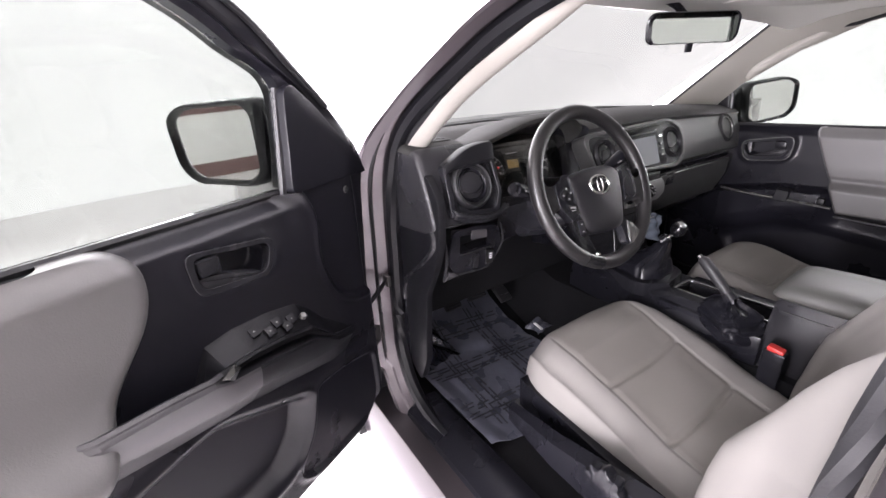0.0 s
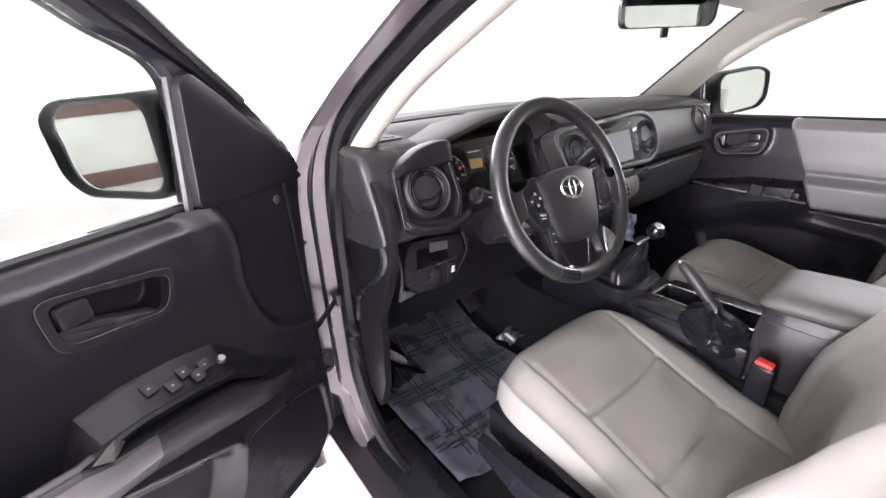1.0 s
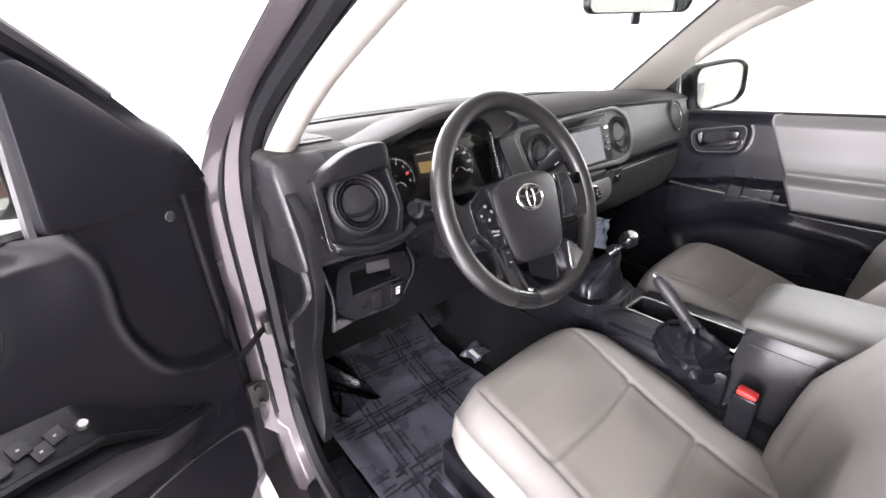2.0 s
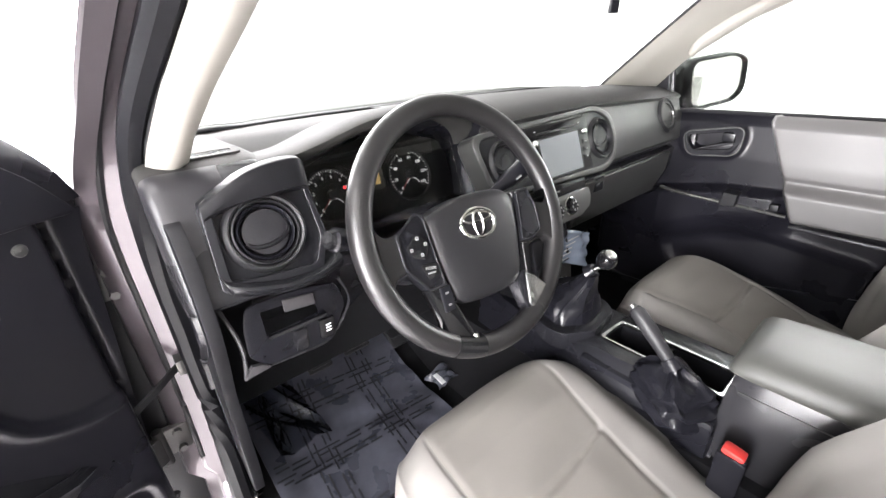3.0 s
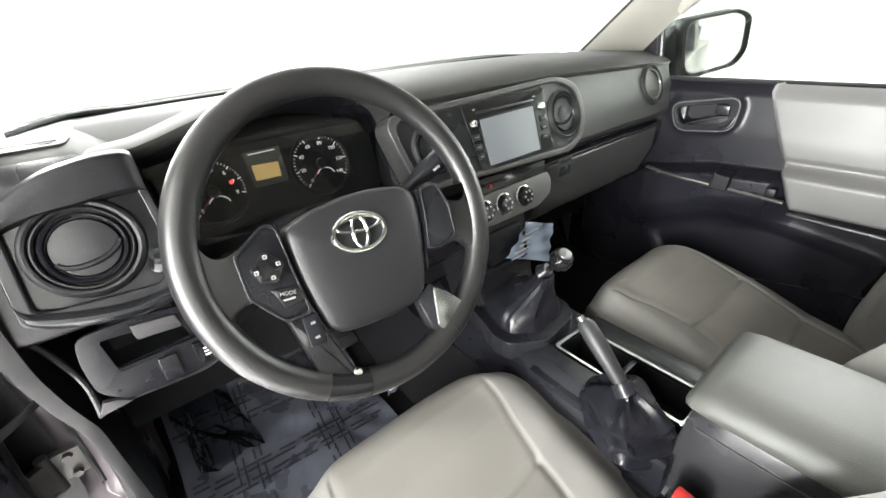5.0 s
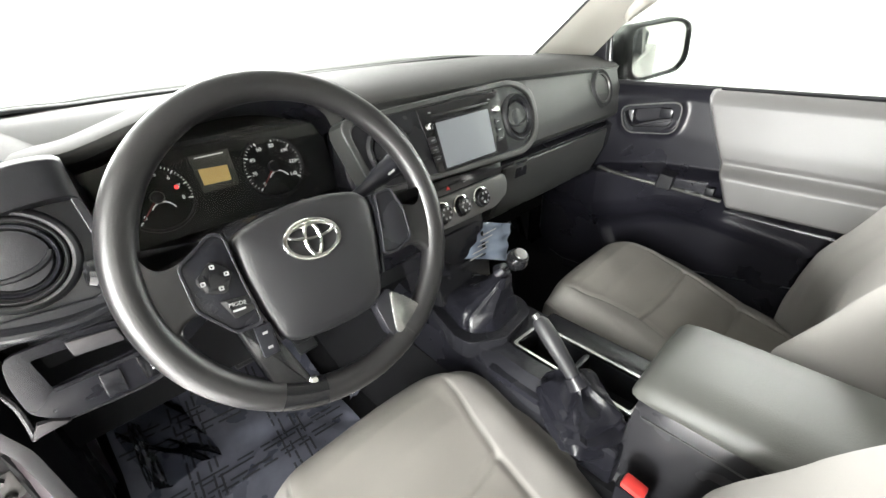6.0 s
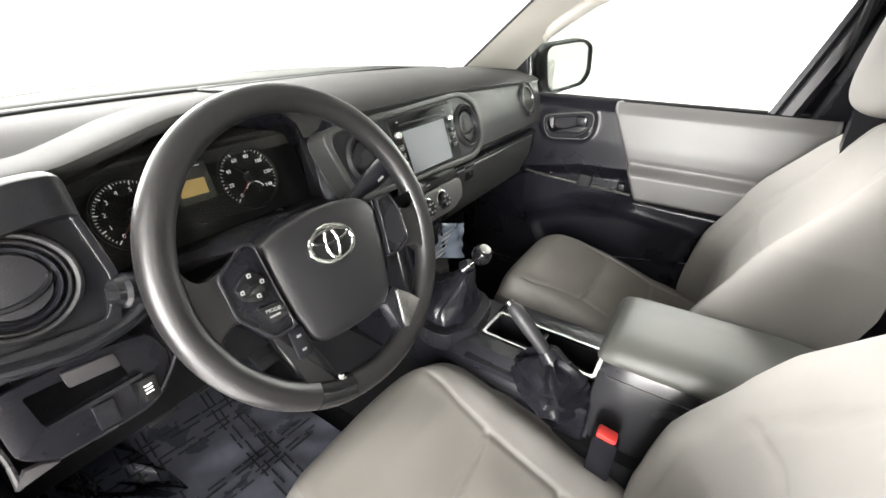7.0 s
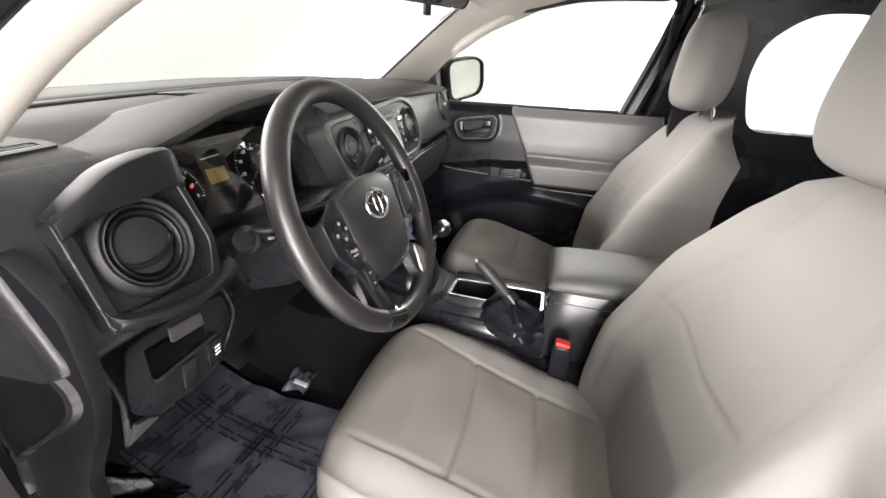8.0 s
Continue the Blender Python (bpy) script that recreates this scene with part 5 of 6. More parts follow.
def right_side():
    v = vent(0.602, 1.222, 0.050, DASH, 0.002, slats=True, y0=0.135)
    # glovebox latch
    la = part("glovebox_latch", xf(prism(rnd([(-0.022, -0.018), (0.026, -0.018), (0.024, 0.020), (-0.020, 0.020)], 0.004), -0.01, 0.005, 0.002), frame_at((0.222, 0.142, 1.092), (1, 0, 0), (0, -0.05, 1))), DARK, DASH, "dark glovebox latch")
    part("latch_rim", xf(ring_prism(rnd([(-0.026, -0.022), (0.030, -0.022), (0.028, 0.024), (-0.024, 0.024)], 0.004), rnd([(-0.022, -0.018), (0.026, -0.018), (0.024, 0.020), (-0.020, 0.020)], 0.004), -0.01, 0.003), frame_at((0.222, 0.142, 1.092), (1, 0, 0), (0, -0.05, 1))), GRAPHITE, la)
    part("latch_mark", xf(box(0.004, 0.002, 0.0055, 0.006, 0.010, 0.001, 0), frame_at((0.222, 0.142, 1.092), (1, 0, 0), (0, -0.05, 1))), CHROME, la)
    # door of the glovebox, proud of the lower dash
    gb = []
    for x in (0.155, 0.165, 0.3, 0.5, 0.64, 0.65):
        e = 0.006 if x in (0.155, 0.65) else 0.0
        gb.append([(x, 0.146 + e, 1.112), (x, 0.136 + e, 1.108), (x, 0.140 + e, 1.05), (x, 0.172 + e, 0.975), (x, 0.22, 0.945), (x, 0.24, 1.0)])
    part("glovebox_door", loft(gb), PANEL, DASH, "charcoal glovebox lid", sharp=25, edge=0.002)
    # passenger side lower wall
    kp = thing("kick_panel", "black passenger footwell side panel", "trim panel", (0.7, 0.4, 0.6), kind="structure")
    part("panel", box(0.715, 0.40, 0.88, 0.03, 0.62, 0.62, 0.01), BLACK, kp)


right_side()


def knee_panel():
    out = rnd([(-0.701, 1.140), (-0.60, 1.136), (-0.524, 1.112), (-0.511, 1.056), (-0.537, 1.008), (-0.553, 0.986), (-0.64, 0.990), (-0.668, 0.996), (-0.690, 0.985), (-0.685, 1.05)], 0.012)
    m = frame_at((0, 0.2796, 0), (1, 0, 0), (0, -0.12, 1)) @ Matrix.Diagonal((1, 1.0072, 1, 1))
    hole = [(-0.650, 1.101), (-0.572, 1.094), (-0.566, 1.058), (-0.648, 1.054)]
    cut = prism(rnd(hole, 0.004), -0.034, 0.02)
    k = part("knee_panel", xf(carve(prism(out, -0.04, 0.0, 0.005), cut), m), DARK, DASH, "charcoal lower panel with switches", edge=0.0015)
    face = rnd([(-0.668, 1.116), (-0.60, 1.116), (-0.534, 1.103), (-0.520, 1.056), (-0.545, 1.006), (-0.560, 0.996), (-0.655, 1.000), (-0.678, 1.03), (-0.676, 1.08)], 0.014)
    part("switch_panel", xf(carve(prism(face, 0.0003, 0.0035, 0.002), cut), m), BLACK, k, "glossy dark switch panel", sharp=30)
    part("coin_tray", xf(prism(rnd([(-0.649, 1.100), (-0.573, 1.093), (-0.567, 1.059), (-0.647, 1.055)], 0.004), -0.0338, -0.031), m), SOFTBLACK, k, "dark open coin tray")
    part("tray_lip", xf(loft([[(x, 1.056, 0.003), (x, 1.0575, 0.010), (x, 1.052, 0.010), (x, 1.050, 0.003)] for x in (-0.647, -0.60, -0.556)]), m), SATIN, k)
    part("tray_lid", xf(prism(rnd([(-0.618, 1.108), (-0.572, 1.101), (-0.570, 1.080), (-0.617, 1.086)], 0.003), 0.0028, 0.0062, 0.001), m), ARMGREY, k, "satin grey tray lid")
    part("blank_switch", xf(prism(rnd([(-0.610, 1.044), (-0.588, 1.042), (-0.590, 1.002), (-0.612, 1.004)], 0.003), 0.0, 0.006, 0.002), m), DARK, k)
    s = part("rocker_switch", xf(prism(rnd([(-0.570, 1.046), (-0.544, 1.044), (-0.544, 1.004), (-0.570, 1.006)], 0.003), 0.0, 0.007, 0.002), m), GLOSS, k, "black rocker switch with a white symbol")
    for dz in (-0.006, 0.0, 0.006):
        part("switch_mark", xf(box(-0.555, 1.026 + dz, 0.0072, 0.009, 0.0026, 0.0006, 0), m), WHITE, s)
    for pts, r in (([(-0.526, 1.106), (-0.511, 1.056), (-0.538, 1.008), (-0.560, 0.992), (-0.60, 0.992), (-0.660, 0.998)], 0.0024), ([(-0.701, 1.136), (-0.691, 1.10), (-0.683, 1.056), (-0.684, 1.02), (-0.688, 0.99)], 0.0036)):
        part("panel_edge", xf(tube(smooth_path([(x, z, -0.001) for x, z in pts], 5), r, 8), m), MID, k)
    part("corner_cap", xf(prism([(-0.690, 0.994), (-0.652, 0.998), (-0.664, 1.010), (-0.678, 1.014)], 0.0, 0.006, 0.002), m), ARMGREY, k)
    # inner panel down beside the column
    secs = []
    for x, b in ((-0.51, 1.0), (-0.46, 1.03), (-0.30, 1.04), (-0.20, 1.02), (-0.10, 0.99)):
        secs.append([(x, 0.17, 1.118), (x, 0.178, 1.08), (x, 0.20, b), (x, 0.26, b - 0.02), (x, 0.40, b), (x, 0.40, 1.11)])
    part("column_lower_panel", loft(secs), DARK, DASH)
    # footwell side trim with its raised rib
    kp = thing("footwell_trim", "black moulded footwell side trim beside the door opening", "trim panel", (-0.71, 0.3, 0.6), kind="structure")
    pm = frame_at((-0.722, 0, 0), (0, 1, 0), (0, 0, 1)) @ Matrix.Diagonal((1, 1, -1, 1))
    pl = rnd([(0.118, 1.20), (0.16, 1.25), (0.30, 1.25), (0.315, 1.0), (0.315, 0.70), (0.255, 0.655), (0.215, 0.75), (0.195, 0.95), (0.150, 1.03), (0.122, 1.10)], 0.02)
    part("side_plate", xf(prism(pl, -0.018, 0.0, 0.005), pm), SOFTBLACK, kp)
    mid = smooth_path([(0.172, 1.150, 0), (0.150, 1.128, 0), (0.141, 1.108, 0), (0.152, 1.080, 0), (0.21, 1.026, 0), (0.272, 0.978, 0), (0.290, 0.945, 0), (0.298, 0.90, 0)], 5)
    wd = [0.004, 0.005, 0.006, 0.006, 0.005, 0.004, 0.003, 0.002]
    secs = []
    for i, q in enumerate(mid):
        t = (mid[min(i + 1, len(mid) - 1)] - mid[max(i - 1, 0)]).normalized()
        w = float(np.interp(i, np.linspace(0, len(mid) - 1, 8), wd))
        nn = Vector((-t.y, t.x, 0)) * w
        secs.append([pm @ (q + nn), pm @ (q + nn * 0.55 + Vector((0, 0, 0.008))), pm @ (q - nn * 0.3 + Vector((0, 0, 0.006))), pm @ (q - nn)])
    part("trim_ridge", strip(secs), DARK, kp, "angled raised ridge", sharp=30)
    part("lower_side", box(-0.715, 0.42, 0.80, 0.02, 0.24, 0.42, 0.008), BLACK, kp)


knee_panel()


def instruments():
    cl = part("instrument_panel", xf(prism(rnd(pf([(-0.535, 1.268), (-0.20, 1.268), (-0.205, 1.145), (-0.53, 1.145)], 1.2), 0.02), -0.008, 0.0), fp(0, 1.2, 0, 0.245, 1.2)), DIAL, DASH, "dark instrument cluster with two dials", sharp=25)

    def dial(x, z, r, labels, a0, a1, needle):
        m = fp(x, z, 0.001, 0.245, 1.2)
        d = part("dial", xf(lathe([(0.0, 0.0), (r * 0.97, 0.0), (r, 0.003), (r * 1.06, 0.004), (r * 1.08, 0.0)], 48), m), DIAL, cl, "round gauge with white scale")
        n = len(labels)
        ticks, nums = [], []
        for i in range((n - 1) * 5 + 1):
            a = radians(a0 + (a1 - a0) * i / ((n - 1) * 5))
            big = i % 5 == 0
            ticks.append(xf(box(r * (0.90 if big else 0.93), 0, 0.0006, r * (0.12 if big else 0.06), 0.0014 if big else 0.0007, 0.0005, 0), pose(0, 0, 0, 0, 0, math.degrees(a))))
            if big and labels[i // 5]:
                nums.append(words(labels[i // 5], r * 0.175, Matrix.Translation((r * 0.70 * math.cos(a), r * 0.70 * math.sin(a), 0.0008))))
        part("scale_marks", xf(join(*ticks), m), WHITE, d)
        part("scale_numbers", xf(join(*nums), m), WHITE, d)
        arc = [Vector((r * 0.34 * math.cos(a) + r * 0.05, r * 0.34 * math.sin(a) - r * 0.50, 0.0008)) for a in np.linspace(0.3, 2.6, 14)]
        part("small_gauge", xf(tube(arc, 0.0008, 5), m), WHITE, d)
        part("needle", xf(loft([[(-0.006, -0.0018, 0.003), (-0.006, 0.0018, 0.003), (-0.006, 0, 0.005)], [(r * 0.8, -0.0005, 0.003), (r * 0.8, 0.0005, 0.003), (r * 0.8, 0, 0.0036)]]), m @ pose(0, 0, 0, 0, 0, needle)), NEEDLE, d)
        part("needle_hub", xf(lathe([(0.0, 0.008), (r * 0.17, 0.007), (r * 0.2, 0.0)], 24), m), BLACK, d)
    dial(-0.303, 1.208, 0.047, ["0", "20", "40", "60", "80", "100", "120", "140"], 225, -35, 225)
    dial(-0.470, 1.206, 0.045, ["0", "1", "2", "3", "4", "5", "6", "7", "8"], 225, -15, 225)
    m = fp(0, 1.2, 0.0012, 0.245, 1.2)
    sc = part("trip_display", xf(prism(rnd(pf([(-0.416, 1.262), (-0.359, 1.262), (-0.362, 1.196), (-0.414, 1.196)], 1.2), 0.004), 0, 0.001), m), LCD, cl, "small grey trip display")
    part("amber_readout", xf(prism(pf([(-0.409, 1.228), (-0.369, 1.226), (-0.371, 1.205), (-0.409, 1.206)], 1.2)[::-1], 0.0012, 0.0016), m), AMBER, sc, "amber lit readout")
    part("readout_line", xf(box(-0.388, 0.046, 0.0012, 0.04, 0.0016, 0.0005, 0), m), WHITE, sc)
    part("warning_lamp", xf(lathe([(0.0, 0.001), (0.0024, 0.001), (0.0028, 0.0)], 14), fp(-0.443, 1.213, 0.002, 0.245, 1.2)), REDLAMP, cl, "lit red warning lamp")
    part("cluster_lens", xf(prism(rnd(pf([(-0.535, 1.268), (-0.20, 1.268), (-0.205, 1.145), (-0.53, 1.145)], 1.2), 0.02), 0.024, 0.026), fp(0, 1.2, 0, 0.245, 1.2)), LENS, DASH, "clear lens over the gauges")


instruments()


def demister():
    m = frame_at((-0.640, 0.252, 1.3055), (1, 0.05, 0), (-0.05, 1, 0.03))
    o = rnd([(-0.056, -0.020), (0.040, -0.020), (0.048, 0.020), (-0.046, 0.023)], 0.01)
    i = rnd([(-0.042, -0.010), (0.030, -0.010), (0.035, 0.010), (-0.036, 0.012)], 0.006)
    v = part("demister_vent", xf(ring_prism(o, i, -0.01, 0.0012), m), DASHTOP, DASH, "slotted side demister")
    part("vent_floor", xf(prism(i, -0.012, -0.006), m), DIAL, v)
    for k in (-0.006, 0.002, 0.009):
        part("vent_slat", xf(box(-0.003, k, -0.002, 0.068, 0.002, 0.005, 0.0005), m), BLACK, v)
    # long defroster slot along the windscreen, then the paler strip at its foot
    def zs(x):
        return -0.010 * float(step(np.array(x), 0.42, 0.62)) + 0.005 * float(step(np.array(-x), 0.50, 0.58))
    xs = np.linspace(-0.66, 0.64, 44)
    part("defroster_slot", thick(strip([[(x, ws(x) - a, 1.3015 + zs(x) + h) for x in xs] for a, h in ((0.090, 0.002), (0.086, 0.0045), (0.050, 0.002), (0.047, -0.004))]), (0, 0, -0.004)), DIAL, DASH)
    part("screen_strip", thick(strip([[(x, ws(x) - 0.052 + (base_line(x) + 0.01 - ws(x) + 0.052) * a, 1.303 + zs(x) * (1 - a) + h) for x in xs] for a, h in ((0.0, -0.002), (0.02, 0.002), (0.15, 0.0025), (0.5, -0.004), (0.8, -0.009), (1.0, -0.013))]), (0, 0, -0.006)), SHELF, DASH, "paler strip along the windscreen", sharp=40)


demister()


# ---- steering wheel ----
def steering():
    ry = -5.0
    up = Vector((0, 0.423, 0.906))
    m = frame_at((-0.374, 0.0, 1.194), (1, -0.018, 0.0), up) @ pose(0, 0, 0, 0, 0, ry)
    st = thing("steering_wheel", "black four-spoke steering wheel with a padded hub", "steering wheel", (-0.374, 0.05, 1.15))
    R, r = 0.1735, 0.0162
    ring = [Vector((R * math.cos(a), R * math.sin(a), 0)) for a in np.linspace(0, 2 * math.pi, 96, endpoint=False)]
    part("rim", xf(tube(ring, r, 20, True, 1.0), m), RIMSKIN, st, "grained black rim worn shiny in places", sharp=80)
    # airbag cover: a shield with a bowed top, set below the rim
    hub = [(-0.083, 0.020), (-0.050, 0.034), (-0.010, 0.043), (0.030, 0.0455), (0.066, 0.042), (0.085, 0.028), (0.082, -0.016), (0.072, -0.066), (0.064, -0.092), (0.050, -0.102), (0.020, -0.107),
           (-0.020, -0.108), (-0.050, -0.105), (-0.064, -0.094), (-0.075, -0.055), (-0.081, -0.017)]
    hub = rnd(hub, 0.012, 4)
    rings = []
    for k, h in ((1.0, -0.030), (1.0, -0.002), (0.992, 0.003), (0.97, 0.007), (0.92, 0.0105), (0.80, 0.0135), (0.55, 0.0165), (0.25, 0.018), (0.02, 0.0185)):
        rings.append([(x * k, (y + 0.03) * k - 0.03, h) for x, y in hub])
    hb = part("hub_pad", xf(loft(rings), m), HUBSKIN, st, "black grained airbag cover", sharp=60)
    part("hub_back", xf(lathe([(0.0, -0.012), (0.056, -0.012), (0.056, -0.035), (0.045, -0.065), (0.0, -0.065)], 32), m @ Matrix.Translation((0, -0.03, 0))), BLACK, st)
    em = m @ Matrix.Translation((-0.004, -0.001, 0.0172))
    e = part("emblem", xf(tube([Vector((0.0305 * math.cos(a), 0.0205 * math.sin(a), 0.002)) for a in np.linspace(0, 2 * math.pi, 48, endpoint=False)], 0.0028, 8, True, 0.7), em), CHROME, hb, "plain oval chrome badge")
    part("emblem_bar", xf(tube([Vector((0.026 * math.cos(a), 0.0075 * math.sin(a) + 0.0085, 0.0025)) for a in np.linspace(0, 2 * math.pi, 40, endpoint=False)], 0.0021, 6, True, 0.7), em), CHROME, e)
    part("emblem_bar", xf(tube([Vector((0.0085 * math.cos(a), 0.0175 * math.sin(a), 0.0028)) for a in np.linspace(0, 2 * math.pi, 32, endpoint=False)], 0.0023, 6, True, 0.7), em), CHROME, e)

    for sgn in (-1, 1):
        fl = [(0.088, 0.033), (0.128, 0.017), (0.147, 0.010), (0.160, 0.040), (0.176, 0.0), (0.166, -0.078), (0.151, -0.060), (0.140, -0.046), (0.126, -0.043), (0.088, -0.050)]
        fl = rnd([(x * sgn, y) for x, y in fl], 0.012, 5)
        part("side_spoke", xf(prism(fl, -0.012, 0.0085, 0.006, 3), m), RIMSKIN, st, "rim skin flared into the spoke", sharp=50)
        # pod between cover and rim
        if sgn < 0:
            pod_line = [(-0.134, 0.006), (-0.099, 0.031), (-0.088, 0.027), (-0.083, -0.020), (-0.076, -0.072), (-0.103, -0.073), (-0.131, -0.039)]
        else:
            pod_line = [(0.089, 0.032), (0.114, 0.036), (0.126, 0.006), (0.126, -0.034), (0.098, -0.046), (0.080, -0.044), (0.086, -0.005)]
        po = rnd(pod_line, 0.006, 4)
        cx, cy = sum(p[0] for p in pod_line) / 7, sum(p[1] for p in pod_line) / 7
        pi_ = rnd([(cx + (x - cx) * 0.90, cy + (y - cy) * 0.92) for x, y in pod_line], 0.005, 4)
        pp = part("switch_pod", xf(ring_prism(po, pi_, -0.008, 0.0125), m), SATIN, st, "satin-edged spoke pod", sharp=25, edge=0.0012)
        part("pod_face", xf(prism(pi_, -0.008, 0.0100, 0.001), m), BLACK if sgn < 0 else DARK, pp)
        part("cover_gap", xf(tube([Vector((x, y, 0.006)) for x, y in ((-0.0875, 0.028), (-0.0835, -0.017), (-0.077, -0.060), (-0.066, -0.096))] if sgn < 0 else [Vector((x, y, 0.004)) for x, y in ((0.087, 0.032), (0.084, -0.016), (0.075, -0.066))], 0.0026, 6), m), SATIN, pp)
        lo = [(-0.104, -0.068), (-0.078, -0.070), (-0.066, -0.096), (-0.059, -0.113), (-0.046, -0.150), (-0.038, -0.168), (-0.081, -0.168), (-0.090, -0.122)] if sgn < 0 else [(0.050, -0.098), (0.070, -0.084), (0.088, -0.098), (0.120, -0.128), (0.102, -0.146), (0.078, -0.160), (0.060, -0.142)]
        lsp = part("lower_spoke", xf(prism(rnd(lo, 0.006, 4), -0.012, 0.008, 0.004), m), GLOSS if sgn < 0 else SATIN, st, "flat black lower spoke")
        a0, a1 = (-117.5, -102.0) if sgn < 0 else (-60.0, -49.0)
        cap = [Vector((R * math.cos(radians(a)), R * math.sin(radians(a)), 0.0)) for a in np.linspace(a0, a1, 10)]
        part("rim_saddle", xf(tube(cap, r * 1.035, 20), m), GLOSS if sgn < 0 else RIMSKIN, lsp, "spoke end wrapped over the rim")
        if sgn > 0:
            part("spoke_insert", xf(prism(rnd([(0.073, -0.090), (0.091, -0.102), (0.116, -0.127), (0.082, -0.154), (0.067, -0.141)], 0.005), 0.0075, 0.0115, 0.002), m), SILVER, lsp, "satin silver spoke insert")
        part("spoke_screw", xf(lathe([(0.0, 0.004), (0.004, 0.0035), (0.006, 0.0)], 12), m @ Matrix.Translation((-0.046, -0.152, 0.007) if sgn < 0 else (0.080, -0.148, 0.010))), CHROME, lsp)
        if sgn < 0:
            dia = rnd([(-0.124, -0.011), (-0.106, 0.005), (-0.089, -0.011), (-0.100, -0.031), (-0.118, -0.026)], 0.005)
            dp = part("direction_pad", xf(prism(dia, 0.009, 0.0155, 0.002), m), GLOSS, pp, "black diamond button pad")
            for dx, dy in ((0.0105, 0.001), (-0.0115, -0.003), (0.0, 0.0105), (0.0025, -0.0115)):
                part("button_mark", xf(ring_prism(rnd([(-0.0022, -0.0022), (0.0022, -0.0022), (0.0022, 0.0022), (-0.0022, 0.0022)], 0.001), rnd([(-0.0009, -0.0009), (0.0009, -0.0009), (0.0009, 0.0009), (-0.0009, 0.0009)], 0.0004), 0.0155, 0.0160), m @ Matrix.Translation((-0.1065 + dx, -0.0125 + dy, 0))), MARK, dp)
            part("mode_button", xf(prism(rnd([(-0.110, -0.036), (-0.082, -0.038), (-0.079, -0.054), (-0.100, -0.058)], 0.003), 0.009, 0.0125, 0.001), m), GLOSS, pp)
            part("mode_word", words("MODE", 0.0058, m @ Matrix.Translation((-0.0945, -0.0435, 0.0128)) @ pose(0, 0, 0, 0, 0, -6)), MARK, pp)
            part("mode_line", xf(box(-0.0945, -0.0495, 0.0128, 0.012, 0.0022, 0.0005, 0), m), MARK, pp)
            ph = part("phone_button", xf(box(-0.083, -0.085, 0.0085, 0.017, 0.034, 0.006, 0.002), m @ pose(0, 0, 0, 0, 0, 3)), BLACK, lsp)
            for dy in (-0.077, -0.093):
                part("phone_mark", xf(box(-0.083, dy, 0.0118, 0.005, 0.0026, 0.0006, 0), m @ pose(0, 0, 0, 0, 0, 3)), MARK, ph)
    # column shroud and stalks
    co = thing("steering_column", "black steering column shroud with two stalks", "steering column", (-0.374, 0.15, 1.1))
    c0, ax = Vector((-0.374, 0.0, 1.194)), Vector((0, 0.906, -0.423))
    rings = []
    for d, w, h in ((0.045, 0.050, 0.050), (0.055, 0.058, 0.056), (0.10, 0.066, 0.062), (0.18, 0.070, 0.066), (0.26, 0.06, 0.06)):
        c = c0 + ax * d + up * (-0.012)
        rings.append([c + Vector((1, 0, 0)) * w * math.copysign(abs(math.cos(a)) ** 0.7, math.cos(a)) + up * h * math.copysign(abs(math.sin(a)) ** 0.7, math.sin(a)) for a in np.linspace(0, 2 * math.pi, 32, endpoint=False)])
    part("shroud", loft(rings), DARK, co)
    for sgn in (-1, 1):
        root = c0 + ax * 0.085 + Vector((sgn * 0.05, 0, 0)) + up * 0.004
        tip = Vector((-0.565, 0.062, 1.210)) if sgn < 0 else Vector((-0.19, 0.055, 1.235))
        s = part("stalk", tube([root, root.lerp(tip, 0.35), root.lerp(tip, 0.6), root.lerp(tip, 0.72), root.lerp(tip, 0.96), tip], [0.008, 0.008, 0.010, 0.0145, 0.0165, 0.012], 14), BLACK, co, "black control stalk")
        part("stalk_end", tube([root.lerp(tip, 0.97), root.lerp(tip, 1.02)], [0.0145, 0.012], 14), GLOSS, s)
        part("stalk_mark", tube([root.lerp(tip, 0.75) + Vector((0, -0.0155, 0.002)), root.lerp(tip, 0.82) + Vector((0, -0.0162, 0.002))], 0.002, 6), MARK, s)


steering()


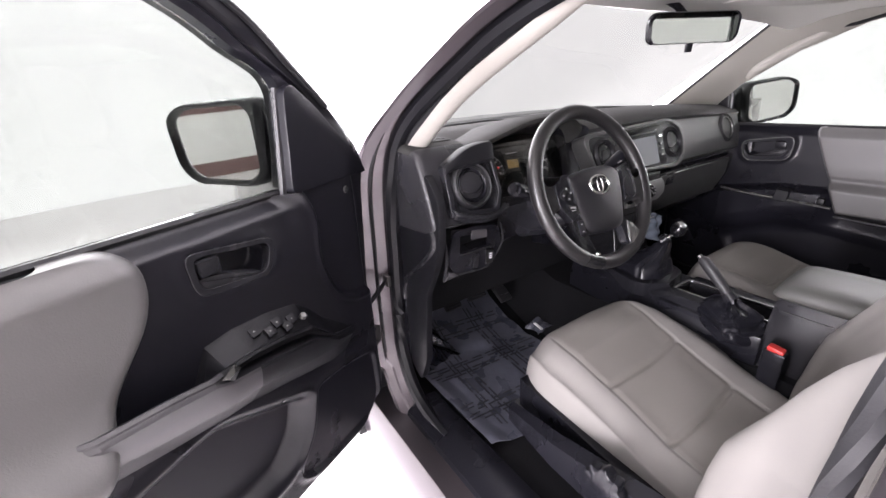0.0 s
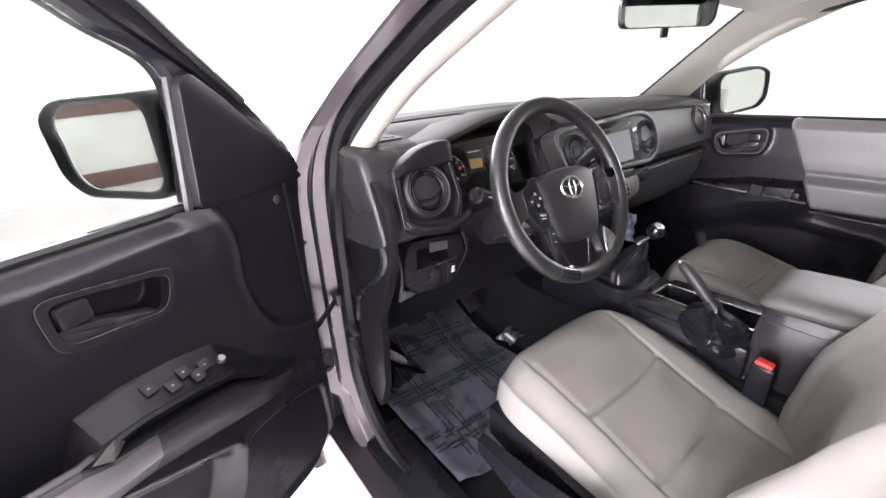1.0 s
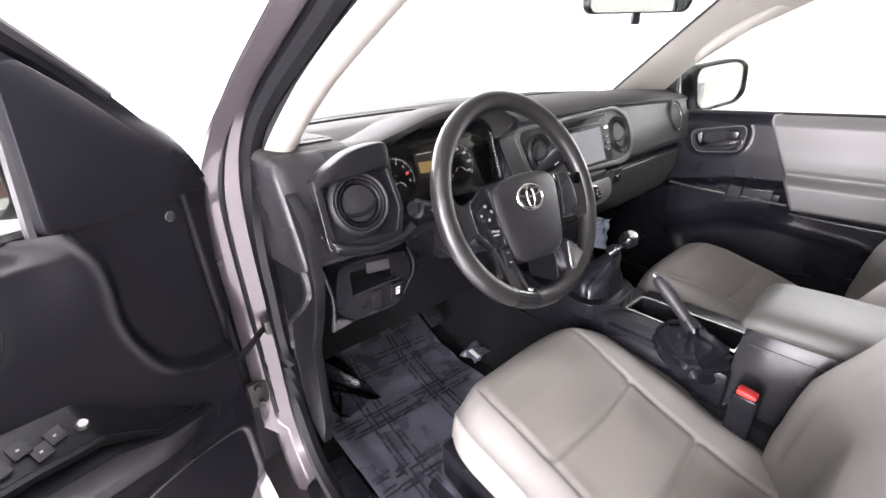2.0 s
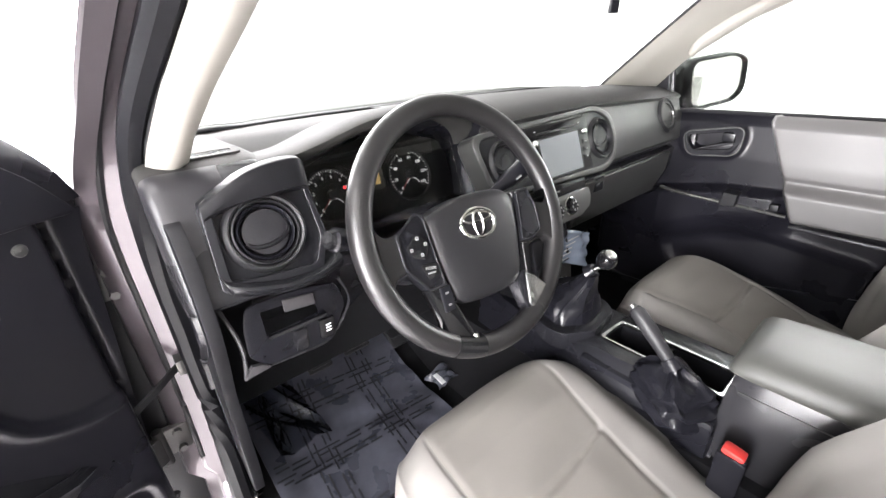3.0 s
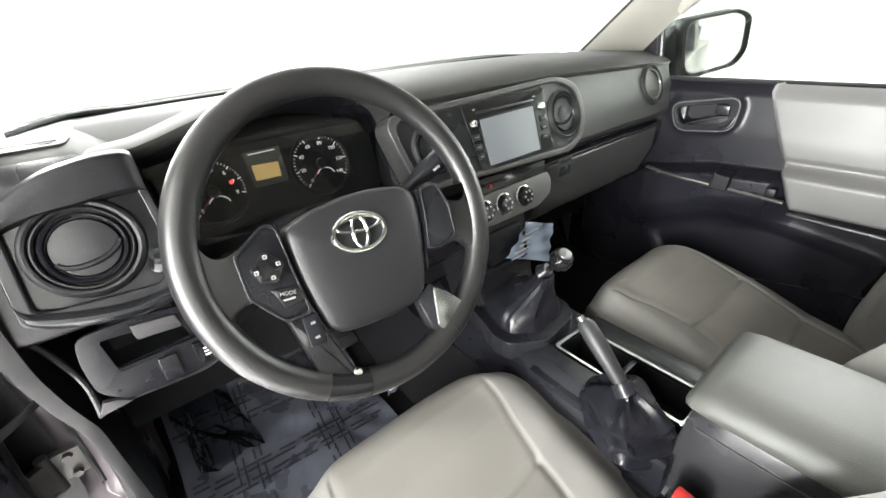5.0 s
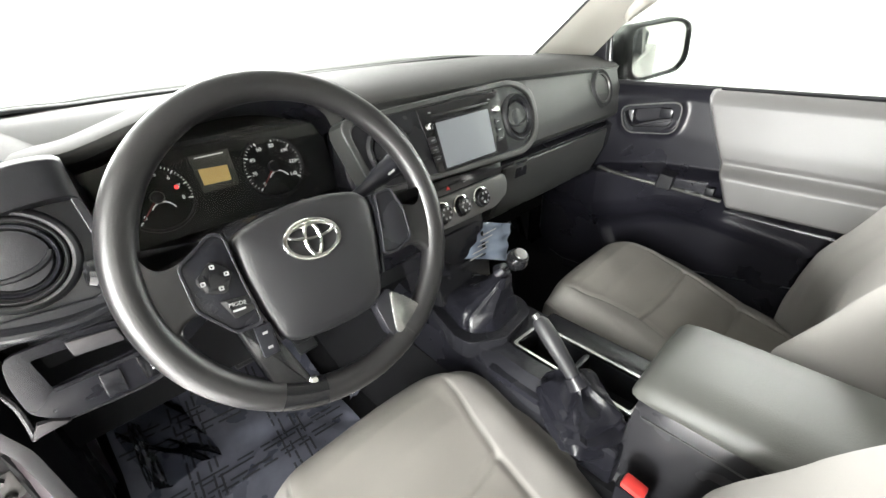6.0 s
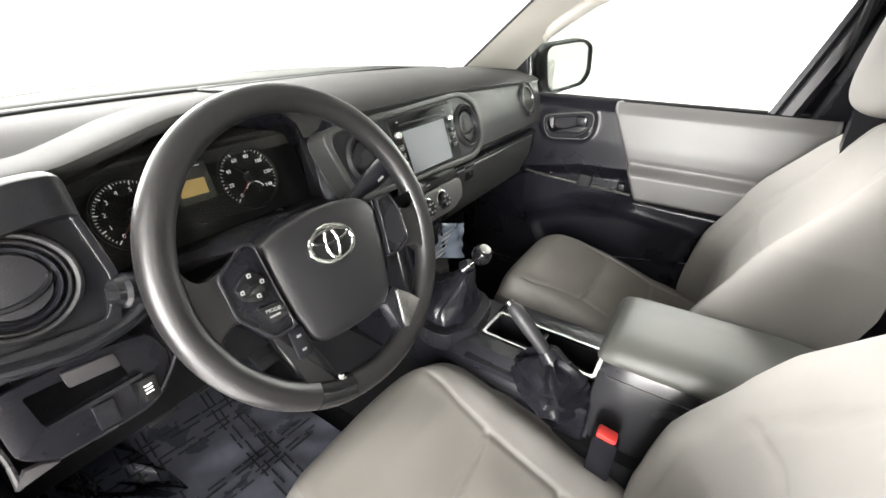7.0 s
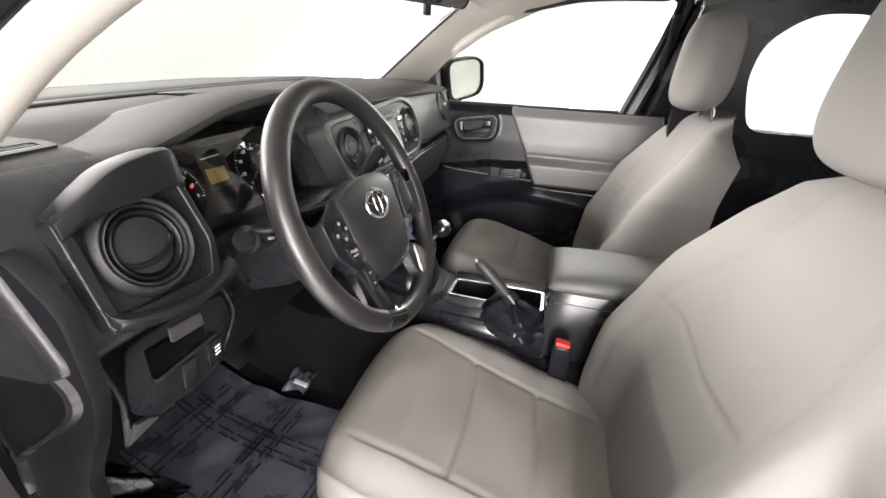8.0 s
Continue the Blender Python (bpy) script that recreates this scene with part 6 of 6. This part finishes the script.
# ---- centre console ----
def console():
    co = thing("centre_console", "black centre console with shifter, tray and handbrake", "console", (0, -0.1, 0.6))
    secs = []
    for y, hw, zt in ((0.26, 0.10, 0.86), (0.14, 0.115, 0.845), (0.05, 0.118, 0.838), (-0.048, 0.118, 0.835), (-0.050, 0.118, 0.775), (-0.2, 0.115, 0.772), (-0.31, 0.112, 0.770)):
        secs.append([(-hw - 0.01, y, 0.62), (-hw, y, zt - 0.06), (-hw + 0.012, y, zt - 0.012), (-hw + 0.028, y, zt), (hw - 0.028, y, zt), (hw - 0.012, y, zt - 0.012), (hw, y, zt - 0.06), (hw + 0.01, y, 0.62)])
    part("console_body", loft(secs), BLACK, co, sharp=30, edge=0.003)
    # graphite side blade by the driver
    bl = []
    for y, z0, z1, x in ((-0.015, 0.832, 0.842, -0.062), (-0.05, 0.80, 0.846, -0.078), (-0.12, 0.79, 0.850, -0.085), (-0.19, 0.79, 0.852, -0.082), (-0.24, 0.80, 0.845, -0.076)):
        bl.append([(x - 0.035, y, z0), (x - 0.03, y, (z0 + z1) / 2), (x, y, z1), (x + 0.035, y, z1), (x + 0.04, y, z0)])
    part("side_blade", loft(bl), SATIN, co)
    # deep tray with a bright rim, cheeks on both sides of it
    o = rnd([(-0.040, -0.052), (0.048, -0.056), (0.048, -0.296), (-0.044, -0.296)], 0.010)
    i = rnd([(-0.034, -0.060), (0.041, -0.063), (0.041, -0.287), (-0.037, -0.287)], 0.008)
    part("tray_wall", ring_prism(o, i, 0.772, 0.840), SOFTBLACK, co, sharp=25)
    part("tray_frame", ring_prism(o, i, 0.8402, 0.8475), BRIGHT, co, "bright satin tray frame", sharp=25, edge=0.0012)
    part("tray_floor", prism(i, 0.772, 0.782), SOFTBLACK, co)
    part("tray_divider", box(0.003, -0.172, 0.815, 0.076, 0.012, 0.050, 0.004), BLACK, co)
    part("power_socket", xf(lathe([(0.0, 0.004), (0.010, 0.004), (0.012, 0.0)], 18), Matrix.Translation((0.006, -0.11, 0.783))), STEEL, co)
    for x0, x1, z1 in ((-0.113, -0.040, 0.834), (0.048, 0.113, 0.836)):
        part("console_cheek", box((x0 + x1) / 2, -0.176, 0.79, x1 - x0, 0.256, 2 * (z1 - 0.79), 0.010), BLACK if x0 < 0 else DARK, co)
    # shifter base and boot
    sh = thing("gear_shifter", "black manual shifter with vinyl boot and polished knob", "gear lever", (0, 0.05, 0.84))
    oc = rnd([(-0.117, 0.030), (-0.112, -0.006), (-0.052, -0.046), (0.045, -0.036), (0.075, 0.0), (0.082, 0.105), (0.04, 0.152), (-0.082, 0.145)], 0.015)
    ic = rnd([(-0.090, 0.034), (-0.086, 0.010), (-0.045, -0.020), (0.036, -0.012), (0.056, 0.014), (0.060, 0.098), (0.028, 0.132), (-0.064, 0.126)], 0.012)
    part("boot_frame", ring_prism(oc, ic, 0.82, 0.862), SATIN, sh, sharp=25, edge=0.002)
    rings = []
    for k, z, dx, dy, fold in ((1.02, 0.852, 0, 0, 0.0), (1.0, 0.868, 0.0, 0.0, 0.02), (0.90, 0.889, 0.0, -0.002, 0.05), (0.80, 0.900, 0.002, -0.006, 0.07), (0.70, 0.906, 0.004, -0.012, 0.03), (0.55, 0.918, 0.004, -0.022, 0.07), (0.44, 0.926, 0.005, -0.030, 0.02), (0.32, 0.942, 0.006, -0.042, 0.05), (0.20, 0.962, 0.007, -0.052, 0.03)):
        c = Vector((-0.006, 0.060, 0))
        n = len(ic)
        rings.append([((x + 0.006) * k * (1 + fold * math.sin(7 * 2 * math.pi * a / n + 30 * z)) + c.x + dx, (y - 0.060) * k * (1 + fold * math.cos(6 * 2 * math.pi * a / n - 24 * z)) + c.y + dy, z + 0.05 * fold * math.sin(4 * 2 * math.pi * a / n + 1.0)) for a, (x, y) in enumerate(ic)])
    part("shift_boot", loft(rings), BLACK, sh, "wrinkled black vinyl boot")
    part("shift_collar", tube([(0.0, 0.016, 0.962), (0.003, 0.004, 0.976)], [0.017, 0.012], 16), SATIN, sh)
    part("shift_lever", tube([(0.0, 0.012, 0.965), (0.006, -0.018, 0.998)], 0.006, 10), CHROME, sh)
    kb = [(0.0, 0.040), (0.010, 0.039), (0.018, 0.034), (0.0215, 0.024), (0.0205, 0.014), (0.015, 0.004), (0.010, 0.0), (0.0, 0.0)]
    part("shift_knob", xf(lathe(kb[::-1], 24), frame_at((0.005, -0.012, 0.986), (1, 0, 0), (0, 0.9, 0.42))), GLOSS, sh, "dark knob with a satin metal top")
    part("knob_cap", xf(lathe([(0.013, 0.037), (0.012, 0.0405), (0.0, 0.0415)], 20), frame_at((0.005, -0.012, 0.986), (1, 0, 0), (0, 0.9, 0.42))), GRAPHITE, sh)
    # handbrake
    hb = thing("handbrake", "black handbrake lever with a wrinkled vinyl boot", "handbrake", (-0.09, -0.22, 0.83))
    rings = []
    turn = radians(-28)
    for k, z, dy in ((1.04, 0.806, 0.000), (1.14, 0.814, 0.001), (1.16, 0.822, 0.002), (1.06, 0.830, 0.003), (1.14, 0.837, 0.004), (1.12, 0.846, 0.005), (0.98, 0.851, 0.006), (1.02, 0.857, 0.007), (0.98, 0.864, 0.008), (0.83, 0.869, 0.008), (0.76, 0.875, 0.009), (0.55, 0.880, 0.010), (0.34, 0.886, 0.011), (0.27, 0.896, 0.012)):
        ring_ = []
        for a in np.linspace(0, 2 * math.pi, 48, endpoint=False):
            px = 0.050 * k * math.copysign(abs(math.cos(a)) ** 0.55, math.cos(a)) * (1 + 0.05 * math.sin(5 * a + z * 160) + 0.03 * math.sin(11 * a - z * 240))
            py = 0.062 * k * math.copysign(abs(math.sin(a)) ** 0.55, math.sin(a)) * (1 + 0.05 * math.cos(4 * a + z * 150) + 0.03 * math.cos(9 * a + z * 210))
            ring_.append((-0.080 + px * math.cos(turn) - py * math.sin(turn), -0.226 + dy + px * math.sin(turn) + py * math.cos(turn), z + 0.004 * math.sin(5 * a) + 0.002 * math.sin(9 * a + 70 * z)))
        rings.append(ring_)
    part("brake_boot", loft(rings), BLACK, hb, "wrinkled black vinyl boot")
    part("brake_collar", tube([(-0.088, -0.218, 0.892), (-0.087, -0.205, 0.906)], [0.020, 0.015], 16), SATIN, hb)
    part("brake_lever", tube([(-0.088, -0.215, 0.896), (-0.087, -0.19, 0.922), (-0.086, -0.165, 0.947), (-0.084, -0.138, 0.971), (-0.084, -0.130, 0.977)], [0.0105, 0.0125, 0.0145, 0.0140, 0.009], 16), RUBBER, hb, "grained black grip")
    part("release_button", tube([(-0.084, -0.131, 0.976), (-0.084, -0.124, 0.982)], 0.006, 10), GRAPHITE, hb)
    # armrest box
    ar = thing("armrest_box", "console box with padded grey armrest lid", "armrest", (0, -0.45, 0.6))
    secs = []
    for y, zt, k in ((-0.298, 0.88, 0.93), (-0.303, 0.925, 0.96), (-0.314, 0.936, 0.99), (-0.35, 0.939, 1.0), (-0.50, 0.939, 1.0), (-0.62, 0.939, 1.0)):
        secs.append([(-0.096 * k, y, 0.62), (-0.093 * k, y, 0.80), (-0.090 * k, y, zt - 0.010), (-0.083 * k, y, zt), (0.083 * k, y, zt), (0.090 * k, y, zt - 0.010), (0.093 * k, y, 0.80), (0.096 * k, y, 0.62)])
    part("box_body", loft(secs), MID, ar, "charcoal console box", sharp=35)
    part("joint_strip", box(-0.0908, -0.47, 0.908, 0.0036, 0.31, 0.0018, 0.0006), GRAPHITE, ar)
    lid = []
    for y, z0, z1, k in ((-0.293, 0.944, 0.950, 0.88), (-0.296, 0.939, 0.959, 0.94), (-0.304, 0.937, 0.968, 0.98), (-0.325, 0.936, 0.973, 1.0), (-0.40, 0.936, 0.977, 1.0), (-0.55, 0.936, 0.979, 1.0), (-0.61, 0.936, 0.975, 0.98), (-0.62, 0.94, 0.96, 0.94)):
        w = 0.096 * k
        lid.append([(-w + 0.005, y, z0), (-w - 0.002, y, z0 + 0.14 * (z1 - z0)), (-w - 0.001, y, z0 + 0.40 * (z1 - z0)), (-w + 0.005, y, z0 + 0.76 * (z1 - z0)), (-w + 0.018, y, z1 - 0.002), (-w * 0.4, y, z1 + 0.002), (w * 0.4, y, z1 + 0.002), (w - 0.018, y, z1 - 0.002), (w - 0.005, y, z0 + 0.76 * (z1 - z0)), (w + 0.001, y, z0 + 0.40 * (z1 - z0)), (w + 0.002, y, z0 + 0.14 * (z1 - z0)), (w - 0.005, y, z0)])
    part("armrest_lid", loft(lid), LIDGREY, ar, "padded grey vinyl lid", sharp=60)


console()


# ---- floor covering, pedals ----
def floor_film():
    fm = thing("floor_film", "blue-grey printed protective film, wrinkled, over the driver footwell", "floor mat", (-0.48, 0.25, 0.59))

    def base_z(x, y):
        return np.interp(y, [-0.1, 0.30, 0.40, 0.50, 0.62], [0.600, 0.602, 0.618, 0.665, 0.79]) + 0.02 * step(-(x + 0.62), 0, 0.06)

    def fn(U, V):
        x = -0.685 + U * 0.42
        y = 0.0 + V * 0.56 - 0.20 * (x + 0.66) * (1 - V) + 0.04 * (x + 0.48)
        z = base_z(x, y) + 0.0025 * np.sin(37 * x + 3 * np.sin(19 * y)) * np.cos(29 * y) + 0.002 * np.sin(90 * (x + 0.6 * y)) * step(np.sin(11 * x - 7 * y), 0.2, 0.9)
        return np.stack([x, y, z], -1)
    sheet = part("film_sheet", thick(grid(90, 110, fn), (0, 0, -0.002)), FILM, fm, sharp=80)
    # printed rows that cannot be read: short bars in paired lines, crossing in a plaid
    rng = random.Random(4)
    bars = []

    def bar(x, y, a, ln):
        z = float(base_z(np.array(x), np.array(y))) + 0.0062
        dz = float(base_z(np.array(x), np.array(y + 0.01)) - base_z(np.array(x), np.array(y - 0.01))) / 0.02
        m = Matrix.Translation((x, y, z)) @ pose(0, 0, 0, math.degrees(math.atan(dz)), 0, 0) @ pose(0, 0, 0, 0, 0, a)
        bars.append(xf(box(0, 0, 0, ln, 0.0044, 0.001, 0), m))
    for c in (-0.575, -0.40):
        for off in (-0.027, -0.014, 0.010, 0.023):
            y = 0.05
            while y < 0.50:
                ln = rng.uniform(0.018, 0.045)
                bar(c + off + 0.08 * (y - 0.2), y, 84, ln)
                y += ln + rng.uniform(0.004, 0.012)
    for c in (0.09, 0.27, 0.43):
        for off in (-0.027, -0.014, 0.010, 0.023):
            x = -0.66
            while x < -0.28:
                ln = rng.uniform(0.018, 0.045)
                bar(x, c + off - 0.10 * (x + 0.48), -6, ln)
                x += ln + rng.uniform(0.004, 0.012)
    tagged(part("film_print", join(*bars), PRINT, sheet), kind="stuff")

    # loose crumpled edge of clear film by the sill
    def fn2(U, V):
        y = 0.33 + V * 0.23
        x = -0.660 + U * 0.12 + 0.012 * np.sin(23 * y)
        z = base_z(x, y) + 0.006 + 0.022 * U * (1 - U) * 4 * (0.5 + 0.5 * np.sin(47 * y + 6 * U)) + 0.006 * np.sin(71 * y + 11 * U) * np.sin(9 * U + 31 * y)
        return np.stack([x, y, z], -1)
    part("crumpled_edge", thick(grid(24, 80, fn2), (0, 0, -0.001)), CLEARFILM, fm, "crumpled clear film edge", sharp=25)


floor_film()


def pedals():
    for name, x, w, h, y, z, tilt in (("clutch_pedal", -0.50, 0.06, 0.055, 0.42, 0.755, -50), ("brake_pedal", -0.40, 0.07, 0.055, 0.42, 0.76, -50), ("accelerator_pedal", -0.27, 0.05, 0.15, 0.46, 0.73, -58)):
        p = thing(name, "black rubber " + name.replace("_", " ") + " on a steel arm", "pedal", (x, y, 0.62), "pedals")
        m = Matrix.Translation((x, y, z)) @ pose(0, 0, 0, 90 + tilt)
        part("pedal_pad", xf(box(0, 0, 0, w, h, 0.016, 0.005), m), RUBBER, p)
        for k in range(4):
            part("pad_rib", xf(box(0, (k - 1.5) * h / 4.6, 0.009, w * 0.8, 0.005, 0.004, 0.001), m), RUBBER, p)
        part("pedal_arm", tube(smooth_path([(x, y + 0.01, z), (x, y + 0.07, z + 0.08), (x, y + 0.10, z + 0.22), (x, y + 0.08, z + 0.32)], 4), 0.008, 8), STEEL, p)

    rng = random.Random(9)
    for label, x0, y0, lx, ly, h, mat in (("crumpled dark film scrap on the footwell carpet", -0.215, 0.285, 0.075, 0.06, 0.016, FILM), ("crumpled clear film strip beside the sill", -0.638, 0.375, 0.026, 0.12, 0.022, CLEARFILM)):
        s = thing("film_scrap", label, "plastic film", (x0, y0, 0.60), "film scraps")
        ph = [rng.uniform(0, 6) for _ in range(4)]

        def fn(U, V):
            x = x0 + (U - 0.5) * lx * (1 + 0.2 * np.sin(5 * V + ph[0]))
            y = y0 + (V - 0.5) * ly
            z = 0.612 + (0.034 if lx < 0.05 else 0.0) + (0.50 * np.clip(y - 0.32, 0, 1) if lx < 0.05 else 0.0) + h * (np.abs(np.sin(4.1 * U + 6 * V + ph[1])) * 0.8 + 0.5 * np.abs(np.sin(9 * V - 3 * U + ph[2]))) * (1 - (2 * U - 1) ** 4)
            return np.stack([x, y, z], -1)
        part("scrap_sheet", thick(grid(14, 26, fn), (0, 0, -0.001)), mat, s, sharp=20)
        if lx > 0.05:
            # A glint on the plastic, made as a white, faintly glowing plate.
            part("glint_tag", xf(box(0, 0, 0, 0.020, 0.034, 0.002, 0.0005), pose(-0.243, 0.268, 0.635, 25, 20, 20)), WHITE, s, "small white glowing plate in place of a glint on the film")


pedals()


# ---- interior mirror, visors ----
def inner_mirror():
    m = look((-0.008, 0.018, 1.522), (-0.33, -0.70, 1.47)) @ pose(0, 0, 0, 0, 180, 0)
    rm = thing("interior_mirror", "black-framed interior mirror on a windscreen mount", "mirror", (0.0, 0.1, 1.53))
    f = rnd([(-0.115, -0.022), (-0.105, -0.032), (0.105, -0.032), (0.118, -0.018), (0.118, 0.024), (0.105, 0.034), (-0.105, 0.034), (-0.118, 0.018)], 0.012)
    rr = [[(x * k, y * k, z) for x, y in f] for z, k in ((0.0, 0.97), (0.005, 1.03), (0.0, 1.07), (-0.012, 1.06), (-0.028, 0.85), (-0.036, 0.4))]
    m2 = m @ Matrix.Diagonal((1, 1, 1, 1))
    h = part("mirror_housing", xf(loft(rr, True, True), m2), BLACK, rm)
    part("mirror_glass", xf(prism(f, -0.002, 0.002), m2), MIRROR, rm, "silvered mirror glass")
    part("dip_lever", xf(box(0.0, -0.043, -0.008, 0.016, 0.022, 0.010, 0.003), m2), BLACK, rm)
    part("mirror_stem", tube(smooth_path([(0.01, 0.04, 1.535), (0.0, 0.07, 1.575), (0.0, 0.11, 1.60)], 5), 0.009, 10), BLACK, rm)
    for s in (-1, 1):
        v = thing("sun_visor", "light grey cloth sun visor folded up", "sun visor", (s * 0.33, 0.0, 1.59), "sun visors")
        part("visor_board", box(s * 0.33, -0.05, 1.590, 0.40, 0.16, 0.018, 0.008), HEADLINER, v)
        part("visor_pivot", tube([(s * 0.12, 0.03, 1.598), (s * 0.16, 0.03, 1.592)], 0.006, 8), BLACK, v)


inner_mirror()


# ---- hinges and check strap at the open door ----
def hinges():
    # Added black sheet: the gap's shade ahead of the pillar, as a solid.
    post = thing("door_gap_shade", "black panel standing in for the shade in the door gap", "body panel", (-0.80, 0.39, 0.5), kind="structure")
    part("gap_shade_panel", box(-0.815, 0.395, 0.82, 0.13, 0.02, 0.76, 0.004), RUBBER, post)
    for z in (1.12, 0.78):
        h = thing("door_hinge", "dark steel door hinge with bolts", "hinge", (-0.81, 0.34, z), "door hinges")
        part("hinge_leaf", box(-0.805, 0.370, z, 0.05, 0.016, 0.06, 0.005), STEEL, h)
        part("hinge_leaf", xf(box(0, 0, 0, 0.05, 0.016, 0.06, 0.005), Matrix.Translation((-0.850, 0.345, z)) @ pose(0, 0, 0, 0, 0, 30)), STEEL, h)
        part("hinge_pin", tube([(-0.828, 0.36, z - 0.04), (-0.828, 0.36, z + 0.04)], 0.009, 12), STEEL, h)
        for dz in (-0.02, 0.02):
            part("hinge_bolt", xf(lathe([(0.0, 0.008), (0.007, 0.008), (0.008, 0.0)], 6), Matrix.Translation((-0.80, 0.361, z + dz)) @ pose(0, 0, 0, 90, 0, 0)), STEEL, h)
    c = thing("check_strap", "dark steel door check strap with a bracket", "door check", (-0.79, 0.33, 0.93))
    part("strap", loft([[(-0.755, 0.335, 0.945), (-0.755, 0.335, 0.957), (-0.752, 0.345, 0.957), (-0.752, 0.345, 0.945)], [(-0.80, 0.30, 0.935), (-0.80, 0.30, 0.947), (-0.797, 0.31, 0.947), (-0.797, 0.31, 0.935)], [(-0.85, 0.265, 0.925), (-0.85, 0.265, 0.937), (-0.847, 0.275, 0.937), (-0.847, 0.275, 0.925)]]), RUBBER, c)
    part("bracket", box(-0.757, 0.335, 0.951, 0.012, 0.03, 0.03, 0.003), STEEL, c)


hinges()
